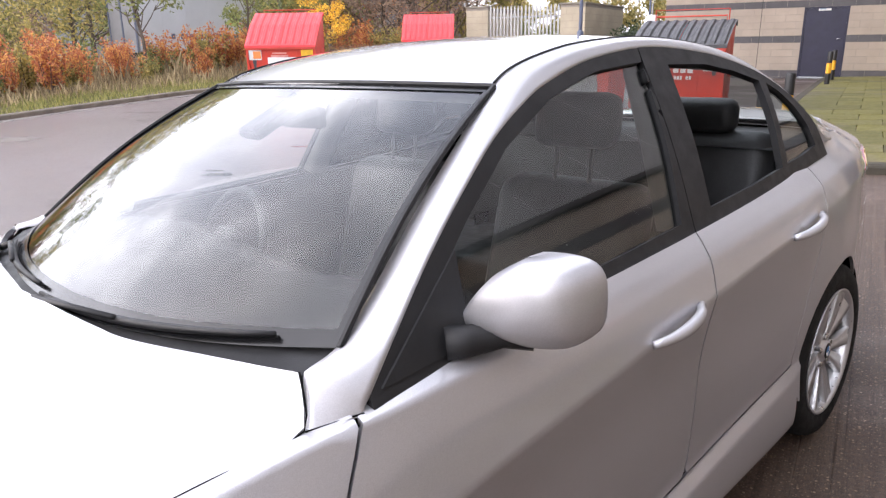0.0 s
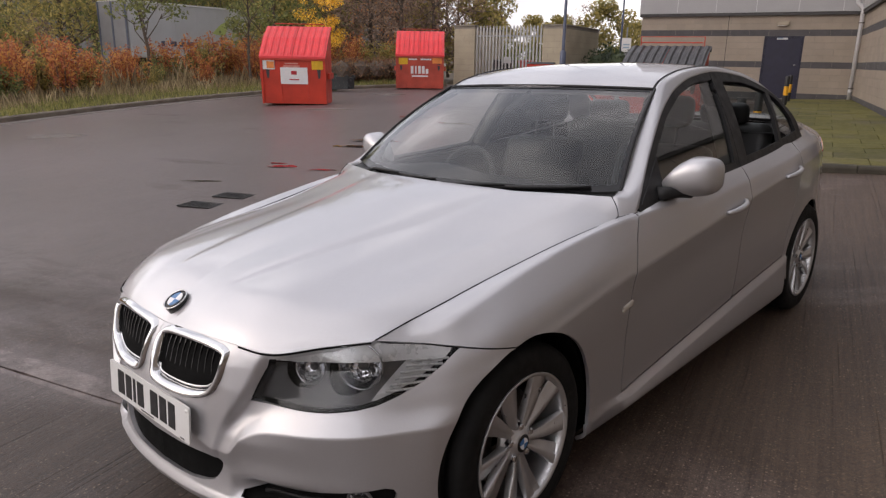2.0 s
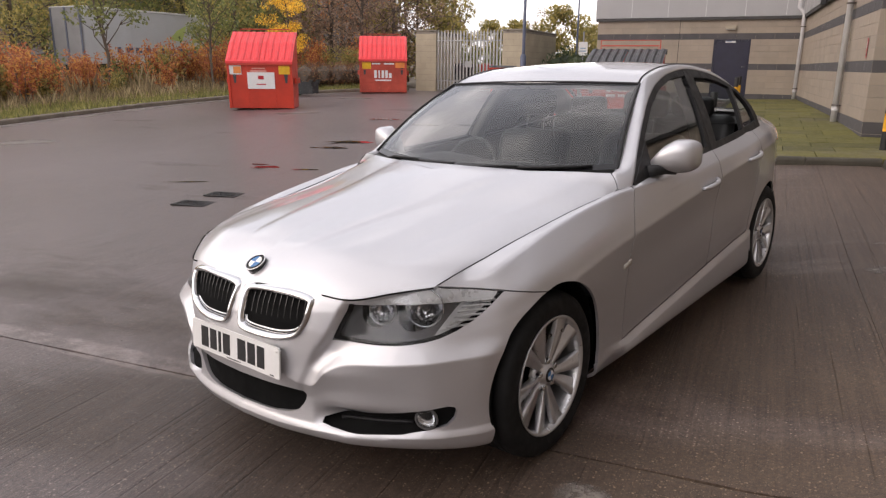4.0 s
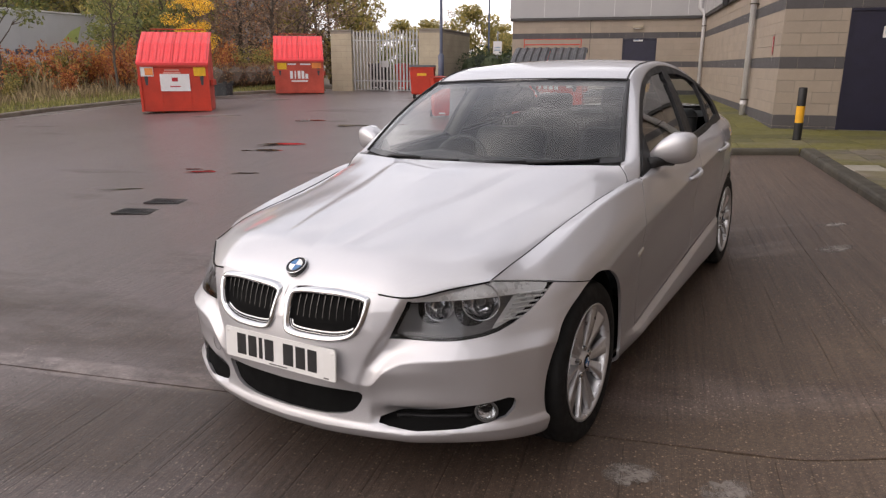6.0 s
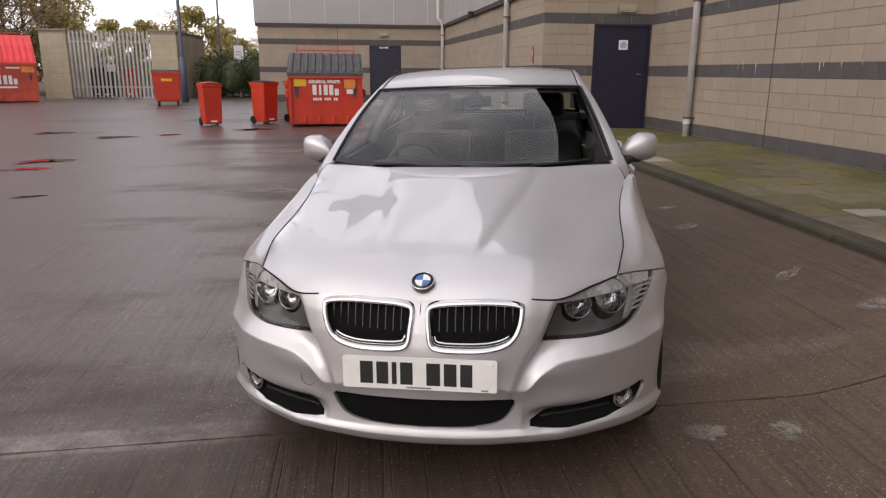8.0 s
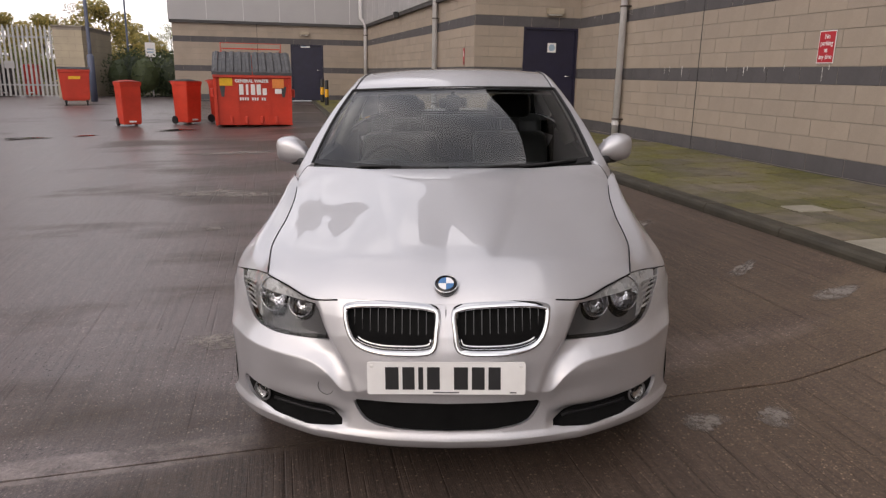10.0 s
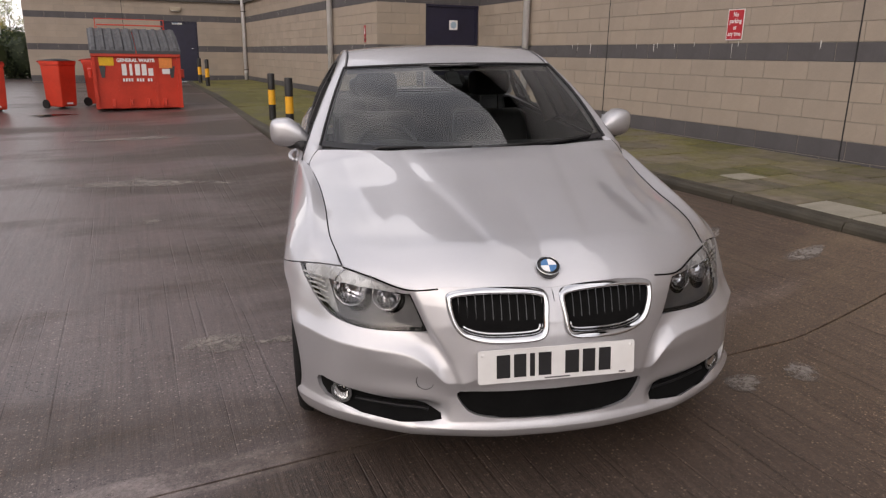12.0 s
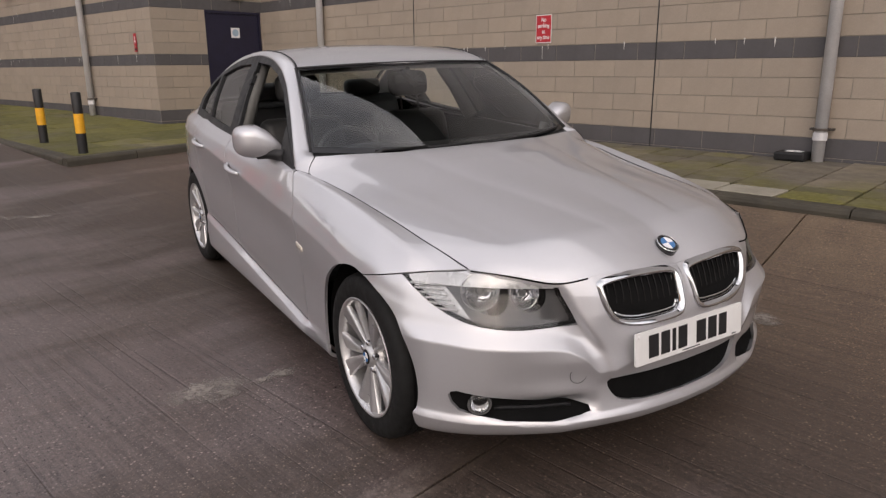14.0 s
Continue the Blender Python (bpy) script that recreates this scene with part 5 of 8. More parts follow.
sheet(bm, [[(x * 0.985, y * 0.99, z - 0.03) for x, y, z in row[::4]] for row in rows[::4]])
part("engine_bay_cover", bm, VOID, car, smooth=True)


# ---- glasshouse ----
def leaning(y, z):
    """A place on the side windows' plane, slightly bowed."""
    t = (z - 0.93) / 0.42
    return Vector((0.81 - (z - 0.93) * 0.525 + 0.012 * math.sin(math.pi * min(1, max(0, t))), y, z))


RAIL = [(.752, .918), (.825, .974), (.95, 1.066), (1.08, 1.147), (1.207, 1.216), (1.32, 1.262), (1.417, 1.293), (1.634, 1.334), (1.905, 1.352), (2.187, 1.327), (2.35, 1.293), (2.464, 1.255), (2.56, 1.195), (2.64, 1.115), (2.70, 1.02), (2.735, .975)]
BELT = [(.752, .905), (.80, .908), (1.3, .922), (1.9, .933), (2.3, .947), (2.5, .962), (2.72, .975)]
GLASS_F = [(.955, .945), (1.30, .943), (1.695, .952), (1.762, 1.12), (1.830, 1.318), (1.62, 1.306), (1.42, 1.267), (1.22, 1.193), (1.05, 1.096), (.985, 1.052)]
GLASS_R = [(1.85, .960), (2.10, .966), (2.325, .978), (2.39, 1.12), (2.43, 1.232), (2.30, 1.272), (2.15, 1.298), (1.95, 1.306)]
GLASS_Q = [(2.365, .982), (2.50, .988), (2.615, 1.000), (2.612, 1.06), (2.575, 1.135), (2.53, 1.185), (2.47, 1.222)]
rows = []
for i in range(111):
    y = .752 + (2.735 - .752) * i / 110
    z0, z1 = curve_at([(a, b) for a, b in BELT], y)[0] - 0.012, curve_at([(a, b) for a, b in RAIL], y)[0]
    rows.append([leaning(y, z0 + (z1 - z0) * j / 26) for j in range(27)])
SIDE = Skin(rows)
f0 = SIDE.faces[len(SIDE.faces) // 2]
if (SIDE.co[f0[1]] - SIDE.co[f0[0]]).cross(SIDE.co[f0[2]] - SIDE.co[f0[0]]).x < 0:
    SIDE.faces = [f[::-1] for f in SIDE.faces]
FRAME_F = [(.60, .80), (1.715, .80), (1.745, .95), (1.855, 1.40), (.60, 1.40)]
FRAME_R = [(1.719, .80), (2.68, .80), (2.68, 1.40), (1.859, 1.40), (1.749, .95)]
for mirror in (False, True):
    for name, frame_outline, panes in (("front_door", FRAME_F, [GLASS_F]), ("rear_door", FRAME_R, [GLASS_R, GLASS_Q])):
        cuts = [("side", frame_outline, True)] + [("side", p, False) for p in panes]
        part("window_frame", SIDE.panel(*cuts, flange=0.02, mirror=mirror), BLACK_PLASTIC, DOORS[name, mirror], "matt black window surround", True)
        for p in panes:
            is_open = (name == "rear_door" and p is GLASS_R and not mirror) or (name == "front_door" and mirror)
            if is_open:
                continue
            o = part("window_pane", SIDE.panel(("side", grown(p, 0.004), True), flange=0, mirror=mirror, offset=0.012), SIDE_GLASS, DOORS[name, mirror], smooth=True)
            o.visible_shadow = False

# silver pillars and roof rails from the screen's edge over the doors to the rear pillar
INNER = [(0.0, .744, .696, .958), (.05, .722, .778, .968), (.26, .655, 1.03, 1.135), (.45, .582, 1.305, 1.297), (.52, .566, 1.42, 1.338), (.60, .556, 1.63, 1.368), (.70, .553, 1.90, 1.378), (.80, .560, 2.19, 1.357), (.88, .578, 2.42, 1.310), (.93, .608, 2.66, 1.215), (.97, .635, 2.88, 1.09), (1.0, .650, 3.08, .995)]
OUT_S = [0.0, .04, .16, .25, .34, .41, .47, .60, .70, .80, .855, .89, .92, .95, .975, 1.0]
outer_keys = [(s, *leaning(y, z)) for s, (y, z) in zip(OUT_S, RAIL)]
rows = []
for i in range(121):
    s = i / 120
    a, b = Vector(curve_at(outer_keys, s)), Vector(curve_at(INNER, s))
    if s > 0.93:
        a = a.lerp(Vector((.766, 2.735, .975)).lerp(Vector((.745, 2.88, .982)), (s - 0.93) / 0.07), (s - 0.93) / 0.07)
    m = (a + b) / 2 + Vector((0.010, 0, 0.012)) * (1.0 if s < 0.9 else 0.6)
    row = []
    for j in range(9):
        t = j / 8
        p = a * (1 - t) ** 2 + 2 * m * t * (1 - t) + b * t * t
        row.append(p)
    rows.append([a + Vector((-0.012, 0, -0.006))] + row + [b + Vector((-0.006, 0, -0.014))])
# its foot runs down onto the wing behind the bonnet
foot_out, foot_in = [FLANK.tree.find_nearest(Vector(p))[0] - Vector((0.002, 0, 0.003)) for p in ((.822, .738, .904), (.789, .660, .893))]
feet = []
for q in range(4):
    row = []
    for j, p in enumerate(rows[0]):
        t = j / (len(rows[0]) - 1)
        row.append((foot_out.lerp(foot_in, t)).lerp(p, q / 4))
    feet.append(row)
rows = feet + rows
PILLAR = Skin(rows)
f0 = PILLAR.faces[len(PILLAR.faces) // 2]
if (PILLAR.co[f0[1]] - PILLAR.co[f0[0]]).cross(PILLAR.co[f0[2]] - PILLAR.co[f0[0]]).z < 0:
    PILLAR.faces = [f[::-1] for f in PILLAR.faces]
for mirror in (False, True):
    seam = B()
    tube(seam, [((-1 if mirror else 1) * p.x, p.y, p.z + .0035) for p in [foot_in.lerp(foot_out, q / 6) for q in range(7)]], .0015, 6)
    part("pillar_seam", seam, VOID, car)
    part("roof_pillar", PILLAR.panel(flange=0, mirror=mirror), PAINT, car, "silver windscreen pillar and roof rail", True)


def roof_at(t, b):
    """t from the screen's top to the rear window; b from -1 to 1 across."""
    y = 1.215 + (2.50 - 1.215) * t
    zc = curve_at([(1.215, 1.315), (1.4, 1.365), (1.6, 1.391), (1.85, 1.402), (2.1, 1.392), (2.35, 1.355), (2.5, 1.318)], y)[0]
    bow = 0.092 * b * b * (1 - t) ** 3 - 0.02 * b * b * t**3
    ye = y + (0.092 * (1 - t) ** 3 - 0.02 * t**3)
    s = next((q / 400 for q in range(160, 400) if curve_at(INNER, q / 400)[1] >= ye), 0.9)
    ex, _, ez = curve_at(INNER, s)
    ex -= 0.012
    ez -= 0.002
    return Vector((ex * b, y + bow, ez + (zc - ez) * (1 - abs(b) ** 2.3)))


rows = [[roof_at(i / 40, j / 18) for j in range(-18, 19)] for i in range(41)]
bm = B()
sheet(bm, rows)
bm.normal_update()
rim = [e for e in bm.edges if e.is_boundary]
for e in rim:
    e.smooth = False
for v in bmesh.ops.extrude_edge_only(bm, edges=rim)["geom"]:
    if isinstance(v, bmesh.types.BMVert):
        v.co.z -= 0.014
part("roof", bm, PAINT, car, "silver roof panel", True)
bm = B()
sheet(bm, [[Vector(p) - Vector((0, 0, 0.035)) for p in row[::3]] for row in rows[::2]])
HEADLINING = weathered("headlining_cloth", (0.33, 0.32, 0.30), 0.9, 9, 0.1, 200, 0.2)
part("headlining", bm, HEADLINING, car, "pale grey cloth headlining", True)
for side in (1, -1):
    bm = B()
    line = []
    for q in range(184, 370, 4):
        p = Vector(curve_at(INNER, q / 400))
        line.append((side * (p.x - 0.008), p.y, p.z + 0.001))
    tube(bm, line, 0.0028, 6)
    part("roof_gutter", bm, BLACK_PLASTIC, car, "thin black roof gutter strip")


def screen_at(t, b):
    """Windscreen: t from the cowl up, b across."""
    w0, w1 = 0.728, 0.580
    lo = Vector((w0 * b, 0.555 + 0.215 * abs(b) ** 2.3, 0.948 + 0.014 * b * b))
    hi = Vector((w1 * b, 1.222 + 0.085 * b * b, 1.312 - 0.016 * b * b))
    p = lo.lerp(hi, t)
    p += Vector((0, -0.030, 0.045)) * math.sin(math.pi * t) * 0.5
    return p


def ring(at, depth, inner, lift=0.002, n=40):
    """A border strip round a parametric surface: inner gives the strip's width in t (low, high) and b."""
    (tl, th), bb = inner
    bm = B()
    out, inn = [], []
    for k in range(4 * n):
        q, f = divmod(k, n)
        f /= n
        t, b = ((0, -1 + 2 * f), (f, 1), (1, 1 - 2 * f), (1 - f, -1))[q]
        o = at(t, b)
        ti, bi = min(max(t, tl), 1 - th), min(max(b, -1 + bb), 1 - bb)
        out.append(bm.verts.new(o + Vector((0, -lift, lift))))
        inn.append(bm.verts.new(at(ti, bi) + Vector((0, -lift, lift))))
    m = len(out)
    for k in range(m):
        bm.faces.new((out[k], out[(k + 1) % m], inn[(k + 1) % m], inn[k]))
    return bm


bm = B()
sheet(bm, [[screen_at(i / 24, j / 20) for j in range(-20, 21)] for i in range(25)])
o = part("windscreen", bm, SCREEN, car, "clear windscreen reflecting the cloudy sky", True)
o.visible_shadow = False
part("windscreen_border", ring(screen_at, 0, ((0.05, 0.03), 0.018)), GLOSS_BLACK, car, "black printed border of the windscreen", True)
bm = B()
tube(bm, [screen_at(1, j / 20) + Vector((0, -0.002, 0.004)) for j in range(-20, 21)], 0.006, 6)
part("windscreen_seal", bm, BLACK_PLASTIC, car)
for side in (1, -1):
    bm = B()
    tube(bm, [screen_at(i / 20, side) + Vector((side * 0.004, -0.002, 0.003)) for i in range(21)], 0.006, 6)
    part("windscreen_seal", bm, BLACK_PLASTIC, car)


def rear_at(t, b):
    lo = Vector((0.655 * b, 3.10 - 0.06 * b * b, 0.990))
    hi = Vector((0.575 * b, 2.50 - 0.03 * b * b, 1.318 - 0.012 * b * b))
    return lo.lerp(hi, t) + Vector((0, 0.02, 0.03)) * math.sin(math.pi * t) * 0.6


bm = B()
sheet(bm, [[rear_at(i / 12, j / 12) for j in range(-12, 13)] for i in range(13)])
o = part("rear_window", bm, SIDE_GLASS, car, smooth=True)
o.visible_shadow = False
part("rear_window_border", ring(rear_at, 0, ((0.08, 0.08), 0.05), -0.003), GLOSS_BLACK, car, smooth=True)
# rear lamps wrapped round the tail's corners
TAIL_RED = weathered("tail_lamp_red", (.30, .02, .02), .15, 30, .2, 300, .0, Coat_Weight=1.0)
TAIL_AMBER = weathered("tail_lamp_amber", (.62, .34, .12), .15, 30, .2, 300, .0, Coat_Weight=1.0)
for mirror in (False, True):
    lamp = part("tail_lamp", FLANK.panel(("side", [(3.20, .82), (3.46, .74), (3.9, .72), (3.9, .85), (3.40, .875)], True), mirror=mirror, flange=0.004, offset=-0.004), TAIL_RED, car, "red tail lamp round the corner", True)
    part("turn_signal", FLANK.panel(("side", [(3.24, .826), (3.40, .78), (3.44, .862), (3.38, .868)], True), mirror=mirror, flange=0.004, offset=-0.008), TAIL_AMBER, lamp, smooth=True)
# boot deck
bm = B()
deck = []
for i in range(13):
    t = i / 12
    row = []
    for j in range(-12, 13):
        b = j / 12
        w = (0.66 - 0.10 * t**2) * curve_at(TAPER, 3.06 + 0.5 * t)[0]
        row.append((w * b, 3.06 - 0.04 * b * b + (0.54 - 0.11 * abs(b) ** 3) * t, 0.990 + 0.022 * math.sin(math.pi * (0.15 + 0.7 * t)) * (1 - b * b) - 0.002 * t))
    deck.append(row)
sheet(bm, deck)
part("boot_lid", bm, PAINT, car, smooth=True)
bm = B()
tube(bm, [(0, 2.36, 1.335), (0, 2.40, 1.372), (0, 2.44, 1.385), (0, 2.46, 1.345)], [0.012, 0.012, 0.008, 0.012], 8)
part("roof_aerial", bm, PAINT, car, "small silver fin aerial", True)

# ---- the car's front: grille, lamps, plate ----
def front_y(x, z, default=-0.7):
    for k in range(30):
        hit = FLANK.tree.ray_cast(Vector((abs(x), -3, z - .004 * k)), Vector((0, 1, 0)))[0]
        if hit is not None and hit.y < -.35:
            return hit.y + .0024 * k
    return default


def side_x(y, z):
    hit = FLANK.tree.ray_cast(Vector((3, y, z)), Vector((-1, 0, 0)))[0]
    return hit.x if hit is not None else 0.87


def band(outline, wide, out, deep, side=1):
    """A raised frame that follows an outline (x, z) on the nose: wide inward, standing out of the skin, and going deep."""
    bm = B()
    inn = grown(outline, -wide)
    mid = grown(outline, -wide * 0.45)
    rings = []
    for pts, o in ((outline, -0.001), (grown(outline, -wide * 0.15), out * 0.8), (mid, out), (grown(outline, -wide * 0.85), out * 0.55), (inn, -0.004), (inn, -deep)):
        rings.append([bm.verts.new((side * x, front_y(x, z) - o, z)) for x, z in pts])
    n = len(outline)
    for a, b in zip(rings, rings[1:]):
        for k in range(n):
            bm.faces.new((a[k], a[(k + 1) % n], b[(k + 1) % n], b[k]))
    bmesh.ops.recalc_face_normals(bm, faces=bm.faces)
    return bm


MESH_BLACK = weathered("black_grille", (0.012, 0.012, 0.013), 0.55, 20, 0.3, 150, 0.1, Specular_IOR_Level=0.25)
for side in (1, -1):
    k_part = part("kidney_grille", band(KIDNEY, 0.021, 0.015, 0.03, side), CHROME, car, "chrome kidney-shaped grille frame with black slats", True)
    bm = B()
    hole = grown(KIDNEY, -0.020)
    vs = [bm.verts.new((side * x, front_y(x, z) + 0.062, z)) for x, z in hole]
    bm.faces.new(vs)
    part("grille_back", bm, VOID, k_part)
    bm = B()
    lip = sorted([(x, z) for x, z in grown(KIDNEY, -0.027) if z < .625])
    tube(bm, [(side * x, front_y(x, z) + 0.012, z) for x, z in lip], 0.0035, 6)
    part("inner_lip", bm, CHROME, k_part, smooth=True)
    xs = [0.038 + 0.0268 * i for i in range(12)]
    for x in xs:
        zs = [z for z in [0.55 + 0.004 * q for q in range(48)] if within(hole, (x, z))]
        if len(zs) < 6:
            continue
        bm = B()
        z0, z1 = zs[0] - 0.006, zs[-1] + 0.006
        cols = []
        for q in range(7):
            z = z0 + (z1 - z0) * q / 6
            y = front_y(x, z)
            cols.append([(side * (x - 0.0016), y + 0.009 + 0.010 * (1 - q / 6), z), (side * (x + 0.0016), y + 0.009 + 0.010 * (1 - q / 6), z), (side * (x + 0.0032), y + 0.058, z), (side * (x - 0.0032), y + 0.058, z)])
        vs = [[bm.verts.new(p) for p in c] for c in cols]
        for a, b in zip(vs, vs[1:]):
            for q in range(4):
                bm.faces.new((a[q], a[(q + 1) % 4], b[(q + 1) % 4], b[q]))
        bmesh.ops.recalc_face_normals(bm, faces=bm.faces)
        part("slat", bm, GLOSS_BLACK, k_part)



def back_plate(outline, deep, material, name, parent, mirror=1):
    bm = B()
    vs = [bm.verts.new((mirror * x, front_y(x, z) + deep, z)) for x, z in outline]
    f = bm.faces.new(vs)
    bmesh.ops.triangulate(bm, faces=[f])
    bmesh.ops.recalc_face_normals(bm, faces=bm.faces)
    return part(name, bm, material, parent)


full = [(x, z) for x, z in INTAKE if x > 0]
full = full + [(-x, z) for x, z in full[::-1]]
lower = back_plate(full, 0.05, VOID, "lower_intake", bumper)
for q in range(9):
    z = 0.276 + 0.0125 * q
    xs = [x / 100 for x in range(0, 33) if within([(a, b) for a, b in INTAKE], (x / 100, z))]
    if len(xs) < 4:
        continue
    bm = B()
    w = max(xs) + 0.008
    tube(bm, [(-w + 2 * w * i / 20, front_y(abs(-w + 2 * w * i / 20), z) + 0.035 + (0.004 if (i + q) % 2 else -0.004), z + (0.003 if i % 2 else -0.003)) for i in range(21)], 0.0022, 4)
    part("mesh_wire", bm, MESH_BLACK, lower)
GREY_PLASTIC = weathered("grey_plastic", (0.09, 0.088, 0.09), 0.5, 9, 0.2, 200, 0.1)
LAMP_BOWL = shade("lamp_reflector", (0.62, 0.62, 0.64), 0.10, 1.0)
facets = node(LAMP_BOWL, "ShaderNodeTexVoronoi", Scale=75.0)
wire(LAMP_BOWL, place(LAMP_BOWL), facets.inputs["Vector"])
bump(LAMP_BOWL, facets.outputs["Distance"], 0.30, 0.008)
LAMP_DARK = weathered("lamp_housing", (0.085, 0.083, 0.085), 0.45, 9, 0.15, 150, 0.0, 0.3)
FOG_BOWL = weathered("fog_reflector", (0.93, 0.93, 0.94), 0.12, 60, 0.30, 120, 0.35, 0.85)
LAMP_SILVER = weathered("lamp_trim", (0.60, 0.60, 0.60), 0.3, 9, 0.08, 150, 0.0, 0.3)


LAMPS = ((.524, .672, .046), (.640, .680, .060))


def bowl(bm, at, way, r, deep, sides=24):
    """A round reflector dish that opens along way."""
    way = Vector(way).normalized()
    a = way.cross(Vector((0, 0, 1))).normalized()
    b = a.cross(way)
    rings = []
    for q in range(7):
        t = q / 6
        rr, back = r * math.sqrt(1 - t * t) if q < 6 else 0.004, deep * t
        rings.append([bm.verts.new(Vector(at) - way * back + (a * math.cos(2 * math.pi * k / sides) + b * math.sin(2 * math.pi * k / sides)) * rr) for k in range(sides)])
    for p, q in zip(rings, rings[1:]):
        for k in range(sides):
            bm.faces.new((p[k], p[(k + 1) % sides], q[(k + 1) % sides], q[k]))


def hoop(bm, at, way, r, thick, sides=28):
    way = Vector(way).normalized()
    a = way.cross(Vector((0, 0, 1))).normalized()
    b = a.cross(way)
    pts = [Vector(at) + (a * math.cos(2 * math.pi * k / sides) + b * math.sin(2 * math.pi * k / sides)) * r for k in range(sides + 1)]
    tube(bm, pts, thick, 6, False)


for mirror in (False, True):
    side = -1 if mirror else 1
    # fog lamp recess
    recess = back_plate(FOG, 0.05, MESH_BLACK, "fog_recess", bumper, side)
    bm = B()
    tube(bm, [(side * x, front_y(x, 0.298) + 0.018, 0.292 + (x - 0.42) * 0.06) for x in [0.40 + 0.022 * i for i in range(12)]], 0.007, 6)
    part("fog_bar", bm, MESH_BLACK, recess, smooth=True)
    way = Vector((side * 0.55, -1, 0))
    c = Vector((side * 0.690, front_y(0.690, 0.325) + 0.006, 0.325))
    bm = B()
    bowl(bm, c, way, 0.034, 0.012)
    lamp = part("fog_lamp", bm, FOG_BOWL, recess, "round clear fog lamp", True)
    bm = B()
    hoop(bm, c, way, 0.036, 0.004)
    part("bezel", bm, GREY_PLASTIC, lamp, smooth=True)
    bm = B()
    got = bmesh.ops.create_uvsphere(bm, u_segments=16, v_segments=8, radius=0.035)
    turn = Vector((0, 0, 1)).rotation_difference(way).to_matrix().to_4x4()
    for v in bm.verts:
        v.co = Matrix.Translation(c) @ turn @ Vector((v.co.x, v.co.y, v.co.z * 0.3))
    o = part("lens", bm, LENS, lamp, smooth=True)
    o.visible_shadow = False
    # head lamp: lens skin, dark housing, two reflectors, ribbed indicator, pale lid
    lens = part("headlight", FLANK.panel(("front", HEADLIGHT, True), ("side", UNDER_WING, True), flange=0.0, mirror=mirror), LENS, car, "clear swept-back headlight with twin round reflectors", True)
    lens.visible_shadow = False
    part("lamp_housing", FLANK.panel(("front", grown(HEADLIGHT, -0.001), True), ("side", UNDER_WING, True), *[("front", [(x + r * math.cos(q * 0.2618), z + r * math.sin(q * 0.2618)) for q in range(24)], False) for x, z, r in LAMPS], flange=0.0, mirror=mirror, offset=0.030), LAMP_DARK, lens, "dark grey lamp housing", True)
    lid = [(.462, .694), (.56, .697), (.661, .700), (.74, .695), (.792, .684), (.83, .82), (.50, .82)]
    part("lamp_lid", FLANK.panel(("front", lid, True), ("side", UNDER_WING, True), flange=0.03, mirror=mirror, offset=0.010), LAMP_SILVER, lens, "pale silver upper lid", True)
    for (x, z, r), w in zip(LAMPS, ((0.35, -1, .22), (0.55, -1, .25))):
        y = front_y(x, z)
        w = Vector((side * w[0], w[1], w[2]))
        c = Vector((side * x, y + 0.034, z))
        bm = B()
        bowl(bm, c, w, r, r * 0.8)
        refl = part("reflector", bm, LAMP_BOWL, lens, "round mirror reflector", True)
        bm = B()
        hoop(bm, c, w, r + 0.002, 0.0028)
        part("chrome_ring", bm, CHROME, refl, smooth=True)
        bm = B()
        got = bmesh.ops.create_uvsphere(bm, u_segments=14, v_segments=8, radius=r * 0.26)
        for v in bm.verts:
            v.co = v.co + c - w.normalized() * r * 0.35
        part("bulb_shield", bm, GREY_PLASTIC, refl, smooth=True)
    blinker = [(.700, .606), (.722, .606), (.762, .640), (.790, .680), (.798, .700), (.735, .706), (.722, .665)]
    part("indicator_bowl", FLANK.panel(("front", blinker, True), ("side", UNDER_WING, True), flange=0.0, mirror=mirror, offset=0.026), LAMP_SILVER, lens, "pale silver indicator bowl", True)
    for q in range(6):
        z = 0.622 + 0.0135 * q
        x0, x1 = 0.712 + 0.004 * q, 0.762 + 0.0075 * q
        bm = B()
        tube(bm, [(side * x, front_y(x, z) + 0.018, z) for x in [x0 + (x1 - x0) * i / 6 for i in range(7)]], 0.0036, 6)
        part("indicator_rib", bm, LAMP_SILVER, lens, smooth=True)
    # wing repeater
    bm = B()
    y, z = 0.585, 0.60
    x = side_x(y, z)
    for p in box(bm, (-0.006, -0.036, -0.012), (0.006, 0.036, 0.012), 0.005, None, 2):
        p.co = Vector((side * (x + p.co.x), y + p.co.y, z + p.co.z + p.co.y * 0.12))
    bmesh.ops.recalc_face_normals(bm, faces=bm.faces)
    part("side_repeater", bm, weathered("repeater_lens", (0.52, 0.48, 0.42), 0.2, 40, 0.1, 300, 0.0), car, "small clear side indicator", True)
    # door handles
    for y, z, door in ((1.515, .790, "front_door"), (2.265, .832, "rear_door")):
        x = side_x(y, z)
        bm = B()
        line = []
        for q in range(13):
            t = q / 12
            line.append((side * (x + 0.004 + 0.030 * math.sin(math.pi * min(1, max(0, t * 1.1 - 0.05))) ** 0.5 * (0.9 if t < 0.9 else 0.6)), y - 0.105 + 0.21 * t, z - 0.012 + 0.022 * t))
        tube(bm, line, [0.009 + 0.005 * math.sin(math.pi * q / 12) for q in range(13)], 10)
        h = part("door_handle", bm, PAINT, DOORS[door, mirror], "silver pull handle", True)
        bm = B()
        rr = []
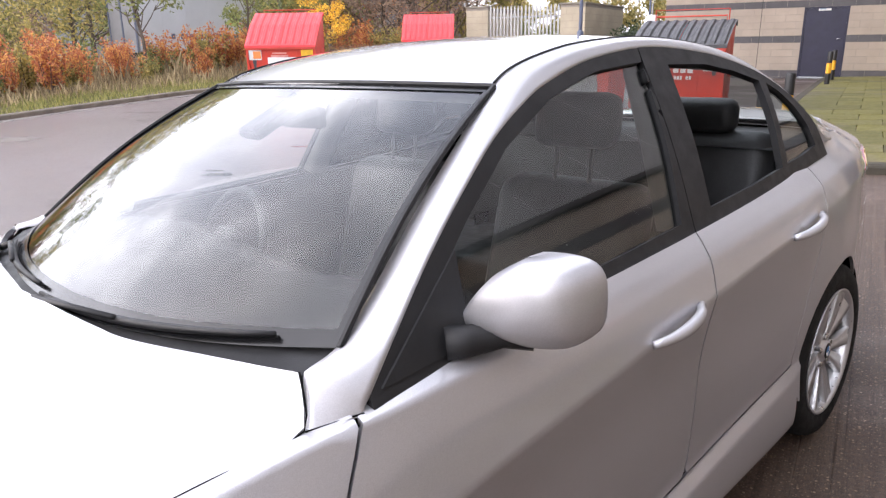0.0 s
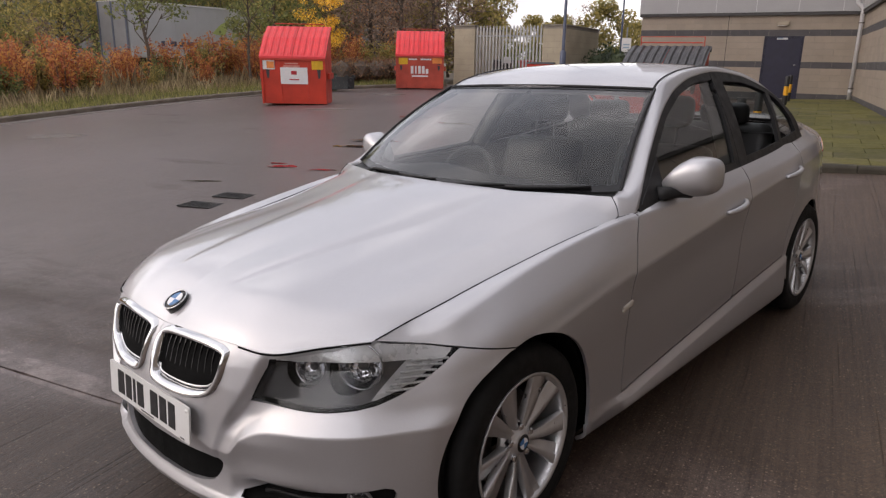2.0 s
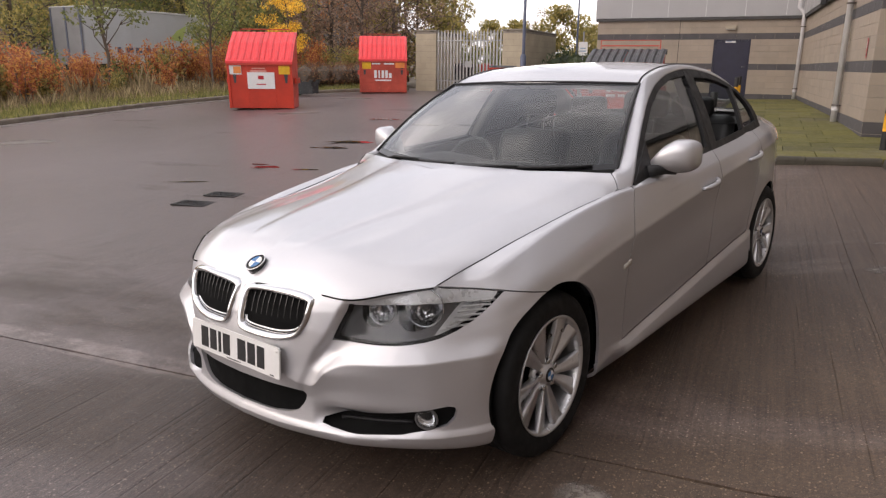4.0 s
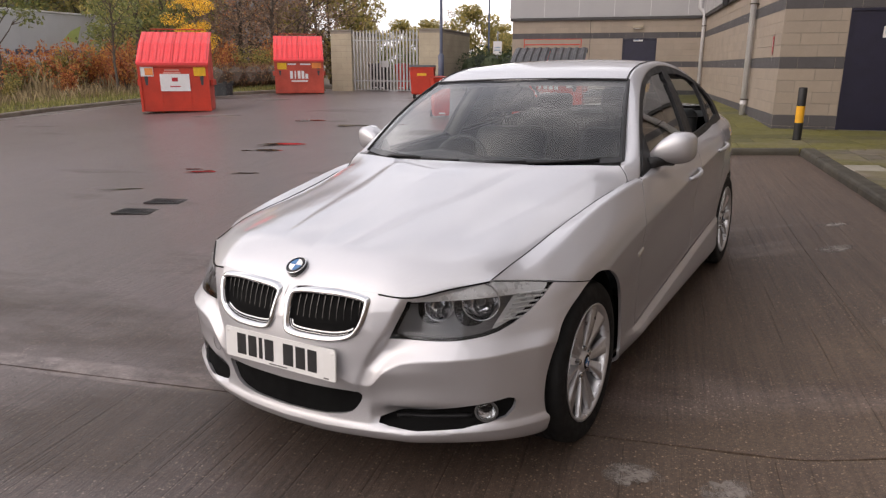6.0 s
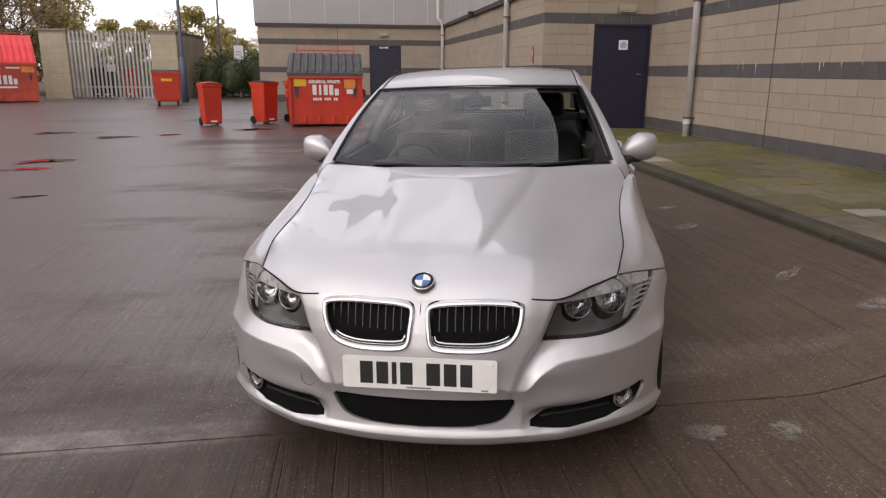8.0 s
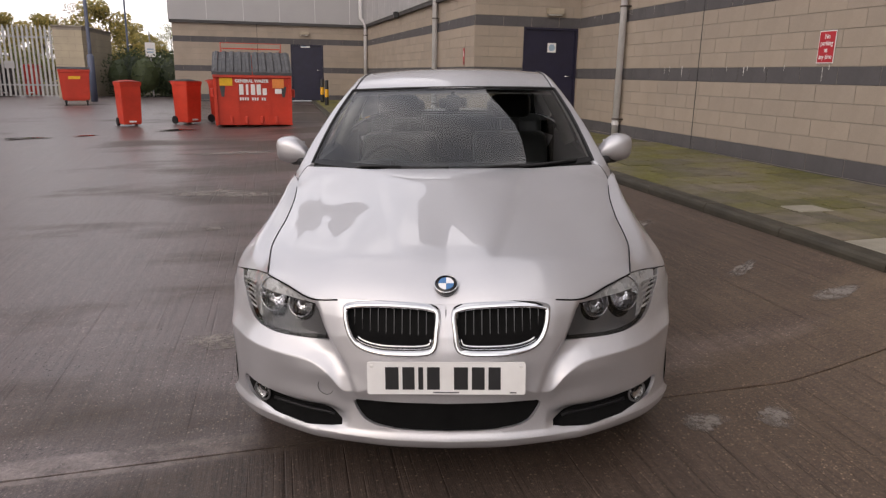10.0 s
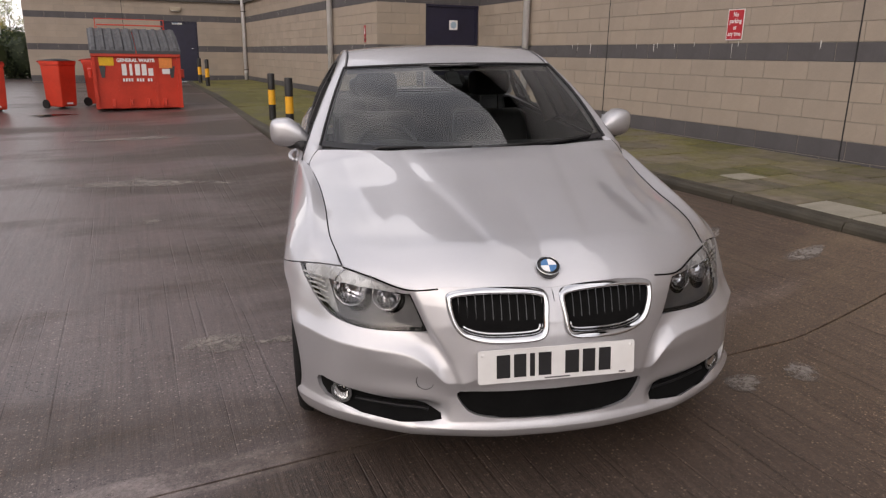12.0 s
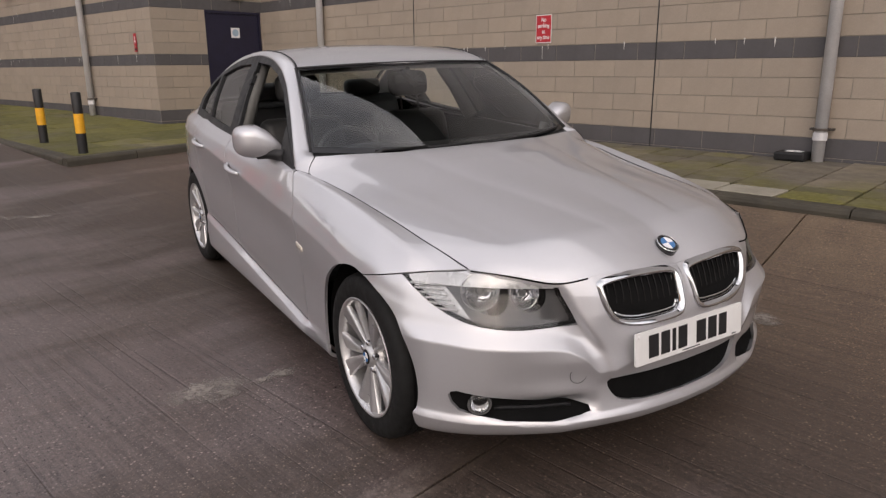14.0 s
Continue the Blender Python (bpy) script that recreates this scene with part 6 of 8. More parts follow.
        for q in range(7):
            t = q / 6
            row = []
            for k in range(13):
                a = 2 * math.pi * k / 12
                yy, zz = y + 0.0 + 0.058 * (1 - t) * math.cos(a), z + 0.002 + 0.030 * (1 - t) * math.sin(a)
                row.append((side * (side_x(yy, zz) + 0.0015 - 0.0 * t), yy, zz))
            rr.append(row)
        sheet(bm, rr)
        part("handle_cup", bm, PAINT, h, smooth=True)

# bonnet roundel and plate
BADGE_BLUE = weathered("badge_blue", (0.05, 0.16, 0.36), 0.2, 30, 0.05, 300, 0.0)
BADGE_WHITE = weathered("badge_white", (0.75, 0.76, 0.78), 0.2, 30, 0.05, 300, 0.0)
tilt = Matrix.Translation((0, -0.622, 0.779)) @ Matrix.Rotation(radians(31), 4, "X")
bm = B()
turned(bm, [(0.0001, 0.004), (0.0385, 0.004), (0.0395, 0.000), (0.0395, -0.020), (0.0001, -0.020)], 32, "z")
bmesh.ops.recalc_face_normals(bm, faces=bm.faces)
badge = part("roundel", bm, GLOSS_BLACK, car, "round badge, black ring, blue and white quarters", True)
badge.matrix_local = tilt
bm = B()
hoop(bm, (0, 0, 0.004), (0.0001, 0, 1), 0.0385, 0.0022)
part("rim", bm, CHROME, badge, smooth=True)
for q, mat in enumerate((BADGE_WHITE, BADGE_BLUE, BADGE_WHITE, BADGE_BLUE)):
    bm = B()
    pts = [(0, 0)] + [(0.026 * math.cos(radians(90 * q + 9 * k)), 0.026 * math.sin(radians(90 * q + 9 * k))) for k in range(11)]
    prism(bm, [(x, y, 0.004) for x, y in pts], (0, 0, 0.0025))
    part("quarter", bm, mat, badge)

PLATE_WHITE = shade("plate_white", (0.72, 0.72, 0.71), 0.3)
into(PLATE_WHITE, "Base Color", ramp(PLATE_WHITE, noisy(PLATE_WHITE, 9), (0.3, (0.66, 0.65, 0.64)), (0.7, (0.75, 0.75, 0.74))))
plate_at = Matrix.Translation((0, -0.757, 0.500)) @ Matrix.Rotation(radians(-5), 4, "X")
bm = B()
pts = []
for cx, cz, a0 in ((.252, .0475, 0), (-.252, .0475, 90), (-.252, -.0475, 180), (.252, -.0475, 270)):
    for k in range(5):
        a = radians(a0 + 22.5 * k)
        pts.append((cx + 0.008 * math.cos(a), 0, cz + 0.008 * math.sin(a)))
prism(bm, pts, (0, 0.006, 0))
bmesh.ops.recalc_face_normals(bm, faces=bm.faces)
plate = part("number_plate", bm, PLATE_WHITE, car, "white number plate with black bars")
plate.matrix_local = plate_at
left = -0.200
for k, w in enumerate((.044, .040, .016, .042, None, .046, .042, .040)):
    if w is None:
        left += 0.034
        continue
    bm = B()
    box(bm, (left, -0.0016, -0.0385), (left + w, 0.0, 0.0385), 0.0)
    part("bar", bm, BLACK_PAINT, plate)
    left += w + 0.0125
for x, w in ((0.0, 0.085), (0.22, 0.022)):
    bm = B()
    box(bm, (x - w / 2, -0.0012, -0.0505), (x + w / 2, 0.0, -0.0465))
    part("bar", bm, GREY_PLASTIC, plate)
for x in (-.245, .245):
    bm = B()
    got = bmesh.ops.create_uvsphere(bm, u_segments=10, v_segments=6, radius=0.006)
    for v in bm.verts:
        v.co = Vector((x + v.co.x, v.co.y * 0.5, 0.042 + v.co.z))
    part("plate_screw", bm, SIGN_WHITE, plate, smooth=True)
# round tow-eye cover
bm = B()
x, z = -0.418, 0.425
hoop(bm, (x, front_y(0.418, z) - 0.0005, z), (-0.28, -1, 0), 0.029, 0.0012)
part("tow_eye_cover", bm, LAMP_DARK, bumper)


# ---- wheels ----
def wheel(at, side):
    w = new("wheel")
    w.parent = car
    w.matrix_local = Matrix.Translation(at) @ Matrix.Rotation(0 if side > 0 else math.pi, 4, "Z")
    w.empty_display_size = 0.05
    tagged(w, "ten-spoke silver alloy wheel with black tyre")
    bm = B()
    prof = [(.224, -.105), (.232, -.110), (.270, -.114), (.295, -.110), (.309, -.096), (.315, -.075)]
    for g in (-.055, -.02, .02, .055):
        prof += [(.317, g - 0.012), (.317, g - 0.004), (.310, g - 0.003), (.310, g + 0.003), (.317, g + 0.004)]
    prof += [(.315, .075), (.309, .096), (.295, .110), (.270, .114), (.232, .110), (.224, .105)]
    turned(bm, prof, 64, "x", True)
    bmesh.ops.recalc_face_normals(bm, faces=bm.faces)
    part("tyre", bm, RUBBER, w, smooth=True)
    bm = B()
    turned(bm, [(.226, .108), (.229, .112), (.226, .114), (.219, .112), (.213, .100), (.209, .080), (.206, -.09), (.224, -.10), (.226, -.10)], 64, "x", True)
    bmesh.ops.recalc_face_normals(bm, faces=bm.faces)
    rim = part("rim", bm, ALLOY, w, smooth=True)
    for q in range(10):
        bm = B()
        a0 = radians(36 * q + (2.5 if q % 2 else -2.5))
        secs = []
        skew = 1 if q % 2 else -1
        for r, wide, x, thick in ((.040, .0125, .084, .03), (.075, .0150, .090, .03), (.115, .0205, .0955, .028), (.155, .0265, .100, .024), (.190, .0310, .1035, .020), (.216, .0350, .106, .016)):
            lean = 0.075 * skew * (0.216 - r) / 0.16
            c, s = math.cos(a0 + lean), math.sin(a0 + lean)
            row = []
            for u, v in ((-1, -thick), (-1, -.004), (-.9, .0), (-.1 * skew, -.0035), (.05 - .1 * skew, -.006), (.9, -.012 if skew > 0 else -.001), (1, -.015 if skew > 0 else -.004), (1, -thick)):
                row.append((x + v, r * c - u * wide * s, r * s + u * wide * c))
            secs.append(row)
        sheet(bm, secs)
        bmesh.ops.recalc_face_normals(bm, faces=bm.faces)
        part("spoke", bm, ALLOY, rim, smooth=True)
    bm = B()
    turned(bm, [(.0001, .098), (.033, .098), (.037, .092), (.052, .080), (.066, .074), (.070, .050)], 32, "x")
    bmesh.ops.recalc_face_normals(bm, faces=bm.faces)
    hub = part("hub", bm, ALLOY, rim, smooth=True)
    bm = B()
    turned(bm, [(.0001, .1015), (.027, .1015), (.029, .099)], 24, "x")
    part("hub_cap", bm, GLOSS_BLACK, rim, "small round hub cap with blue and white centre", True)
    for q in range(4):
        bm = B()
        pts = [(0, 0)] + [(0.019 * math.cos(radians(90 * q + 15 * k)), 0.019 * math.sin(radians(90 * q + 15 * k))) for k in range(7)]
        prism(bm, [(0.1015, a, b) for a, b in pts], (0.0015, 0, 0))
        bmesh.ops.recalc_face_normals(bm, faces=bm.faces)
        part("quarter", bm, BADGE_BLUE if q % 2 else BADGE_WHITE, rim)
    for q in range(5):
        a = radians(72 * q + 18)
        bm = B()
        tube(bm, [(.070, .053 * math.cos(a), .053 * math.sin(a)), (.092, .053 * math.cos(a), .053 * math.sin(a)), (.095, .053 * math.cos(a), .053 * math.sin(a))], [.0125, .0115, .008], 10)
        part("wheel_bolt", bm, CHROME, rim)
    bm = B()
    turned(bm, [(.07, .03), (.150, .03), (.152, .022), (.152, .004), (.07, .0)], 40, "x")
    bmesh.ops.recalc_face_normals(bm, faces=bm.faces)
    part("brake_disc", bm, DARK_METAL, w, smooth=True)
    return w


for y in (0.0, REAR):
    for side in (1, -1):
        wheel((side * 0.748, y, 0.317), side)
        bm = B()
        rows = []
        for q in range(25):
            a = radians(-8 + 196 * q / 24)
            reach = 0.366 if y < 1 else 0.349
            rows.append([(side * x, y + reach * math.cos(a), 0.322 + reach * math.sin(a)) for x in (0.50, 0.62, 0.74, 0.80, 0.835)])
        sheet(bm, rows)
        part("wheel_arch_liner", bm, VOID, car, smooth=True)
        bm = B()
        box(bm, (min(side * 0.5, side * 0.51), y - 0.36, 0.2), (max(side * 0.5, side * 0.51), y + 0.36, 0.7))
        part("arch_wall", bm, VOID, car)
bm = B()
box(bm, (-0.60, -0.46, 0.205), (0.60, -0.37, 0.24))
box(bm, (-0.49, -0.37, 0.20), (0.49, 3.4, 0.26))
box(bm, (-0.82, 0.40, 0.20), (0.82, 2.32, 0.26))
part("underbody", bm, VOID, car)

# ---- door mirrors ----
for mirror in (False, True):
    side = -1 if mirror else 1
    bm = B()
    rows = []
    nu, nv = 26, 18
    for i in range(nv + 1):
        t = -math.pi / 2 + math.pi * i / nv
        row = []
        for j in range(nu + 1):
            p = -math.pi + 2 * math.pi * j / nu
            def sp(c, e):
                return math.copysign(abs(c) ** e, c)
            ex, ez = 0.50, 0.56
            x = sp(math.cos(t), ez) * sp(math.cos(p), ex)
            y = sp(math.cos(t), ez) * sp(math.sin(p), ex)
            z = sp(math.sin(t), ez)
            # the shell runs out into a point at its foot
            t_in = max(0.0, 0.15 - x) / 1.15
            top, low = 0.080 - 0.128 * t_in**1.5, -0.070 + 0.012 * t_in
            under = 1.0 - 0.45 * max(0.0, -z - 0.25)
            X = 0.872 + 0.116 * x
            Y = 1.045 + (0.090 if y < 0 else 0.045) * y * (1 - 0.55 * t_in**1.5) * under + 0.030 * x
            Z = 0.986 + (top + low) / 2 + (top - low) / 2 * z + 0.006 * x
            row.append((side * X, Y, Z))
        rows.append(row)
    sheet(bm, rows)
    bmesh.ops.remove_doubles(bm, verts=bm.verts, dist=0.0004)
    bmesh.ops.recalc_face_normals(bm, faces=bm.faces)
    m = part("door_mirror", bm, PAINT, DOORS["front_door", mirror], "silver door mirror on a black foot", True)
    bm = B()
    tube(bm, [(side * .800, .92, .935), (side * .825, .955, .935), (side * .85, 1.0, .938), (side * .89, 1.03, .94)], [.030, .026, .024, .030], 10)
    part("mirror_foot", bm, BLACK_PLASTIC, m, smooth=True)
    bm = B()
    prism(bm, [leaning(y, z) * 1.0 + Vector((0.004, 0, 0)) for y, z in ((.775, .922), (.965, .925), (1.0, 1.062), (.90, 1.0))], (-0.012, 0, 0))
    if mirror:
        for v in bm.verts:
            v.co.x *= -1
    bmesh.ops.recalc_face_normals(bm, faces=bm.faces)
    part("mirror_sail", bm, BLACK_PLASTIC, m)
    bm = B()
    sheet(bm, [[(side * (0.895 + 0.062 * a), 1.088 + 0.020 * a, 0.990 + 0.046 * b) for a in (-1, -.5, 0, .5, 1)] for b in (-1, 0, 1)])
    part("mirror_glass", bm, CHROME, m)

# ---- wipers and cowl ----
bm = B()
sheet(bm, [[(x, 0.50 + 0.215 * abs(x / 0.74) ** 2.3 + d, 0.943 + 0.002 * abs(x / 0.74) ** 2 + h) for x in [-.72 + .048 * i for i in range(31)]] for d, h in ((0.0, -0.005), (0.03, 0.0), (0.07, 0.012))])
part("cowl", bm, BLACK_PLASTIC, car, "black plastic scuttle below the windscreen", True)
for x0, b0, t0, b1, t1 in ((.06, .04, .006, .88, .022), (-.50, -.66, .006, -.02, .026)):
    bm = B()
    a, b = screen_at(t0, b0), screen_at(t1, b1)
    up = Vector((0, -0.010, 0.012))
    pts = [screen_at(t0 + (t1 - t0) * k / 12, b0 + (b1 - b0) * k / 12) + up for k in range(13)]
    tube(bm, pts, [0.0045 + 0.003 * math.sin(math.pi * k / 12) for k in range(13)], 6)
    blade = part("wiper", bm, BLACK_PLASTIC, car, "black windscreen wiper lying on the glass", True)
    bm = B()
    tube(bm, [pts[0] + Vector((-0.02, -0.030, -0.014)), pts[0] + Vector((0.03, -0.020, 0.002)), pts[6] + Vector((0, -0.006, 0.007))], [0.009, 0.008, 0.005], 8)
    part("wiper_arm", bm, BLACK_PLASTIC, blade, smooth=True)
    bm = B()
    tube(bm, [p - up * 0.6 for p in pts], 0.003, 4)
    part("wiper_rubber", bm, RUBBER, blade)

# ---- cabin ----
TRIM_DARK = weathered("dash_plastic", (0.022, 0.022, 0.023), 0.65, 8, 0.2, 60, 0.02)
PILLAR_CLOTH = weathered("grey_pillar_trim", (0.13, 0.128, 0.12), 0.8, 9, 0.1, 200, 0.1)
LEATHER = weathered("black_leather", (0.030, 0.030, 0.031), 0.5, 10, 0.25, 120, 0.2)
bm = B()
dash = []
for y, z in ((.60, .925), (.75, .935), (.95, .930), (1.06, .905), (1.10, .84), (1.06, .72), (1.05, .45)):
    dash.append([(x, y + 0.10 * abs(x / .74) ** 2 * (1 if y < .7 else 0), z + (0.028 * math.exp(-((x + .37) / .14) ** 2) if .7 < y < 1.08 and z > .8 else 0)) for x in [-.74 + .0617 * i for i in range(25)]])
sheet(bm, dash)
part("dashboard", bm, TRIM_DARK, car, "black plastic dashboard", True)
bm = B()
c, ang = Vector((-.37, 1.16, .835)), radians(24)
ring_pts = [c + Vector((0.172 * math.cos(t), 0.172 * math.sin(t) * math.sin(ang), 0.172 * math.sin(t) * math.cos(ang))) for t in [2 * math.pi * k / 36 for k in range(37)]]
tube(bm, ring_pts, 0.015, 8, False)
sw = part("steering_wheel", bm, LEATHER, car, "black leather steering wheel", True)
bm = B()
box(bm, c - Vector((.07, .03, .06)), c + Vector((.07, .02, .06)), 0.02)
box(bm, c - Vector((.18, .012, .018)), c + Vector((.18, .012, .018)), 0.006)
box(bm, c - Vector((.02, .012, .17)), c + Vector((.02, .012, .0)), 0.006)
tube(bm, [c, c + Vector((0, -0.22, -0.08))], 0.035, 8)
part("wheel_boss", bm, TRIM_DARK, sw, smooth=False)


def pad(bm, lo, hi, bev, lean=0.0, about=None):
    vs = box(bm, lo, hi, bev, None, 3)
    for v in vs:
        if lean:
            v.co.y += (v.co.z - about) * lean


def car_seat(x, y):
    s = new("seat")
    s.parent = car
    s.empty_display_size = 0.05
    tagged(s, "black leather front seat with head restraint")
    bm = B()
    pad(bm, (x - .25, y - .50, .36), (x + .25, y + .02, .56), .06)
    part("cushion", bm, LEATHER, s, smooth=True)
    bm = B()
    pad(bm, (x - .25, y - .06, .50), (x + .25, y + .09, .985), .06, 0.32, .5)
    part("backrest", bm, LEATHER, s, smooth=True)
    bm = B()
    pad(bm, (x - .135, y + .12, 1.075), (x + .135, y + .22, 1.235), .045, 0.15, 1.1)
    head = part("head_restraint", bm, LEATHER, s, smooth=True)
    for d in (-.06, .06):
        bm = B()
        tube(bm, [(x + d, y + .14, .95), (x + d, y + .17, 1.10)], .007, 6)
        part("rod", bm, GREY_PLASTIC, head)


car_seat(.37, 1.72)
car_seat(-.37, 1.72)
bm = B()
pad(bm, (-.66, 2.02, .36), (.66, 2.50, .60), .06)
rear_seat = part("rear_seat", bm, LEATHER, car, "black leather rear bench", True)
bm = B()
pad(bm, (-.66, 2.42, .52), (.66, 2.55, 1.03), .06, .3, .52)
part("rear_backrest", bm, LEATHER, rear_seat, smooth=True)
for x in (-.38, .38):
    bm = B()
    pad(bm, (x - .14, 2.58, 1.02), (x + .14, 2.67, 1.15), .04)
    part("head_restraint", bm, LEATHER, rear_seat, smooth=True)
bm = B()
sheet(bm, [[(x, y, z) for x in (-.7, -.35, 0, .35, .7)] for y, z in ((2.55, .985), (3.06, .985))])
part("parcel_shelf", bm, TRIM_DARK, car)
bm = B()
box(bm, (-.72, .9, .28), (.72, 2.6, .31))
part("cabin_floor", bm, TRIM_DARK, car)
for side in (1, -1):
    bm = B()
    box(bm, (min(side * .76, side * .79), 1.0, .3), (max(side * .76, side * .79), 2.6, .92))
    part("door_lining", bm, TRIM_DARK, car)
    bm = B()
    tube(bm, [leaning(1.74, .93) * 1, leaning(1.80, 1.12), leaning(1.87, 1.30)], [.045, .04, .035], 8)
    for v in bm.verts:
        v.co.x = side * (v.co.x - 0.05)
    part("centre_pillar_lining", bm, PILLAR_CLOTH, car, smooth=True)
bm = B()
for v in box(bm, (-.080, -.014, -.028), (.080, .014, .028), .012, None, 2):
    v.co = Vector((v.co.x, 1.225 + v.co.y + .10 * v.co.x, 1.228 + v.co.z))
tube(bm, [(0, 1.222, 1.255), (0, 1.20, 1.285)], .012, 8)
part("interior_mirror", bm, TRIM_DARK, car, "black rear-view mirror behind the windscreen", True)
bm = B()
inside = Vector((0, .014, -.018))
outer = [[screen_at(t, b) + inside for b in (-.06, .06)] for t in (.74, .95)]
prism(bm, [outer[0][0], outer[0][1], outer[1][1], outer[1][0]], (0, .020, -.028))
bmesh.ops.recalc_face_normals(bm, faces=bm.faces)
bmesh.ops.bevel(bm, geom=bm.edges[:], offset=.008, segments=2, affect="EDGES")
part("sensor_cover", bm, TRIM_DARK, car)


# the rake of the finished body; wheels, liners and floor keep their level
for ob in list(car.children_recursive):
    if ob.type != "MESH" or ob.name.split(".")[0] in ("wheel_arch_liner", "arch_wall", "underbody", "undertray") or any(p.name.startswith("wheel.") or p.name == "wheel" for p in (ob.parent, ob.parent.parent or ob.parent)):
        continue
    if ob.parent in (badge, plate):
        continue
    if ob in (badge, plate):
        ob.location = (0, ob.location.y - RAKE * ob.location.z, raked(ob.location.y, ob.location.z))
        continue
    for v in ob.data.vertices:
        y, z = v.co.y, v.co.z
        v.co.y, v.co.z = y - RAKE * z, raked(y, z)

# ---- bins ----
RED_BIN = weathered("red_bin_paint", (.50, .040, .018), .45, 2.0, .22, 40, .08)
RED_LID = weathered("red_lid_plastic", (.72, .045, .050), .4, 3.0, .10, 40, .05)
GREY_LID = weathered("grey_lid_plastic", (.050, .050, .053), .5, 3.0, .2, 40, .08)
YELLOW_LABEL = weathered("yellow_label", (.72, .42, .02), .5, 9, .15, 60, .0)
ORANGE_LABEL = weathered("orange_label", (.75, .25, .06), .5, 9, .15, 60, .0)
GREEN_BIN = weathered("green_bin_plastic", (.03, .12, .04), .5, 4, .2, 60, .05)
FADED_RED = weathered("faded_red_paint", (.46, .072, .045), .6, 2.0, .28, 40, .10)
PINK_MARK = weathered("faded_pink_print", (.60, .26, .22), .6, 9, .2, 60, .0)
SLATE_BIN = weathered("dark_grey_bin_plastic", (.042, .046, .050), .22, 4, .2, 60, .03)


def skip_bin(at, wide, deep, front, back, lid, label, marks, paint, feet=True):
    """A steel front-load bin with a sloped two-leaf ribbed lid; its front faces -y."""
    b = thing("waste_bin", label, "bin", at, group="large steel waste bins")
    w = wide / 2
    bm = B()
    lo = .03
    # body: front wall leans out a little
    pts = [(-deep / 2 + .10, lo), (deep / 2 - .04, lo), (deep / 2, back), (-deep / 2, front)]
    a = [bm.verts.new((-w, y, z)) for y, z in pts]
    c = [bm.verts.new((w, y, z)) for y, z in pts]
    bm.faces.new(a)
    bm.faces.new(c[::-1])
    for k in range(4):
        bm.faces.new((a[k], c[k], c[(k + 1) % 4], a[(k + 1) % 4]))
    bmesh.ops.recalc_face_normals(bm, faces=bm.faces)
    bmesh.ops.bevel(bm, geom=bm.edges[:], offset=.012, segments=1, affect="EDGES")
    part("body", bm, paint, b)

    def fy(z):
        return -deep / 2 + .10 * (front - z) / (front - lo)

    for x in (-w * .98, -w * .42, w * .42, w * .98):
        bm = B()
        h = .035 if abs(x) > w * .9 else .012
        prism(bm, [(x - .03, fy(lo) - h, lo), (x + .03, fy(lo) - h, lo), (x + .03, fy(front - .05) - h, front - .05), (x - .03, fy(front - .05) - h, front - .05)], (0, .06, 0))
        bmesh.ops.recalc_face_normals(bm, faces=bm.faces)
        part("stiffener", bm, paint, b)
    bm = B()
    box(bm, (-w - .02, -deep / 2 - .04, front - .09), (w + .02, -deep / 2 + .04, front + .01), .01)
    part("top_rail", bm, paint, b)
    for k in range(4 if feet else 0):
        x = -w * .6 + w * .4 * k
        bm = B()
        box(bm, (x - .03, fy(.12) - .04, .06), (x + .03, fy(.12), .20), .008)
        part("foot_bracket", bm, paint, b)
    for s in (-1, 1):
        bm = B()
        box(bm, (s * w - .03 + s * .06, -deep * .30, front * .55), (s * w + .03 + s * .06, deep * .30, front * .55 + .16), .01)
        part("fork_pocket", bm, paint, b)
        bm = B()
        z0, z1 = front * .56, front * .76
        prism(bm, [(s * w * .80 - .02, fy(z0) - .006, z0), (s * w * .80 + .03, fy(z0) - .006, z0), (s * w * .80 + .06, fy(z1) - .006, z1), (s * w * .80 - .05, fy(z1) - .006, z1)], (0, .03, 0))
        bmesh.ops.recalc_face_normals(bm, faces=bm.faces)
        part("latch", bm, GREY_LID, b)
    # lid in two leaves with ribs, from the front rail up to the back
    for leaf in (-1, 1):
        bm = B()
        x0, x1 = (-w - .03, -.008) if leaf < 0 else (.008, w + .03)
        ribs = 5
        cols = []
        for k in range(ribs * 6 + 1):
            f = k / 6 % 1
            h = .028 if .18 < f < .82 else 0.0
            cols.append((x0 + (x1 - x0) * k / (ribs * 6), h))
        rows = []
        for t in (0, .06, .5, .94, 1):
            y = -deep / 2 - .05 + (deep * .98 + .03) * t
            z = front + .02 + (back - front + .03) * (t + .10 * math.sin(math.pi * t))
            rows.append([(x, y - (h if t > 0 else 0) * .5, z + (h if 0 < t < 1 else 0)) for x, h in cols])
        rows.insert(0, [(x, -deep / 2 - .05, front - .035) for x, h in cols])
        rows.append([(x, deep / 2, back - .05) for x, h in cols])
        sheet(bm, rows)
        bmesh.ops.recalc_face_normals(bm, faces=bm.faces)
        part("lid", bm, lid, b)
    for s in (-1, 1):
        bm = B()
        zt = lambda t: front + .02 + (back - front + .03) * (t + .10 * math.sin(math.pi * t))
        prism(bm, [(s * w, -deep / 2, front), (s * w, deep / 2, back), (s * w, deep * .2, zt(.7)), (s * w, -deep * .2, zt(.3))], (-s * .01, 0, 0))
        bmesh.ops.recalc_face_normals(bm, faces=bm.faces)
        part("end_cheek", bm, lid, b)
    bm = B()
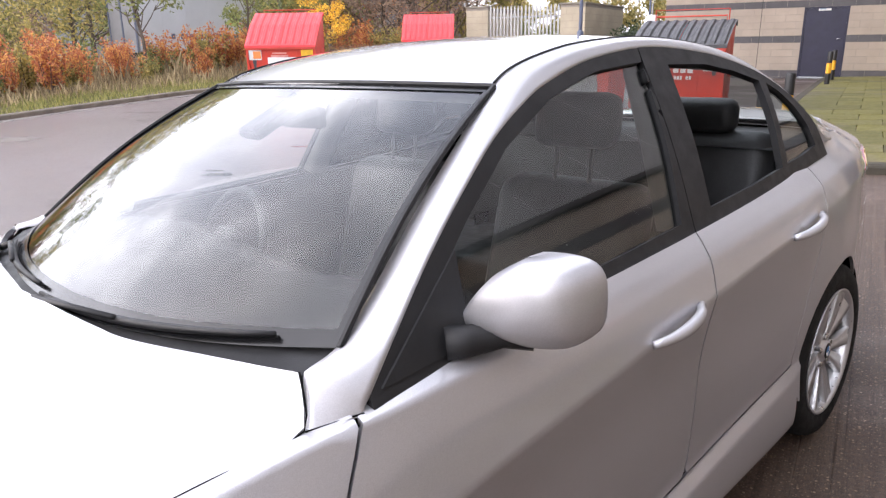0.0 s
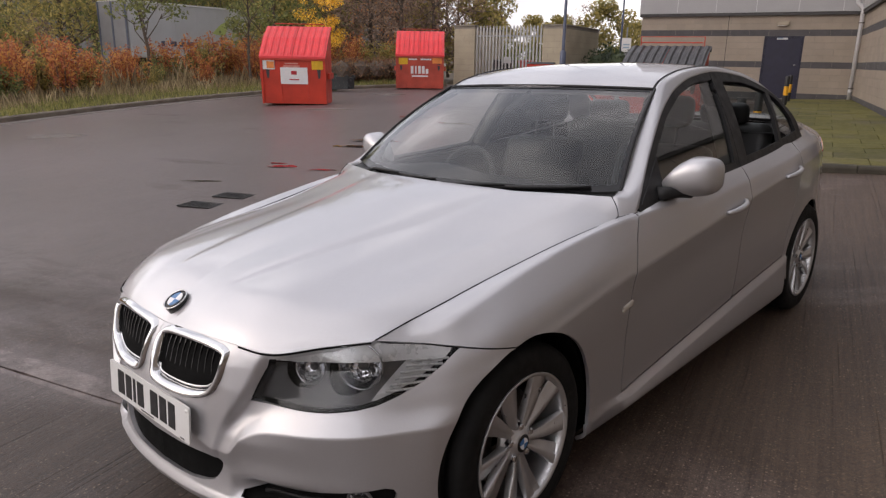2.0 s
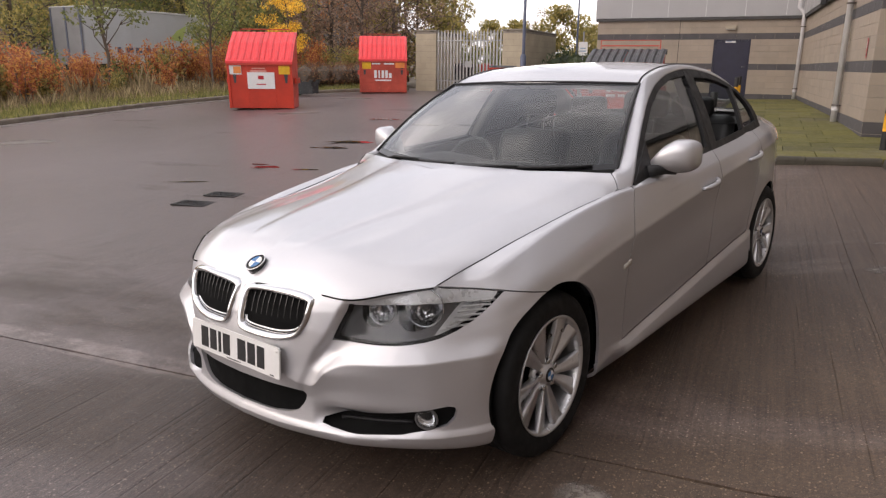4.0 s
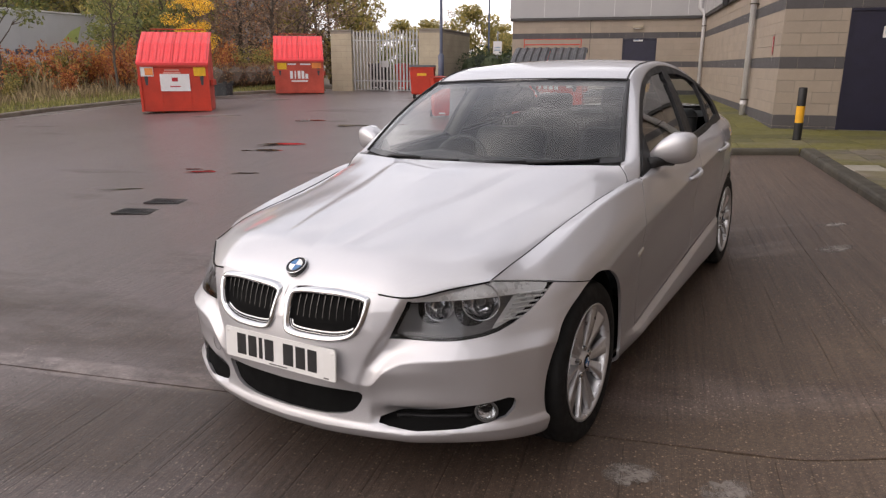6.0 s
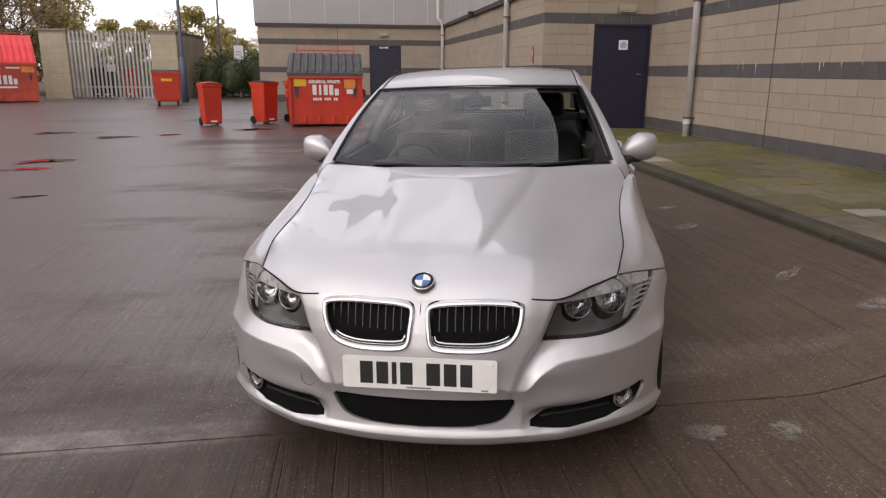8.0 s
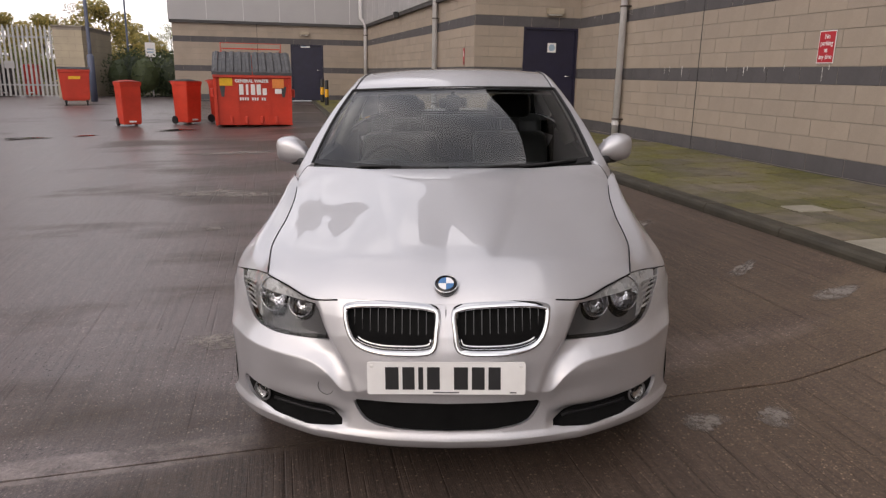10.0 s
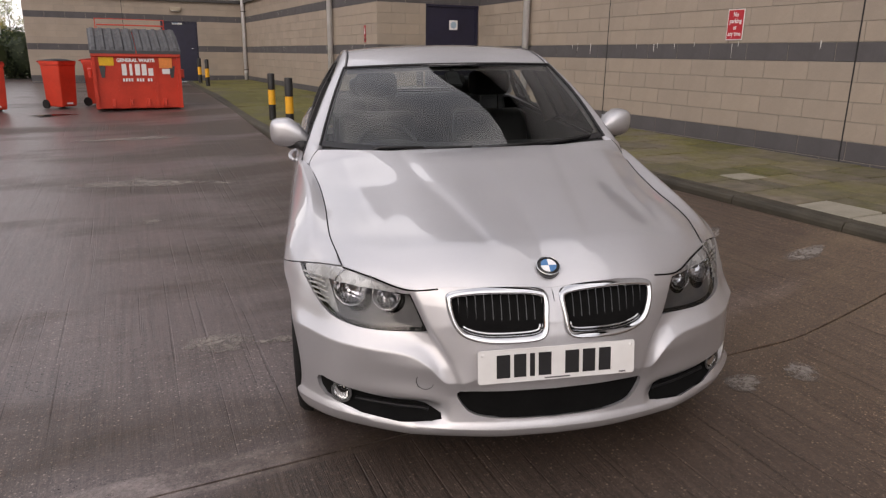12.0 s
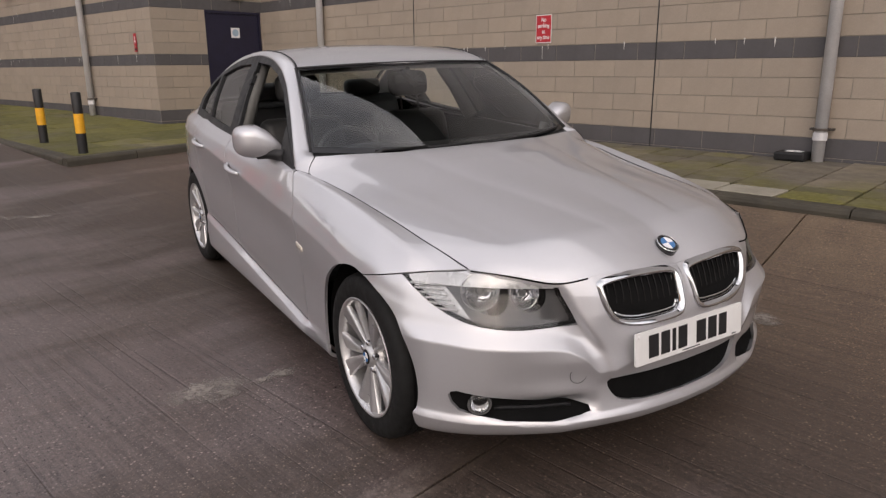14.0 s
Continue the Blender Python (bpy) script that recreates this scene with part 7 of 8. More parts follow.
    tube(bm, [(-w * .8, deep / 2, back - .05), (-w * .8, deep / 2 + .02, back + .12), (w * .8, deep / 2 + .02, back + .12), (w * .8, deep / 2, back - .05)], .014, 6)
    part("lid_stay", bm, paint, b)
    for kind, x, z, ww, hh, mat in marks:
        y = fy(z) - .014
        if kind == "text":
            words(ww, hh, mat, Matrix.Translation((x, y - .004, z)), b, bold=.004)
            continue
        bm = B()
        out = .022 if kind == "over" else .017
        z0, z1 = z - hh / 2, z + hh / 2
        prism(bm, [(x - ww / 2, fy(z0) - out, z0), (x + ww / 2, fy(z0) - out, z0), (x + ww / 2, fy(z1) - out, z1), (x - ww / 2, fy(z1) - out, z1)], (0, .02, 0))
        bmesh.ops.recalc_face_normals(bm, faces=bm.faces)
        part("bar" if kind == "bar" else "sticker", bm, mat, b)
    return b


def face(x, y, turn):
    return pose(x, y, ground(x, y), 0, 0, turn)


skip_bin(face(-14.55, 10.30, 42), 1.74, 1.08, 1.27, 2.05, RED_LID, "large red waste bin with a sloped bright red lid", [
    ("sticker", -.10 + .12, .78, .74, .44, SIGN_WHITE), ("over", .02, .86, .15, .10, SIGN_RED), ("over", .02, .68, .26, .03, SIGN_RED),
    ("bar", -.04, 1.10, .36, .035, PINK_MARK), ("bar", -.04, 1.03, .44, .05, PINK_MARK), ("sticker", -.66, 1.06, .32, .24, SIGN_WHITE), ("over", -.61, 1.06, .20, .18, ORANGE_LABEL), ("sticker", .66, 1.07, .30, .24, YELLOW_LABEL)], RED_BIN, False)
skip_bin(face(-16.62, 17.28, 43), 1.70, 1.05, 1.20, 2.02, RED_LID, "large red waste bin with white lettering bars and ribbed lid", [
    *[("bar", -.28 + .135 * k, .66 + (.03 if k < 4 else -.02), .095 if k != 1 else .05, .27 if k < 4 else .17, SIGN_WHITE) for k in range(5)], ("sticker", -.60, 1.00, .32, .24, YELLOW_LABEL), ("sticker", .62, 1.02, .34, .20, ORANGE_LABEL), ("bar", 0, .47, .58, .05, SIGN_WHITE),
    ("bar", -.25, 1.06, .30, .05, SIGN_WHITE), ("bar", .22, 1.06, .38, .05, SIGN_WHITE), ("bar", 0, .42, 1.62, .045, FADED_RED), ("bar", 0, .86, 1.62, .04, FADED_RED)], FADED_RED)
skip_bin(face(-4.22, 11.35, 17), 1.44, 1.00, 1.03, 1.39, GREY_LID, "red general-waste bin with a dark grey ribbed lid", [
    ("text", -.02, .88, "GENERAL WASTE", .080, SIGN_WHITE), *[("bar", -.22 + .11 * k, .70 + (.02 if k < 4 else -.02), .080 if k != 1 else .045, .20 if k < 4 else .13, SIGN_WHITE) for k in range(5)],
    *[("bar", -.24 + .046 * k, .54, .030, .055, SIGN_WHITE) for k in range(11) if k not in (4, 8)],
    ("sticker", -.50, .88, .24, .18, YELLOW_LABEL), ("sticker", .48, .84, .22, .18, ORANGE_LABEL), ("bar", .48, .69, .13, .09, SIGN_WHITE)], RED_BIN)
# its tall lid stay
t = thing("lid_frame", "thin red steel tube frame standing behind the bin", "frame", face(-4.22, 11.35, 17))
bm = B()
tube(bm, [(-.60, .58, 0), (-.60, .58, 1.62), (.60, .58, 1.62), (.60, .58, 0)], .012, 6)
part("tube", bm, RED_BIN, t)


def wheelie(at, label, body, lid, tall=1.08, wide=.50):
    """A two-wheeled bin; front faces -y."""
    b = thing("wheelie_bin", label, "bin", at, group="wheeled bins")
    bm = B()
    rings = []
    for z, w, d0, d1 in ((.05, .46, -.22, .20), (.10, .48, -.24, .22), (tall - .12, .53, -.29, .25), (tall - .11, .57, -.31, .27), (tall - .03, .57, -.31, .27)):
        w *= wide / .58
        rings.append([bm.verts.new(p) for p in ((-w / 2, d0, z), (w / 2, d0, z), (w / 2, d1, z), (-w / 2, d1, z))])
    for p, q in zip(rings, rings[1:]):
        for k in range(4):
            bm.faces.new((p[k], p[(k + 1) % 4], q[(k + 1) % 4], q[k]))
    bm.faces.new(rings[0][::-1])
    bm.faces.new(rings[-1])
    bmesh.ops.recalc_face_normals(bm, faces=bm.faces)
    bmesh.ops.bevel(bm, geom=bm.edges[:], offset=.012, segments=2, affect="EDGES")
    part("body", bm, body, b)
    bm = B()
    rows = []
    for t in range(7):
        y = -.34 + .66 * t / 6
        rows.append([(wide * .51 * x, y, tall - .028 + .045 * (1 - x * x) * math.sin(math.pi * (t + .6) / 7.2)) for x in (-1, -.9, -.5, 0, .5, .9, 1)])
    sheet(bm, rows)
    bmesh.ops.solidify(bm, geom=bm.faces[:], thickness=.02)
    bmesh.ops.recalc_face_normals(bm, faces=bm.faces)
    part("lid", bm, lid, b, smooth=False)
    bm = B()
    tube(bm, [(-wide * .45, .33, tall - .05), (wide * .45, .33, tall - .05)], .014, 8)
    part("handle", bm, body, b)
    for s in (-1, 1):
        bm = B()
        tube(bm, [(s * wide * .36, .22, .10), (s * wide * .46, .22, .10)], .10, 18)
        part("wheel", bm, BLACK_PLASTIC, b)
    bm = B()
    tube(bm, [(-wide * .4, .22, .10), (wide * .4, .22, .10)], .012, 6)
    part("axle", bm, DARK_METAL, b)
    bm = B()
    box(bm, (-.08, -.255, .10), (.08, -.240, .14))
    part("bar", bm, SIGN_WHITE, b)
    return b


wheelie(face(-6.60, 10.95, 42) @ Matrix.Scale(.82, 4), "red two-wheeled bin with closed lid on the wet yard", RED_BIN, RED_BIN)
wheelie(face(-5.62, 11.45, 62) @ Matrix.Scale(.82, 4), "red two-wheeled bin with a darker lid", RED_BIN, GREY_LID)
wheelie(face(-5.05, 11.95, 75) @ Matrix.Scale(.82, 4), "red two-wheeled bin beside the large waste bin", RED_BIN, RED_BIN)
wheelie(pose(-17.15, 14.45, ground(-17.15, 14.45) + .30, 90, 0, -81) @ Matrix.Scale(.86, 4), "dark grey wheeled bin with green lid lying tipped over", SLATE_BIN, GREEN_BIN)


def four_wheel(at):
    b = thing("four_wheel_bin", "red four-wheeled bin with dark lid in front of the gate", "bin", at)
    bm = B()
    rings = []
    for z, w, d in ((.15, .76, .66), (.21, .82, .72), (1.08, .92, .86), (1.10, .97, .92), (1.18, .97, .92)):
        rings.append([bm.verts.new(p) for p in ((-w / 2, -d / 2, z), (w / 2, -d / 2, z), (w / 2, d / 2, z), (-w / 2, d / 2, z))])
    for p, q in zip(rings, rings[1:]):
        for k in range(4):
            bm.faces.new((p[k], p[(k + 1) % 4], q[(k + 1) % 4], q[k]))
    bm.faces.new(rings[0][::-1])
    bm.faces.new(rings[-1])
    bmesh.ops.recalc_face_normals(bm, faces=bm.faces)
    bmesh.ops.bevel(bm, geom=bm.edges[:], offset=.02, segments=2, affect="EDGES")
    part("body", bm, RED_BIN, b)
    bm = B()
    sheet(bm, [[(.99 * x / 2, -.47 + .94 * t / 6, 1.185 + .07 * math.sin(math.pi * t / 6)) for x in (-1, -.5, 0, .5, 1)] for t in range(7)])
    bmesh.ops.solidify(bm, geom=bm.faces[:], thickness=.02)
    part("lid", bm, GREY_LID, b)
    for x in (-.32, .32):
        for y in (-.28, .28):
            bm = B()
            tube(bm, [(x - .025, y, .10), (x + .025, y, .10)], .10, 16)
            w = part("castor", bm, BLACK_PLASTIC, b)
            bm = B()
            box(bm, (x - .04, y - .05, .11), (x + .04, y + .05, .24))
            part("fork", bm, DARK_METAL, w)
    bm = B()
    box(bm, (-.18, -.425, .86), (.18, -.40, .95), .004)
    part("bar", bm, YELLOW_LABEL, b)
    return b


four_wheel(face(-10.75, 16.6, 28) @ Matrix.Scale(.82, 4))

# ---- gated block enclosure ----
GATE_GREY = weathered("galvanised_steel", (.36, .36, .355), .5, 3, .15, 70, .05, .4)
BUFF = weathered("enclosure_block", (.40, .345, .255), .9, 1.4, .16, 60, .5)
COPING = weathered("coping_stone", (.24, .215, .17), .9, 3, .2, 60, .4)
pen = thing("bin_enclosure", "buff block enclosure with flat copings beside the palisade gate", "enclosure", SITE, kind="structure")
GZ, TOP = .40, 2.74


def pen_wall(u0, u1, v0, v1):
    """Blocks in courses on two faces of a short wall, with a coping."""
    bm = B()
    box(bm, (u0 + .006, v0 + .006, GZ - .1), (u1 - .006, v1 - .006, TOP))
    part("mortar", bm, MORTAR, pen)
    bm = B()
    n = int((TOP - GZ) / .225)
    for k in range(n):
        z = GZ + .225 * k
        along_u = (u1 - u0) > (v1 - v0)
        L = (u1 - u0) if along_u else (v1 - v0)
        s = -.225 if k % 2 else 0.0
        while s < L - .01:
            a, b = max(0, s), min(L, s + .45)
            if b - a > .03:
                if along_u:
                    box(bm, (u0 + a + .004, v0 - .002, z + .004), (u0 + b - .004, v1 + .002, z + .221))
                else:
                    box(bm, (u0 - .002, v0 + a + .004, z + .004), (u1 + .002, v0 + b - .004, z + .221))
            s += .45
    tagged(part("blockwork", bm, BUFF, pen), kind="stuff")
    bm = B()
    box(bm, (u0 - .03, v0 - .03, TOP), (u1 + .03, v1 + .03, TOP + .06), .01)
    part("coping", bm, COPING, pen)


pen_wall(-14.5, -13.6, 13.4, 13.65)
pen_wall(-10.8, -9.9, 13.4, 13.65)
pen_wall(-10.12, -9.9, 13.66, 17.6)
pen_wall(-14.5, -14.28, 13.66, 17.6)
gate = thing("palisade_gate", "closed grey galvanised palisade double gate", "gate", SITE)
for leaf, (a, b) in enumerate(((-13.58, -12.21), (-12.19, -10.82))):
    for z in (GZ + .45, TOP - .35):
        bm = B()
        box(bm, (a, 13.46, z - .025), (b, 13.50, z + .025))
        part("rail", bm, GATE_GREY, gate)
    n = 10
    for k in range(n):
        x = a + (b - a) * (k + .5) / n
        bm = B()
        prism(bm, [(x - .034, 13.44, GZ + .08), (x + .034, 13.44, GZ + .08), (x + .034, 13.44, TOP - .06), (x + .014, 13.44, TOP + .03), (x - .014, 13.44, TOP + .03), (x - .034, 13.44, TOP - .06)], (0, .014, 0))
        bmesh.ops.recalc_face_normals(bm, faces=bm.faces)
        part("pale", bm, GATE_GREY, gate)
bm = B()
box(bm, (-12.36, 13.425, GZ + .98), (-12.05, 13.44, GZ + 1.22))
part("lock_plate", bm, GATE_GREY, gate)
# dim stored things behind the gate
for u, v, w, h, mat, lab in ((-12.75, 14.6, .5, 1.35, BLACK_PLASTIC, "dark bin standing behind the gate"), (-12.0, 14.9, .45, 1.5, RED_BIN, "red bin standing behind the gate"), (-13.2, 15.0, .5, 1.2, BLACK_PLASTIC, "dark bin standing behind the gate")):
    q = SITE @ Vector((u, v, 0))
    wheelie(pose(q.x, q.y, ground(q.x, q.y), 0, 0, 14), lab, mat, mat)

# ---- lamp posts ----
POST_BLUE = weathered("post_blue_grey", (.085, .10, .15), .5, 5, .2, 60, .05)
for x, y, r, sleeve in ((-11.3, 18.6, .055, True), (-15.5, 30.0, .05, False)):
    p = thing("lamp_post", "tall slim blue-grey steel lamp post", "lamp post", pose(x, y, ground(x, y)), group="lamp posts")
    bm = B()
    tube(bm, [(0, 0, 0), (0, 0, 1.4), (0, 0, 8.0)], [r, r, r * .7], 12)
    part("pole", bm, POST_BLUE, p, smooth=True)
    if sleeve:
        bm = B()
        tube(bm, [(0, 0, 0), (0, 0, 1.35), (0, 0, 1.40)], [.10, .10, .06], 14)
        part("base_sleeve", bm, POST_BLUE, p, smooth=True)
    bm = B()
    tube(bm, [(0, 0, 8.0), (.3, -.2, 8.2), (.9, -.5, 8.25)], [.035, .05, .09], 8)
    part("lamp_head", bm, POST_BLUE, p, smooth=True)

# ---- yard details: gratings, stains, worn patches ----
IRON = weathered("cast_iron", (.022, .021, .021), .5, 12, .3, 90, .2, .5)
for x, y in ((-4.72, 1.93), (-4.84, 2.40)):
    p = thing("drain_grating", "dark cast-iron drain grating set in the yard", "drain", pose(x, y, ground(x, y) + .004, 0, 0, 24) @ Matrix.Scale(.76, 4), group="drain gratings")
    bm = B()
    box(bm, (-.26, -.17, -.01), (.26, -.14, .008))
    box(bm, (-.26, .14, -.01), (.26, .17, .008))
    box(bm, (-.26, -.139, -.01), (-.23, .139, .008))
    box(bm, (.23, -.139, -.01), (.26, .139, .008))
    part("frame", bm, IRON, p)
    bm = B()
    box(bm, (-.229, -.139, -.01), (.229, .139, -.002))
    part("sump", bm, VOID, p)
    for k in range(9):
        bm = B()
        xx = -.205 + .051 * k
        box(bm, (xx - .012, -.138, -.001), (xx + .012, .138, .007))
        part("bar", bm, IRON, p)

WORN = faded(weathered("worn_concrete", (.21, .185, .165), .75, 6, .25, 60, .4), 0.95, 20.0)
WATER = shade("standing_water", (.018, .016, .015), .02, IOR=1.33)
ripple = noisy(WATER, 3.0, 2, 0.4, "World")
into(WATER, "Roughness", ramp(WATER, ripple, (.35, grey(.012)), (.65, grey(.04))))


def blot(name, label, x, y, rx, ry, turn, mat, lift, seed, kind="structure"):
    r = random.Random(seed)
    bm = B()
    n = 40
    ph = [r.uniform(0, 6.28) for _ in range(5)]
    c, s = math.cos(radians(turn)), math.sin(radians(turn))
    centre = bm.verts.new((x, y, ground(x, y) + lift))
    ringv = []
    for k in range(n):
        t = 2 * math.pi * k / n
        f = 1 + .22 * math.sin(2 * t + ph[0]) + .16 * math.sin(3 * t + ph[1]) + .12 * math.sin(7 * t + ph[2]) + .10 * math.sin(13 * t + ph[3])
        a, b = rx * f * math.cos(t), ry * f * math.sin(t)
        px, py = x + a * c - b * s, y + a * s + b * c
        ringv.append(bm.verts.new((px, py, ground(px, py) + lift)))
    for k in range(n):
        bm.faces.new((centre, ringv[k], ringv[(k + 1) % n]))
    tagged(part(name, bm, mat), label, "stain", kind=kind)


def puddle(x, y, rx, ry, turn, seed):
    """Standing water: a level sheet that runs out against the sloping concrete."""
    r = random.Random(seed)
    ph = [r.uniform(0, 6.28) for _ in range(3)]
    c, q = math.cos(radians(turn)), math.sin(radians(turn))
    bm = B()
    ringv = []
    for k in range(44):
        t = 2 * math.pi * k / 44
        f = 1 + .18 * math.sin(2 * t + ph[0]) + .16 * math.sin(5 * t + ph[1]) + .10 * math.sin(9 * t + ph[2])
        a, b = rx * f * math.cos(t), ry * f * math.sin(t)
        ringv.append(bm.verts.new((x + a * c - b * q, y + a * q + b * c, ground(x, y) + .004)))
    bm.faces.new(ringv)
    tagged(part("puddle", bm, WATER), "shallow puddle of still water on the concrete", "puddle", kind="structure")


for k, (x, y, rx, ry) in enumerate(((-6.70, 6.46, .52, .17), (-6.56, 5.74, .30, .12), (-5.98, 3.92, .26, .09), (-6.30, 3.98, .12, .05), (-5.30, 4.05, .22, .05), (-7.35, 9.05, .45, .16), (-6.6, 9.4, .24, .10), (-5.85, 2.70, .34, .03), (-6.95, 5.55, .10, .05), (-5.3, 10.4, .5, .14), (-9.0, 9.6, .5, .16))):
    puddle(x, y, rx, ry, 38, 60 + k)
for k, (x, y, rx, ry, tr) in enumerate(((-1.30, .68, .13, .075, -20), (-1.0, .66, .08, .03, 15), (1.07, -.17, .07, .05, 0), (1.40, -.13, .07, .05, 20), (1.55, 2.95, .10, .05, 0), (1.5, 3.6, .07, .04, 0), (-2.2, 3.2, .10, .03, 40), (-1.8, 4.6, .10, .025, 10), (-2.7, 4.8, .09, .03, 60), (1.9, 1.6, .12, .03, 50), (2.2, 1.0, .10, .05, 30), (-12.6, 3.25, .42, .26, 20), (-12.4, 9.6, .5, .14, 30), (-15.0, 14.2, .5, .2, 30), (-2.6, 4.6, .5, .10, 15), (-3.4, 7.5, .6, .08, 15))):
    blot("worn_patch", "pale worn patch in the concrete", x, y, rx * 1.5, ry * 1.6, tr, WORN, .004, 20 + k)

for k, (x, y, tr) in enumerate(((-15.0, .4, 113), (-15.9, 2.6, 113), (-16.7, 4.4, 114), (-17.5, 6.4, 110), (-18.1, 8.2, 109), (-18.5, 10.2, 100), (-18.6, 12.4, 90), (-17.9, 15.6, 74))):
    blot("kerb_silt", "pale dried silt in the gutter beside the verge", x + .05, y, 1.5, .26, tr, WORN, .006, 80 + k)

# notice on a post beyond the hedge
x, y = -11.25, 22.71
t = thing("notice_sign", "small white notice board on a grey post beyond the hedge", "sign", pose(x, y, ground(x, y), 0, 0, 24))
bm = B()
tube(bm, [(0, .03, -.05), (0, .03, 2.3)], .03, 10)
part("post", bm, GATE_GREY, t)
bm = B()
box(bm, (-.17, -.012, 1.42), (.17, 0, 1.92), .004)
part("board", bm, SIGN_WHITE, t)
for z in (1.56, 1.66):
    bm = B()
    box(bm, (-.11, -.0145, z), (.11, -.0122, z + .05))
    part("bar", bm, SIGN_BLUE, t)


# ---- verge, shrubs and trees ----
def leafy(name, a, b, c, rough=.7):
    """Leaves in three tones, by the leaf; light passes a little."""
    m = shade(name, b, rough)
    fr = node(m, "ShaderNodeNewGeometry").outputs["Random Per Island"]
    tint = ramp(m, fr, (0.0, a), (.5, b), (1.0, c))
    into(m, "Base Color", tint)
    lit = node(m, "ShaderNodeBsdfTranslucent")
    wire(m, tint, lit.inputs["Color"])
    both = node(m, "ShaderNodeAddShader")
    wire(m, m.node_tree.nodes["Principled BSDF"].outputs[0], both.inputs[0])
    wire(m, lit.outputs[0], both.inputs[1])
    wire(m, both.outputs[0], m.node_tree.nodes["Material Output"].inputs["Surface"])
    return m


BARK = weathered("bark", (.11, .085, .065), .9, 5, .3, 40, .6)
LEAF_GREEN = leafy("dark_green_leaves", (.045, .058, .018), (.095, .105, .032), (.17, .17, .05))
LEAF_OLIVE = leafy("olive_autumn_leaves", (.085, .080, .025), (.175, .148, .045), (.30, .235, .075))
LEAF_GOLD = leafy("golden_leaves", (.30, .17, .02), (.48, .30, .03), (.60, .42, .06))
LEAF_RUST = leafy("rust_brown_leaves", (.14, .040, .022), (.27, .095, .038), (.38, .22, .055))
LEAF_BROWN = leafy("bare_brown_twigs", (.085, .056, .043), (.145, .098, .068), (.22, .15, .10))
LEAF_RUSSET = leafy("russet_hedge_leaves", (.075, .036, .024), (.14, .068, .038), (.20, .135, .055))
LEAF_HEDGE = leafy("hedge_leaves", (.010, .018, .007), (.022, .034, .012), (.05, .065, .022))
STRAW = leafy("dry_grass", (.085, .065, .036), (.165, .125, .068), (.31, .25, .145))
GRASS = leafy("green_grass", (.06, .065, .016), (.13, .13, .035), (.22, .20, .07))


def leaf_cloud(r, blobs, count, size, flat=.0):
    """Leaves as single small quads scattered in and on a set of blobs (centre, radii)."""
    vs, fs = [], []
    total = sum(a * b * c for _, (a, b, c) in blobs)
    for (cx, cy, cz), (rx, ry, rz) in blobs:
        for _ in range(max(4, int(count * rx * ry * rz / total))):
            while True:
                x, y, z = r.uniform(-1, 1), r.uniform(-1, 1), r.uniform(-1, 1)
                d = x * x + y * y + z * z
                if .18 < d < 1:
                    break
            p = Vector((cx + x * rx, cy + y * ry, cz + z * rz))
            a = Vector((r.gauss(0, 1), r.gauss(0, 1), r.gauss(0, 1) * (1 - flat))).normalized()
            b = a.cross(Vector((r.gauss(0, 1), r.gauss(0, 1), r.gauss(0, 1)))).normalized()
            s = size * r.uniform(.6, 1.4)
            i = len(vs)
            vs.extend([p - a * s, p + b * s * .45, p + a * s, p - b * s * .45])
            fs.append((i, i + 1, i + 2, i + 3))
    return vs, fs


def crown_mesh(name, vs, fs, mat):
    me = bpy.data.meshes.new(name)
    me.from_pydata([tuple(v) for v in vs], [], fs)
    me.materials.append(mat)
    return me


def tree(seed, tall, spread_r, leaf, size, count, label, low=.25, trunk=True, airy=1.0):
    r = random.Random(seed)
    t = thing("tree", label, "tree")
    bm = B()
    tube(bm, [(0, 0, -.1), (r.uniform(-.1, .1), r.uniform(-.1, .1), tall * .3), (r.uniform(-.25, .25), r.uniform(-.25, .25), tall * .65), (0, 0, tall * .95)], [tall * .013, tall * .011, tall * .007, tall * .002], 8)
    blobs = []
    n = 16
    for k in range(n):
        h = low + (1 - low) * (k + .5) / n
        a = k * 2.4 + r.uniform(-.4, .4)
        reach = spread_r * (math.sin(math.pi * min(1, (h - low) / (1 - low) * .85 + .12)) ** .8) * r.uniform(.55, 1.0)
        tip = Vector((math.cos(a) * reach, math.sin(a) * reach, tall * (h + .06)))
        root = Vector((0, 0, tall * max(.12, h - .12)))
        m = root.lerp(tip, .55) + Vector((r.uniform(-.2, .2), r.uniform(-.2, .2), r.uniform(0, .2)))
        tube(bm, [root, m, tip], [tall * .005, tall * .003, tall * .0015], 5, False)
        for _ in range(3):
            e = tip + Vector((r.uniform(-1, 1), r.uniform(-1, 1), r.uniform(-.6, .8))) * spread_r * .35
            tube(bm, [m.lerp(tip, .5), e], [tall * .003, tall * .001], 4, False)
            q = spread_r * r.uniform(.20, .36) * airy
            blobs.append((e, (q, q, q * .8)))
    part("trunk", bm, BARK, t)
    vs, fs = leaf_cloud(r, blobs, count, size)
    o = new("crown", crown_mesh("crown", vs, fs, leaf))
    o.parent = t
    return t


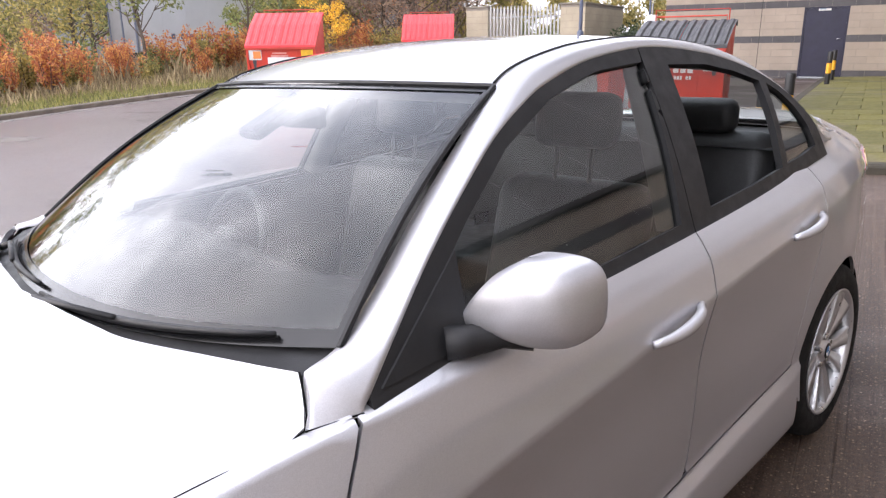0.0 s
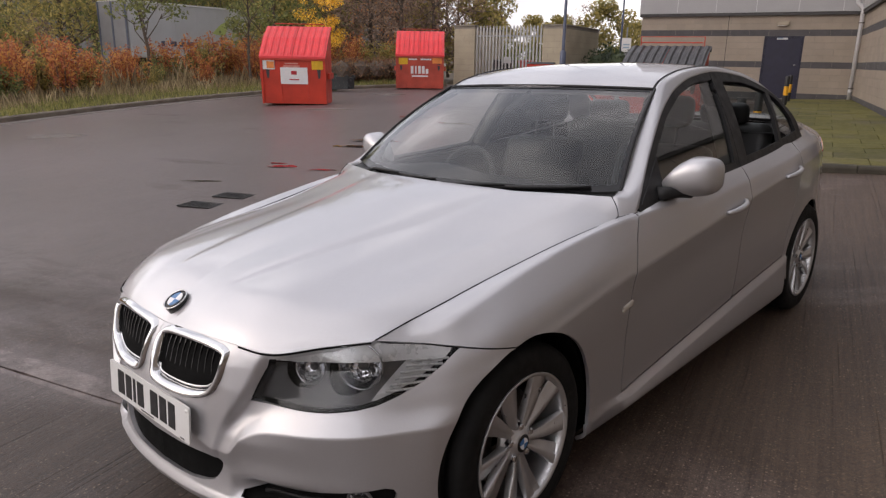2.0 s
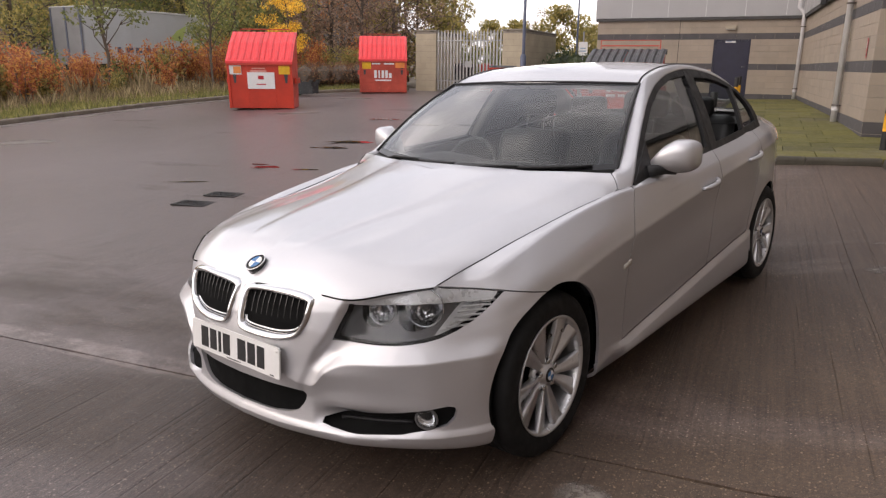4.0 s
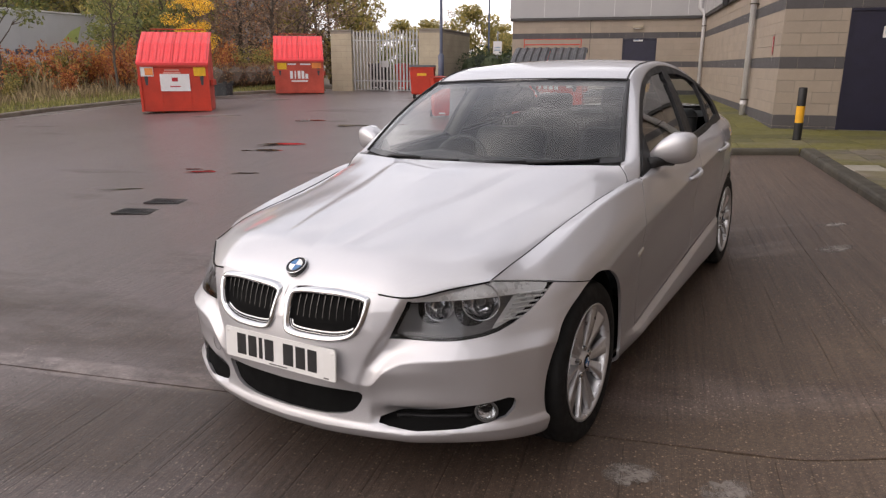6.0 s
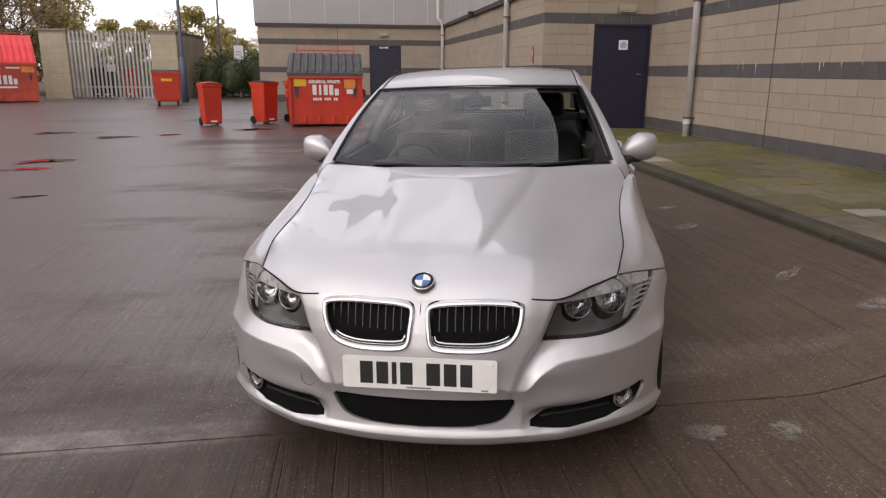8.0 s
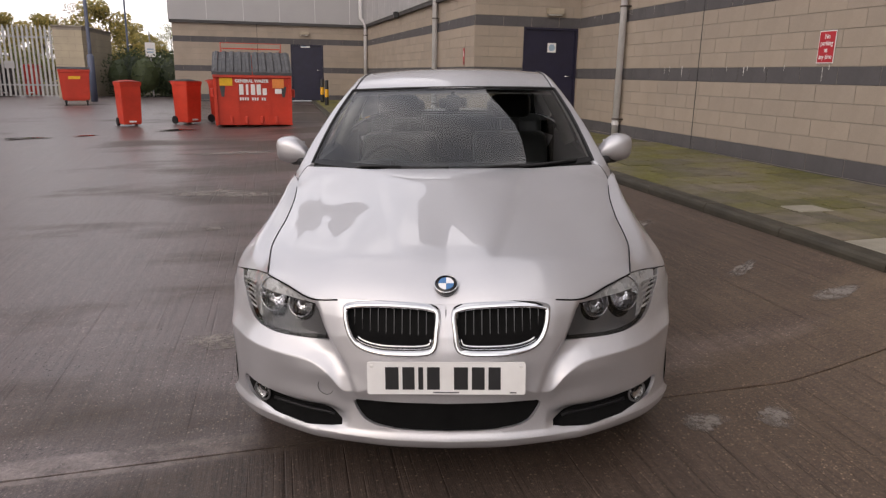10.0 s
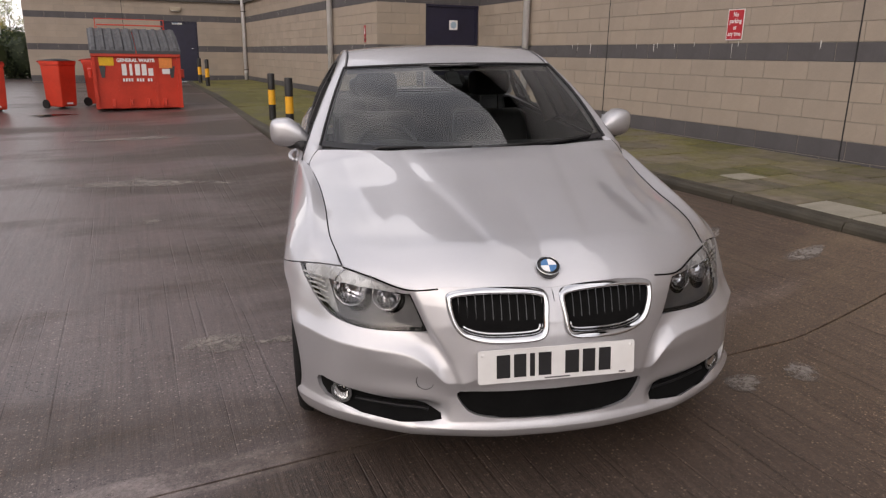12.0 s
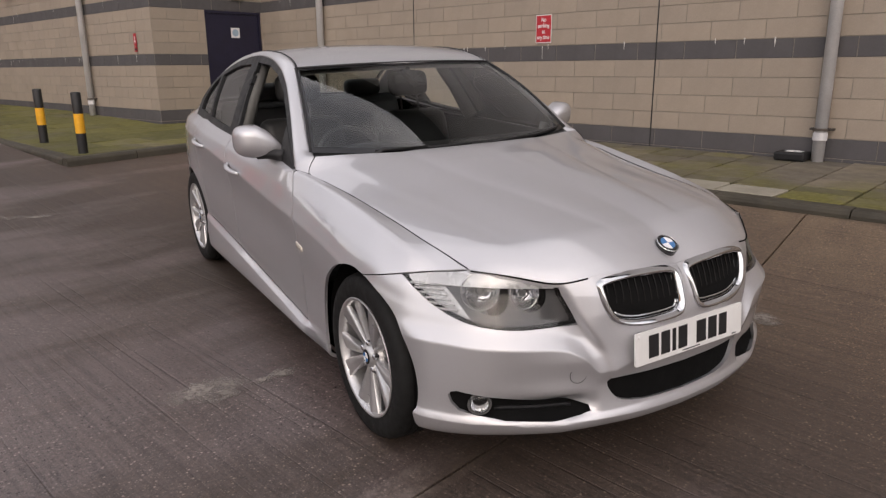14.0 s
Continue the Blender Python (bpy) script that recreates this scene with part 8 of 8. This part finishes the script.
def shrub(seed, tall, wide, leaf, size, count, label):
    """Ragged upright growth: stems of uneven height, each with leaf clusters up its upper part."""
    r = random.Random(seed)
    t = thing("shrub", label, "shrub")
    bm = B()
    blobs = []
    for k in range(13):
        a = r.uniform(0, 6.28)
        out = wide * r.uniform(.06, .50)
        tip = Vector((math.cos(a) * out, math.sin(a) * out, tall * r.uniform(.45, 1.0)))
        mid = Vector((tip.x * .7, tip.y * .7, tip.z * .5))
        tube(bm, [(tip.x * .25, tip.y * .25, -.05), mid, tip], [.016, .010, .003], 5, False)
        for f in (1.0, .78, .56, .38):
            q = wide * r.uniform(.075, .145)
            side = Vector((r.uniform(-1, 1), r.uniform(-1, 1), 0)) * wide * .07
            blobs.append((mid.lerp(tip, (f - .5) * 2) + side if f > .5 else mid * (f * 2) + side, (q, q, q * r.uniform(1.1, 1.8))))
    part("woody_base", bm, BARK, t)
    vs, fs = leaf_cloud(r, blobs, count, size)
    o = new("crown", crown_mesh("crown", vs, fs, leaf))
    o.parent = t
    return t


rng = random.Random(31)
EDGE = [(-13.2, -6.0), (-14.5, -1.5), (-15.6, 1.0), (-16.7, 3.6), (-17.8, 6.0), (-18.9, 9.2), (-19.2, 12.2), (-18.7, 15.0), (-17.9, 17.6), (-17.4, 19.6)]
# kerb of the verge, and the raised verge behind it
vk = thing("verge_kerb", "low concrete kerb edging the grass verge", "kerb", kind="structure")
for (x0, y0), (x1, y1) in zip(EDGE, EDGE[1:]):
    n = max(1, round(math.dist((x0, y0), (x1, y1)) / .915))
    for k in range(n):
        p, q = Vector((x0, y0, 0)).lerp(Vector((x1, y1, 0)), k / n), Vector((x0, y0, 0)).lerp(Vector((x1, y1, 0)), (k + 1) / n)
        d = (q - p).normalized()
        nn = Vector((-d.y, d.x, 0))
        bm = B()
        rows = []
        for s in (p + d * .004, q - d * .004):
            z = ground(s.x, s.y)
            rows.append([bm.verts.new((s.x + nn.x * a, s.y + nn.y * a, z + h)) for a, h in ((0, -.15), (0, .09), (.02, .115), (.125, .12), (.125, -.15))])
        for k2 in range(4):
            bm.faces.new((rows[0][k2], rows[0][k2 + 1], rows[1][k2 + 1], rows[1][k2]))
        bm.faces.new(rows[0][::-1])
        bm.faces.new(rows[1])
        bmesh.ops.recalc_face_normals(bm, faces=bm.faces)
        part("kerbstone", bm, VERGE_KERB, vk)


def off_edge(s, d):
    """A place s (0..1) along the verge's edge, d metres behind it."""
    n = len(EDGE) - 1
    k = min(int(s * n), n - 1)
    f = s * n - k
    p, q = Vector((*EDGE[k], 0)), Vector((*EDGE[k + 1], 0))
    t0 = (Vector((*EDGE[min(k + 1, n)], 0)) - Vector((*EDGE[max(k - 1, 0)], 0))).normalized()
    t1 = (Vector((*EDGE[min(k + 2, n)], 0)) - Vector((*EDGE[k], 0))).normalized()
    t = t0.lerp(t1, f).normalized()
    return p.lerp(q, f) + Vector((-t.y, t.x, 0)) * d


def verge_z(p, d):
    return ground(p.x, p.y) + .10 + min(.5, .035 * d)


bm = B()
sheet(bm, [[(lambda p: (p.x, p.y, verge_z(p, d)))(off_edge(s / 40, d)) for d in (.12, 1, 2, 4, 7, 11, 16, 24, 40)] for s in range(41)])
bmesh.ops.recalc_face_normals(bm, faces=bm.faces)
tagged(part("verge", bm, SOIL, smooth=True), "rough grass verge beyond the yard's kerb", "verge", kind="structure")


def blades(name, label, mat, n, dmin, dmax, hmin, hmax, wide, s0=0.0, s1=1.0, power=1.0):
    vs, fs = [], []
    for _ in range(n):
        d = dmin + (dmax - dmin) * rng.random() ** power
        p = off_edge(rng.uniform(s0, s1), d)
        clump = .6 + .8 * abs(noise.noise(Vector((p.x * .5, p.y * .5, 0))))
        h = rng.uniform(hmin, hmax) * clump
        a = rng.uniform(0, 6.28)
        z = verge_z(p, d) - .02
        l = rng.uniform(-.35, .35) * h, rng.uniform(-.35, .35) * h
        i = len(vs)
        c, s = math.cos(a) * wide, math.sin(a) * wide
        vs += [(p.x - c, p.y - s, z), (p.x + c, p.y + s, z), (p.x + c * .7 + l[0] * .4, p.y + s * .7 + l[1] * .4, z + h * .6), (p.x + l[0], p.y + l[1], z + h)]
        fs.append((i, i + 1, i + 2, i + 3))
    o = new(name, crown_mesh(name, vs, fs, mat))
    tagged(o, label, "grass", kind="stuff")


blades("green_grass", "short green grass along the verge's kerb", GRASS, 34000, .12, 4.6, .06, .26, .012, power=1.1)
blades("dry_grass", "tall straw-coloured dry grass on the verge", STRAW, 12000, 1.2, 5.5, .18, .62, .011)
blades("seeding_grass", "tall pale seeding grass among shrubs", STRAW, 9000, 3.0, 9.0, .5, 1.1, .014)

protos = [shrub(1, 1.55, 1.3, LEAF_RUST, .055, 1300, "rust-orange autumn shrub in dry grass"),
          shrub(2, 1.3, 1.4, LEAF_OLIVE, .055, 1400, "olive and yellow autumn shrub"),
          shrub(3, 1.2, 1.3, LEAF_GREEN, .05, 1500, "dark green shrub on the verge")]
placed = set()


def put(proto, x, y, z, s=1.0, turn=0.0, group=""):
    m = pose(x, y, z, 0, 0, turn) @ Matrix.Scale(s, 4)
    if proto.name not in placed:
        placed.add(proto.name)
        proto.matrix_world = m
        o = proto
    else:
        o = copy_thing(proto, pose(x, y, z, 0, 0, turn))
        o.scale = (s, s, s)
    if group:
        tagged(o, group=group)
    return o


for k in range(120):
    d = rng.uniform(2.8, 6.0)
    p = off_edge((k + rng.random()) / 120, d)
    put(protos[rng.choice((0, 0, 0, 0, 1, 2))], p.x, p.y, verge_z(p, d) - .02, rng.uniform(.62, 1.12), rng.uniform(0, 360), "shrubs on the verge")

thicket = [shrub(4, 3.2, 3.0, LEAF_OLIVE, .085, 2600, "tall olive-yellow thicket shrub behind the verge"),
           shrub(5, 3.0, 3.0, LEAF_BROWN, .08, 2600, "tall brown half-bare thicket shrub"),
           shrub(6, 3.0, 3.0, LEAF_GREEN, .08, 2600, "tall dull green thicket shrub")]
for k in range(44):
    d = rng.uniform(8.0, 15.0)
    p = off_edge((k + rng.random()) / 44, d)
    bearing = math.degrees(math.atan2(2.0 - p.x, p.y + 2.0))
    if p.y < 21.5:
        put(thicket[rng.choice((0, 0, 1, 1, 2))], p.x, p.y, verge_z(p, d) - .03, rng.uniform(.75, 1.25) * (.22 if 54.5 < bearing < 71.5 else 1), rng.uniform(0, 360), "thicket behind the verge")
for yaw, dist, s in ((39.5, 38, .72), (38.3, 37, .6), (37.2, 38.5, .66), (36.0, 38, .58), (34.6, 39, .6)):
    a = radians(yaw)
    x, y = 2.0 - math.sin(a) * dist, -2.0 + math.cos(a) * dist
    put(thicket[2], x, y, ground(x, y), s, yaw * 40, "thicket behind the verge")

trees = [tree(11, 7.0, 2.6, LEAF_OLIVE, .085, 5200, "olive-yellow autumn tree behind the verge", low=.08),
         tree(12, 8.0, 2.8, LEAF_GREEN, .085, 5600, "dark green tree behind the verge", low=.06),
         tree(13, 6.0, 1.5, LEAF_GOLD, .07, 4200, "slim golden-yellow autumn tree behind the bins", low=.3),
         tree(14, 7.5, 2.8, LEAF_BROWN, .07, 5200, "brown nearly bare tree with fine twigs", low=.08, airy=1.25),
         tree(15, 6.5, 2.6, LEAF_RUST, .075, 4400, "rust-coloured autumn tree beyond the verge", low=.08),
         tree(16, 6.5, 2.6, LEAF_OLIVE, .15, 6500, "full olive-brown autumn tree far behind the gate", low=.1),
         tree(17, 5.0, 1.15, LEAF_GREEN, .075, 1500, "young green tree with a thin bare stem on the verge", low=.42)]


def at_view(eye, yaw, dist):
    """A place at a bearing (degrees left of +y) and distance from a spot."""
    a = radians(yaw)
    return eye[0] - math.sin(a) * dist, eye[1] + math.cos(a) * dist


def put_tree(k, yaw, dist, s):
    x, y = at_view((2.0, -2.0), yaw, dist)
    put(trees[k], x, y, ground(x, y) + .1, s, rng.uniform(0, 360), "trees behind the yard")


for k, yaw, dist, s in (
        (0, 74, 31, .95), (1, 78, 38, 1.1), (0, 70, 44, 1.4), (0, 66.5, 62, 1.9), (1, 63.5, 58, 1.8), (0, 61, 60, 1.9), (1, 58.5, 62, 1.8), (6, 64.3, 28, 1.0), (6, 57.1, 28, .8), (1, 55.3, 33, 1.1), (0, 53.5, 36, 1.2),
        (2, 51.4, 29, .58), (1, 52, 40, 1.3), (3, 48, 36, 1.1), (3, 45.5, 34, 1.05), (4, 47, 42, 1.1), (3, 43, 35, 1.0), (5, 41.2, 40, 1.0), (3, 42, 44, 1.1),
        (5, 38.8, 44, .56), (5, 33.5, 43, .50), (3, 31.5, 46, .55), (5, 29.6, 44, .62), (5, 35.2, 50, .55), (5, 27.8, 48, .50), (5, 26.3, 46, .40), (1, 24.8, 50, .44), (3, 82, 40, 1.2), (1, 87, 36, 1.1), (0, 92, 34, 1.0),
        (1, 60, 66, 2.0), (0, 55.6, 45, 1.3), (1, 69.5, 60, 1.8), (0, 73, 45, 1.25), (1, 65, 66, 2.0), (3, 68, 66, 1.9), (3, 57, 64, 1.8), (3, 51, 50, 1.35), (3, 46.5, 50, 1.25)):
    put_tree(k, yaw, dist, s)

# clipped evergreen hedge between the enclosure and the far wall
hedge = thing("hedge", "dense dark evergreen hedge mound behind the yard", "hedge", SITE)
r = random.Random(77)
hb = []
for k in range(26):
    u, v = r.uniform(-9.6, -6.9), r.uniform(14.6, 21.0)
    hb.append(((u, v, .45 + .75), (.75, .8, .85 + .25 * r.random())))
vs, fs = leaf_cloud(r, hb, 22000, .05)
o = new("leaves", crown_mesh("hedge", vs, fs, LEAF_HEDGE))
o.parent = hedge
bm = B()
for (u, v, z), (a, b, c) in hb:
    got = bmesh.ops.create_icosphere(bm, subdivisions=2, radius=1)
    for q in got["verts"]:
        q.co = Vector((u + q.co.x * a * 0.66, v + q.co.y * b * 0.66, z + q.co.z * c * 0.66))
part("inner_growth", bm, LEAF_HEDGE, hedge)
# low brown hedge between the two large bins
r = random.Random(78)
low = thing("low_hedge", "low brown-green hedge along the verge between bins", "hedge")
hb = []
for k in range(16):
    p = off_edge(.80 + .17 * k / 15, 1.6 + r.uniform(-.3, .3))
    hb.append(((p.x, p.y, verge_z(p, 1.6) + .45), (.6, .6, .55)))
vs, fs = leaf_cloud(r, hb, 9000, .045)
o = new("leaves", crown_mesh("low_hedge", vs, fs, LEAF_RUSSET))
o.parent = low
bm = B()
for (u, v, z), (a, b, c) in hb:
    got = bmesh.ops.create_icosphere(bm, subdivisions=1, radius=1)
    for q in got["verts"]:
        q.co = Vector((u + q.co.x * a * .75, v + q.co.y * b * .75, z + q.co.z * c * .75))
part("inner_growth", bm, BARK, low)

# lorry parked on the road beyond the verge
LORRY_SIDE = weathered("lorry_panel", (.50, .505, .515), .5, .8, .08, 30, .02)
LORRY_REAR = weathered("lorry_rear_panel", (.24, .24, .25), .5, 1.2, .15, 30, .02)
LORRY_WHITE = weathered("lorry_white", (.72, .72, .70), .4, 1.5, .06, 40, .0)
lorry = thing("lorry", "parked lorry with a long grey box body and white cab", "lorry", pose(-35.6, 14.3, ground(-35.6, 14.3) + .70, 0, 0, 101))
bm = B()
box(bm, (0, -1.2, .50), (10.4, 1.2, 3.20), .03)
body = part("box_body", bm, LORRY_SIDE, lorry, "plain grey box body")
bm = B()
box(bm, (-.02, -1.24, 3.20), (10.42, 1.24, 3.28), .01)
part("top_rail", bm, LORRY_WHITE, body)
for k in range(1, 8):
    bm = B()
    box(bm, (1.4 * k - .02, -1.212, .52), (1.4 * k + .02, -1.2, 3.18))
    part("panel_joint", bm, LORRY_SIDE, body)
for k in range(14):
    bm = B()
    box(bm, (1.8 + .56 * k, -1.216, 1.10), (1.8 + .56 * k + (.40 if k % 4 else .22), -1.201, 1.36))
    part("bar", bm, POST_BLUE, body)
bm = B()
prism(bm, [(5.2, -1.202, 1.85), (6.1, -1.202, 1.75), (6.5, -1.202, 2.65), (5.8, -1.202, 2.35)], (0, -.012, 0))
part("emblem", bm, weathered("emblem_green", (.42, .50, .16), .5, 3, .1, 30, .0), body, "pale green leaf-shaped emblem")
bm = B()
box(bm, (-.10, -1.2, .45), (-.03, 1.2, 3.24), .01)
rear = part("rear_door", bm, LORRY_REAR, lorry, "grey rear doors with blue frame")
for y in (-1.14, -.02, 1.10):
    bm = B()
    box(bm, (-.13, y - .06, .46), (-.101, y + .06, 3.22), .005)
    part("door_post", bm, POST_BLUE, rear)
bm = B()
for v in box(bm, (10.75, -1.15, -.10), (12.9, 1.15, 2.55), .12, None, 3):
    if v.co.x > 12.3 and v.co.z > 1.2:
        v.co.x -= (v.co.z - 1.2) * .22
cab = part("cab", bm, LORRY_WHITE, lorry, "white driver's cab")
bm = B()
prism(bm, [(11.35, -1.153, 1.35), (12.35, -1.153, 1.35), (12.15, -1.153, 2.10), (11.35, -1.153, 2.10)], (0, -.01, 0))
part("side_window", bm, GLOSS_BLACK, cab)
bm = B()
box(bm, (.3, -1.0, .18), (10.9, 1.0, .49))
part("chassis", bm, BLACK_PAINT, lorry)
bm = B()
box(bm, (2.4, -1.19, .12), (7.6, -1.14, .44), .01)
part("side_guard", bm, LORRY_WHITE, lorry, "white side guard")
for x in (1.3, 2.4, 8.6, 11.9):
    for y in (-1.06, 1.06):
        bm = B()
        tube(bm, [(x, y - .13, .30), (x, y + .13, .30)], .44, 20)
        part("wheel", bm, RUBBER, lorry)

# distant grey shed behind the trees
SHED = weathered("far_shed_cladding", (.20, .205, .21), .6, .5, .1, 20, .0)
shed = thing("distant_shed", "large plain grey industrial shed behind the trees", "building", pose(-42.5, 46.0, .4, 0, 0, 43))
bm = B()
box(bm, (-45, 0, 0), (0, 25, 9.5))
part("wall", bm, SHED, shed)
for k in range(40):
    bm = B()
    box(bm, (-1.1 * k - .6, -.05, .2), (-1.1 * k - .5, -.004, 9.4))
    part("cladding_rib", bm, SHED, shed)
bm = B()
box(bm, (-45.2, -.2, 9.5), (.2, 25.2, 9.8))
part("roof", bm, SOFFIT, shed)


lay_blocks()
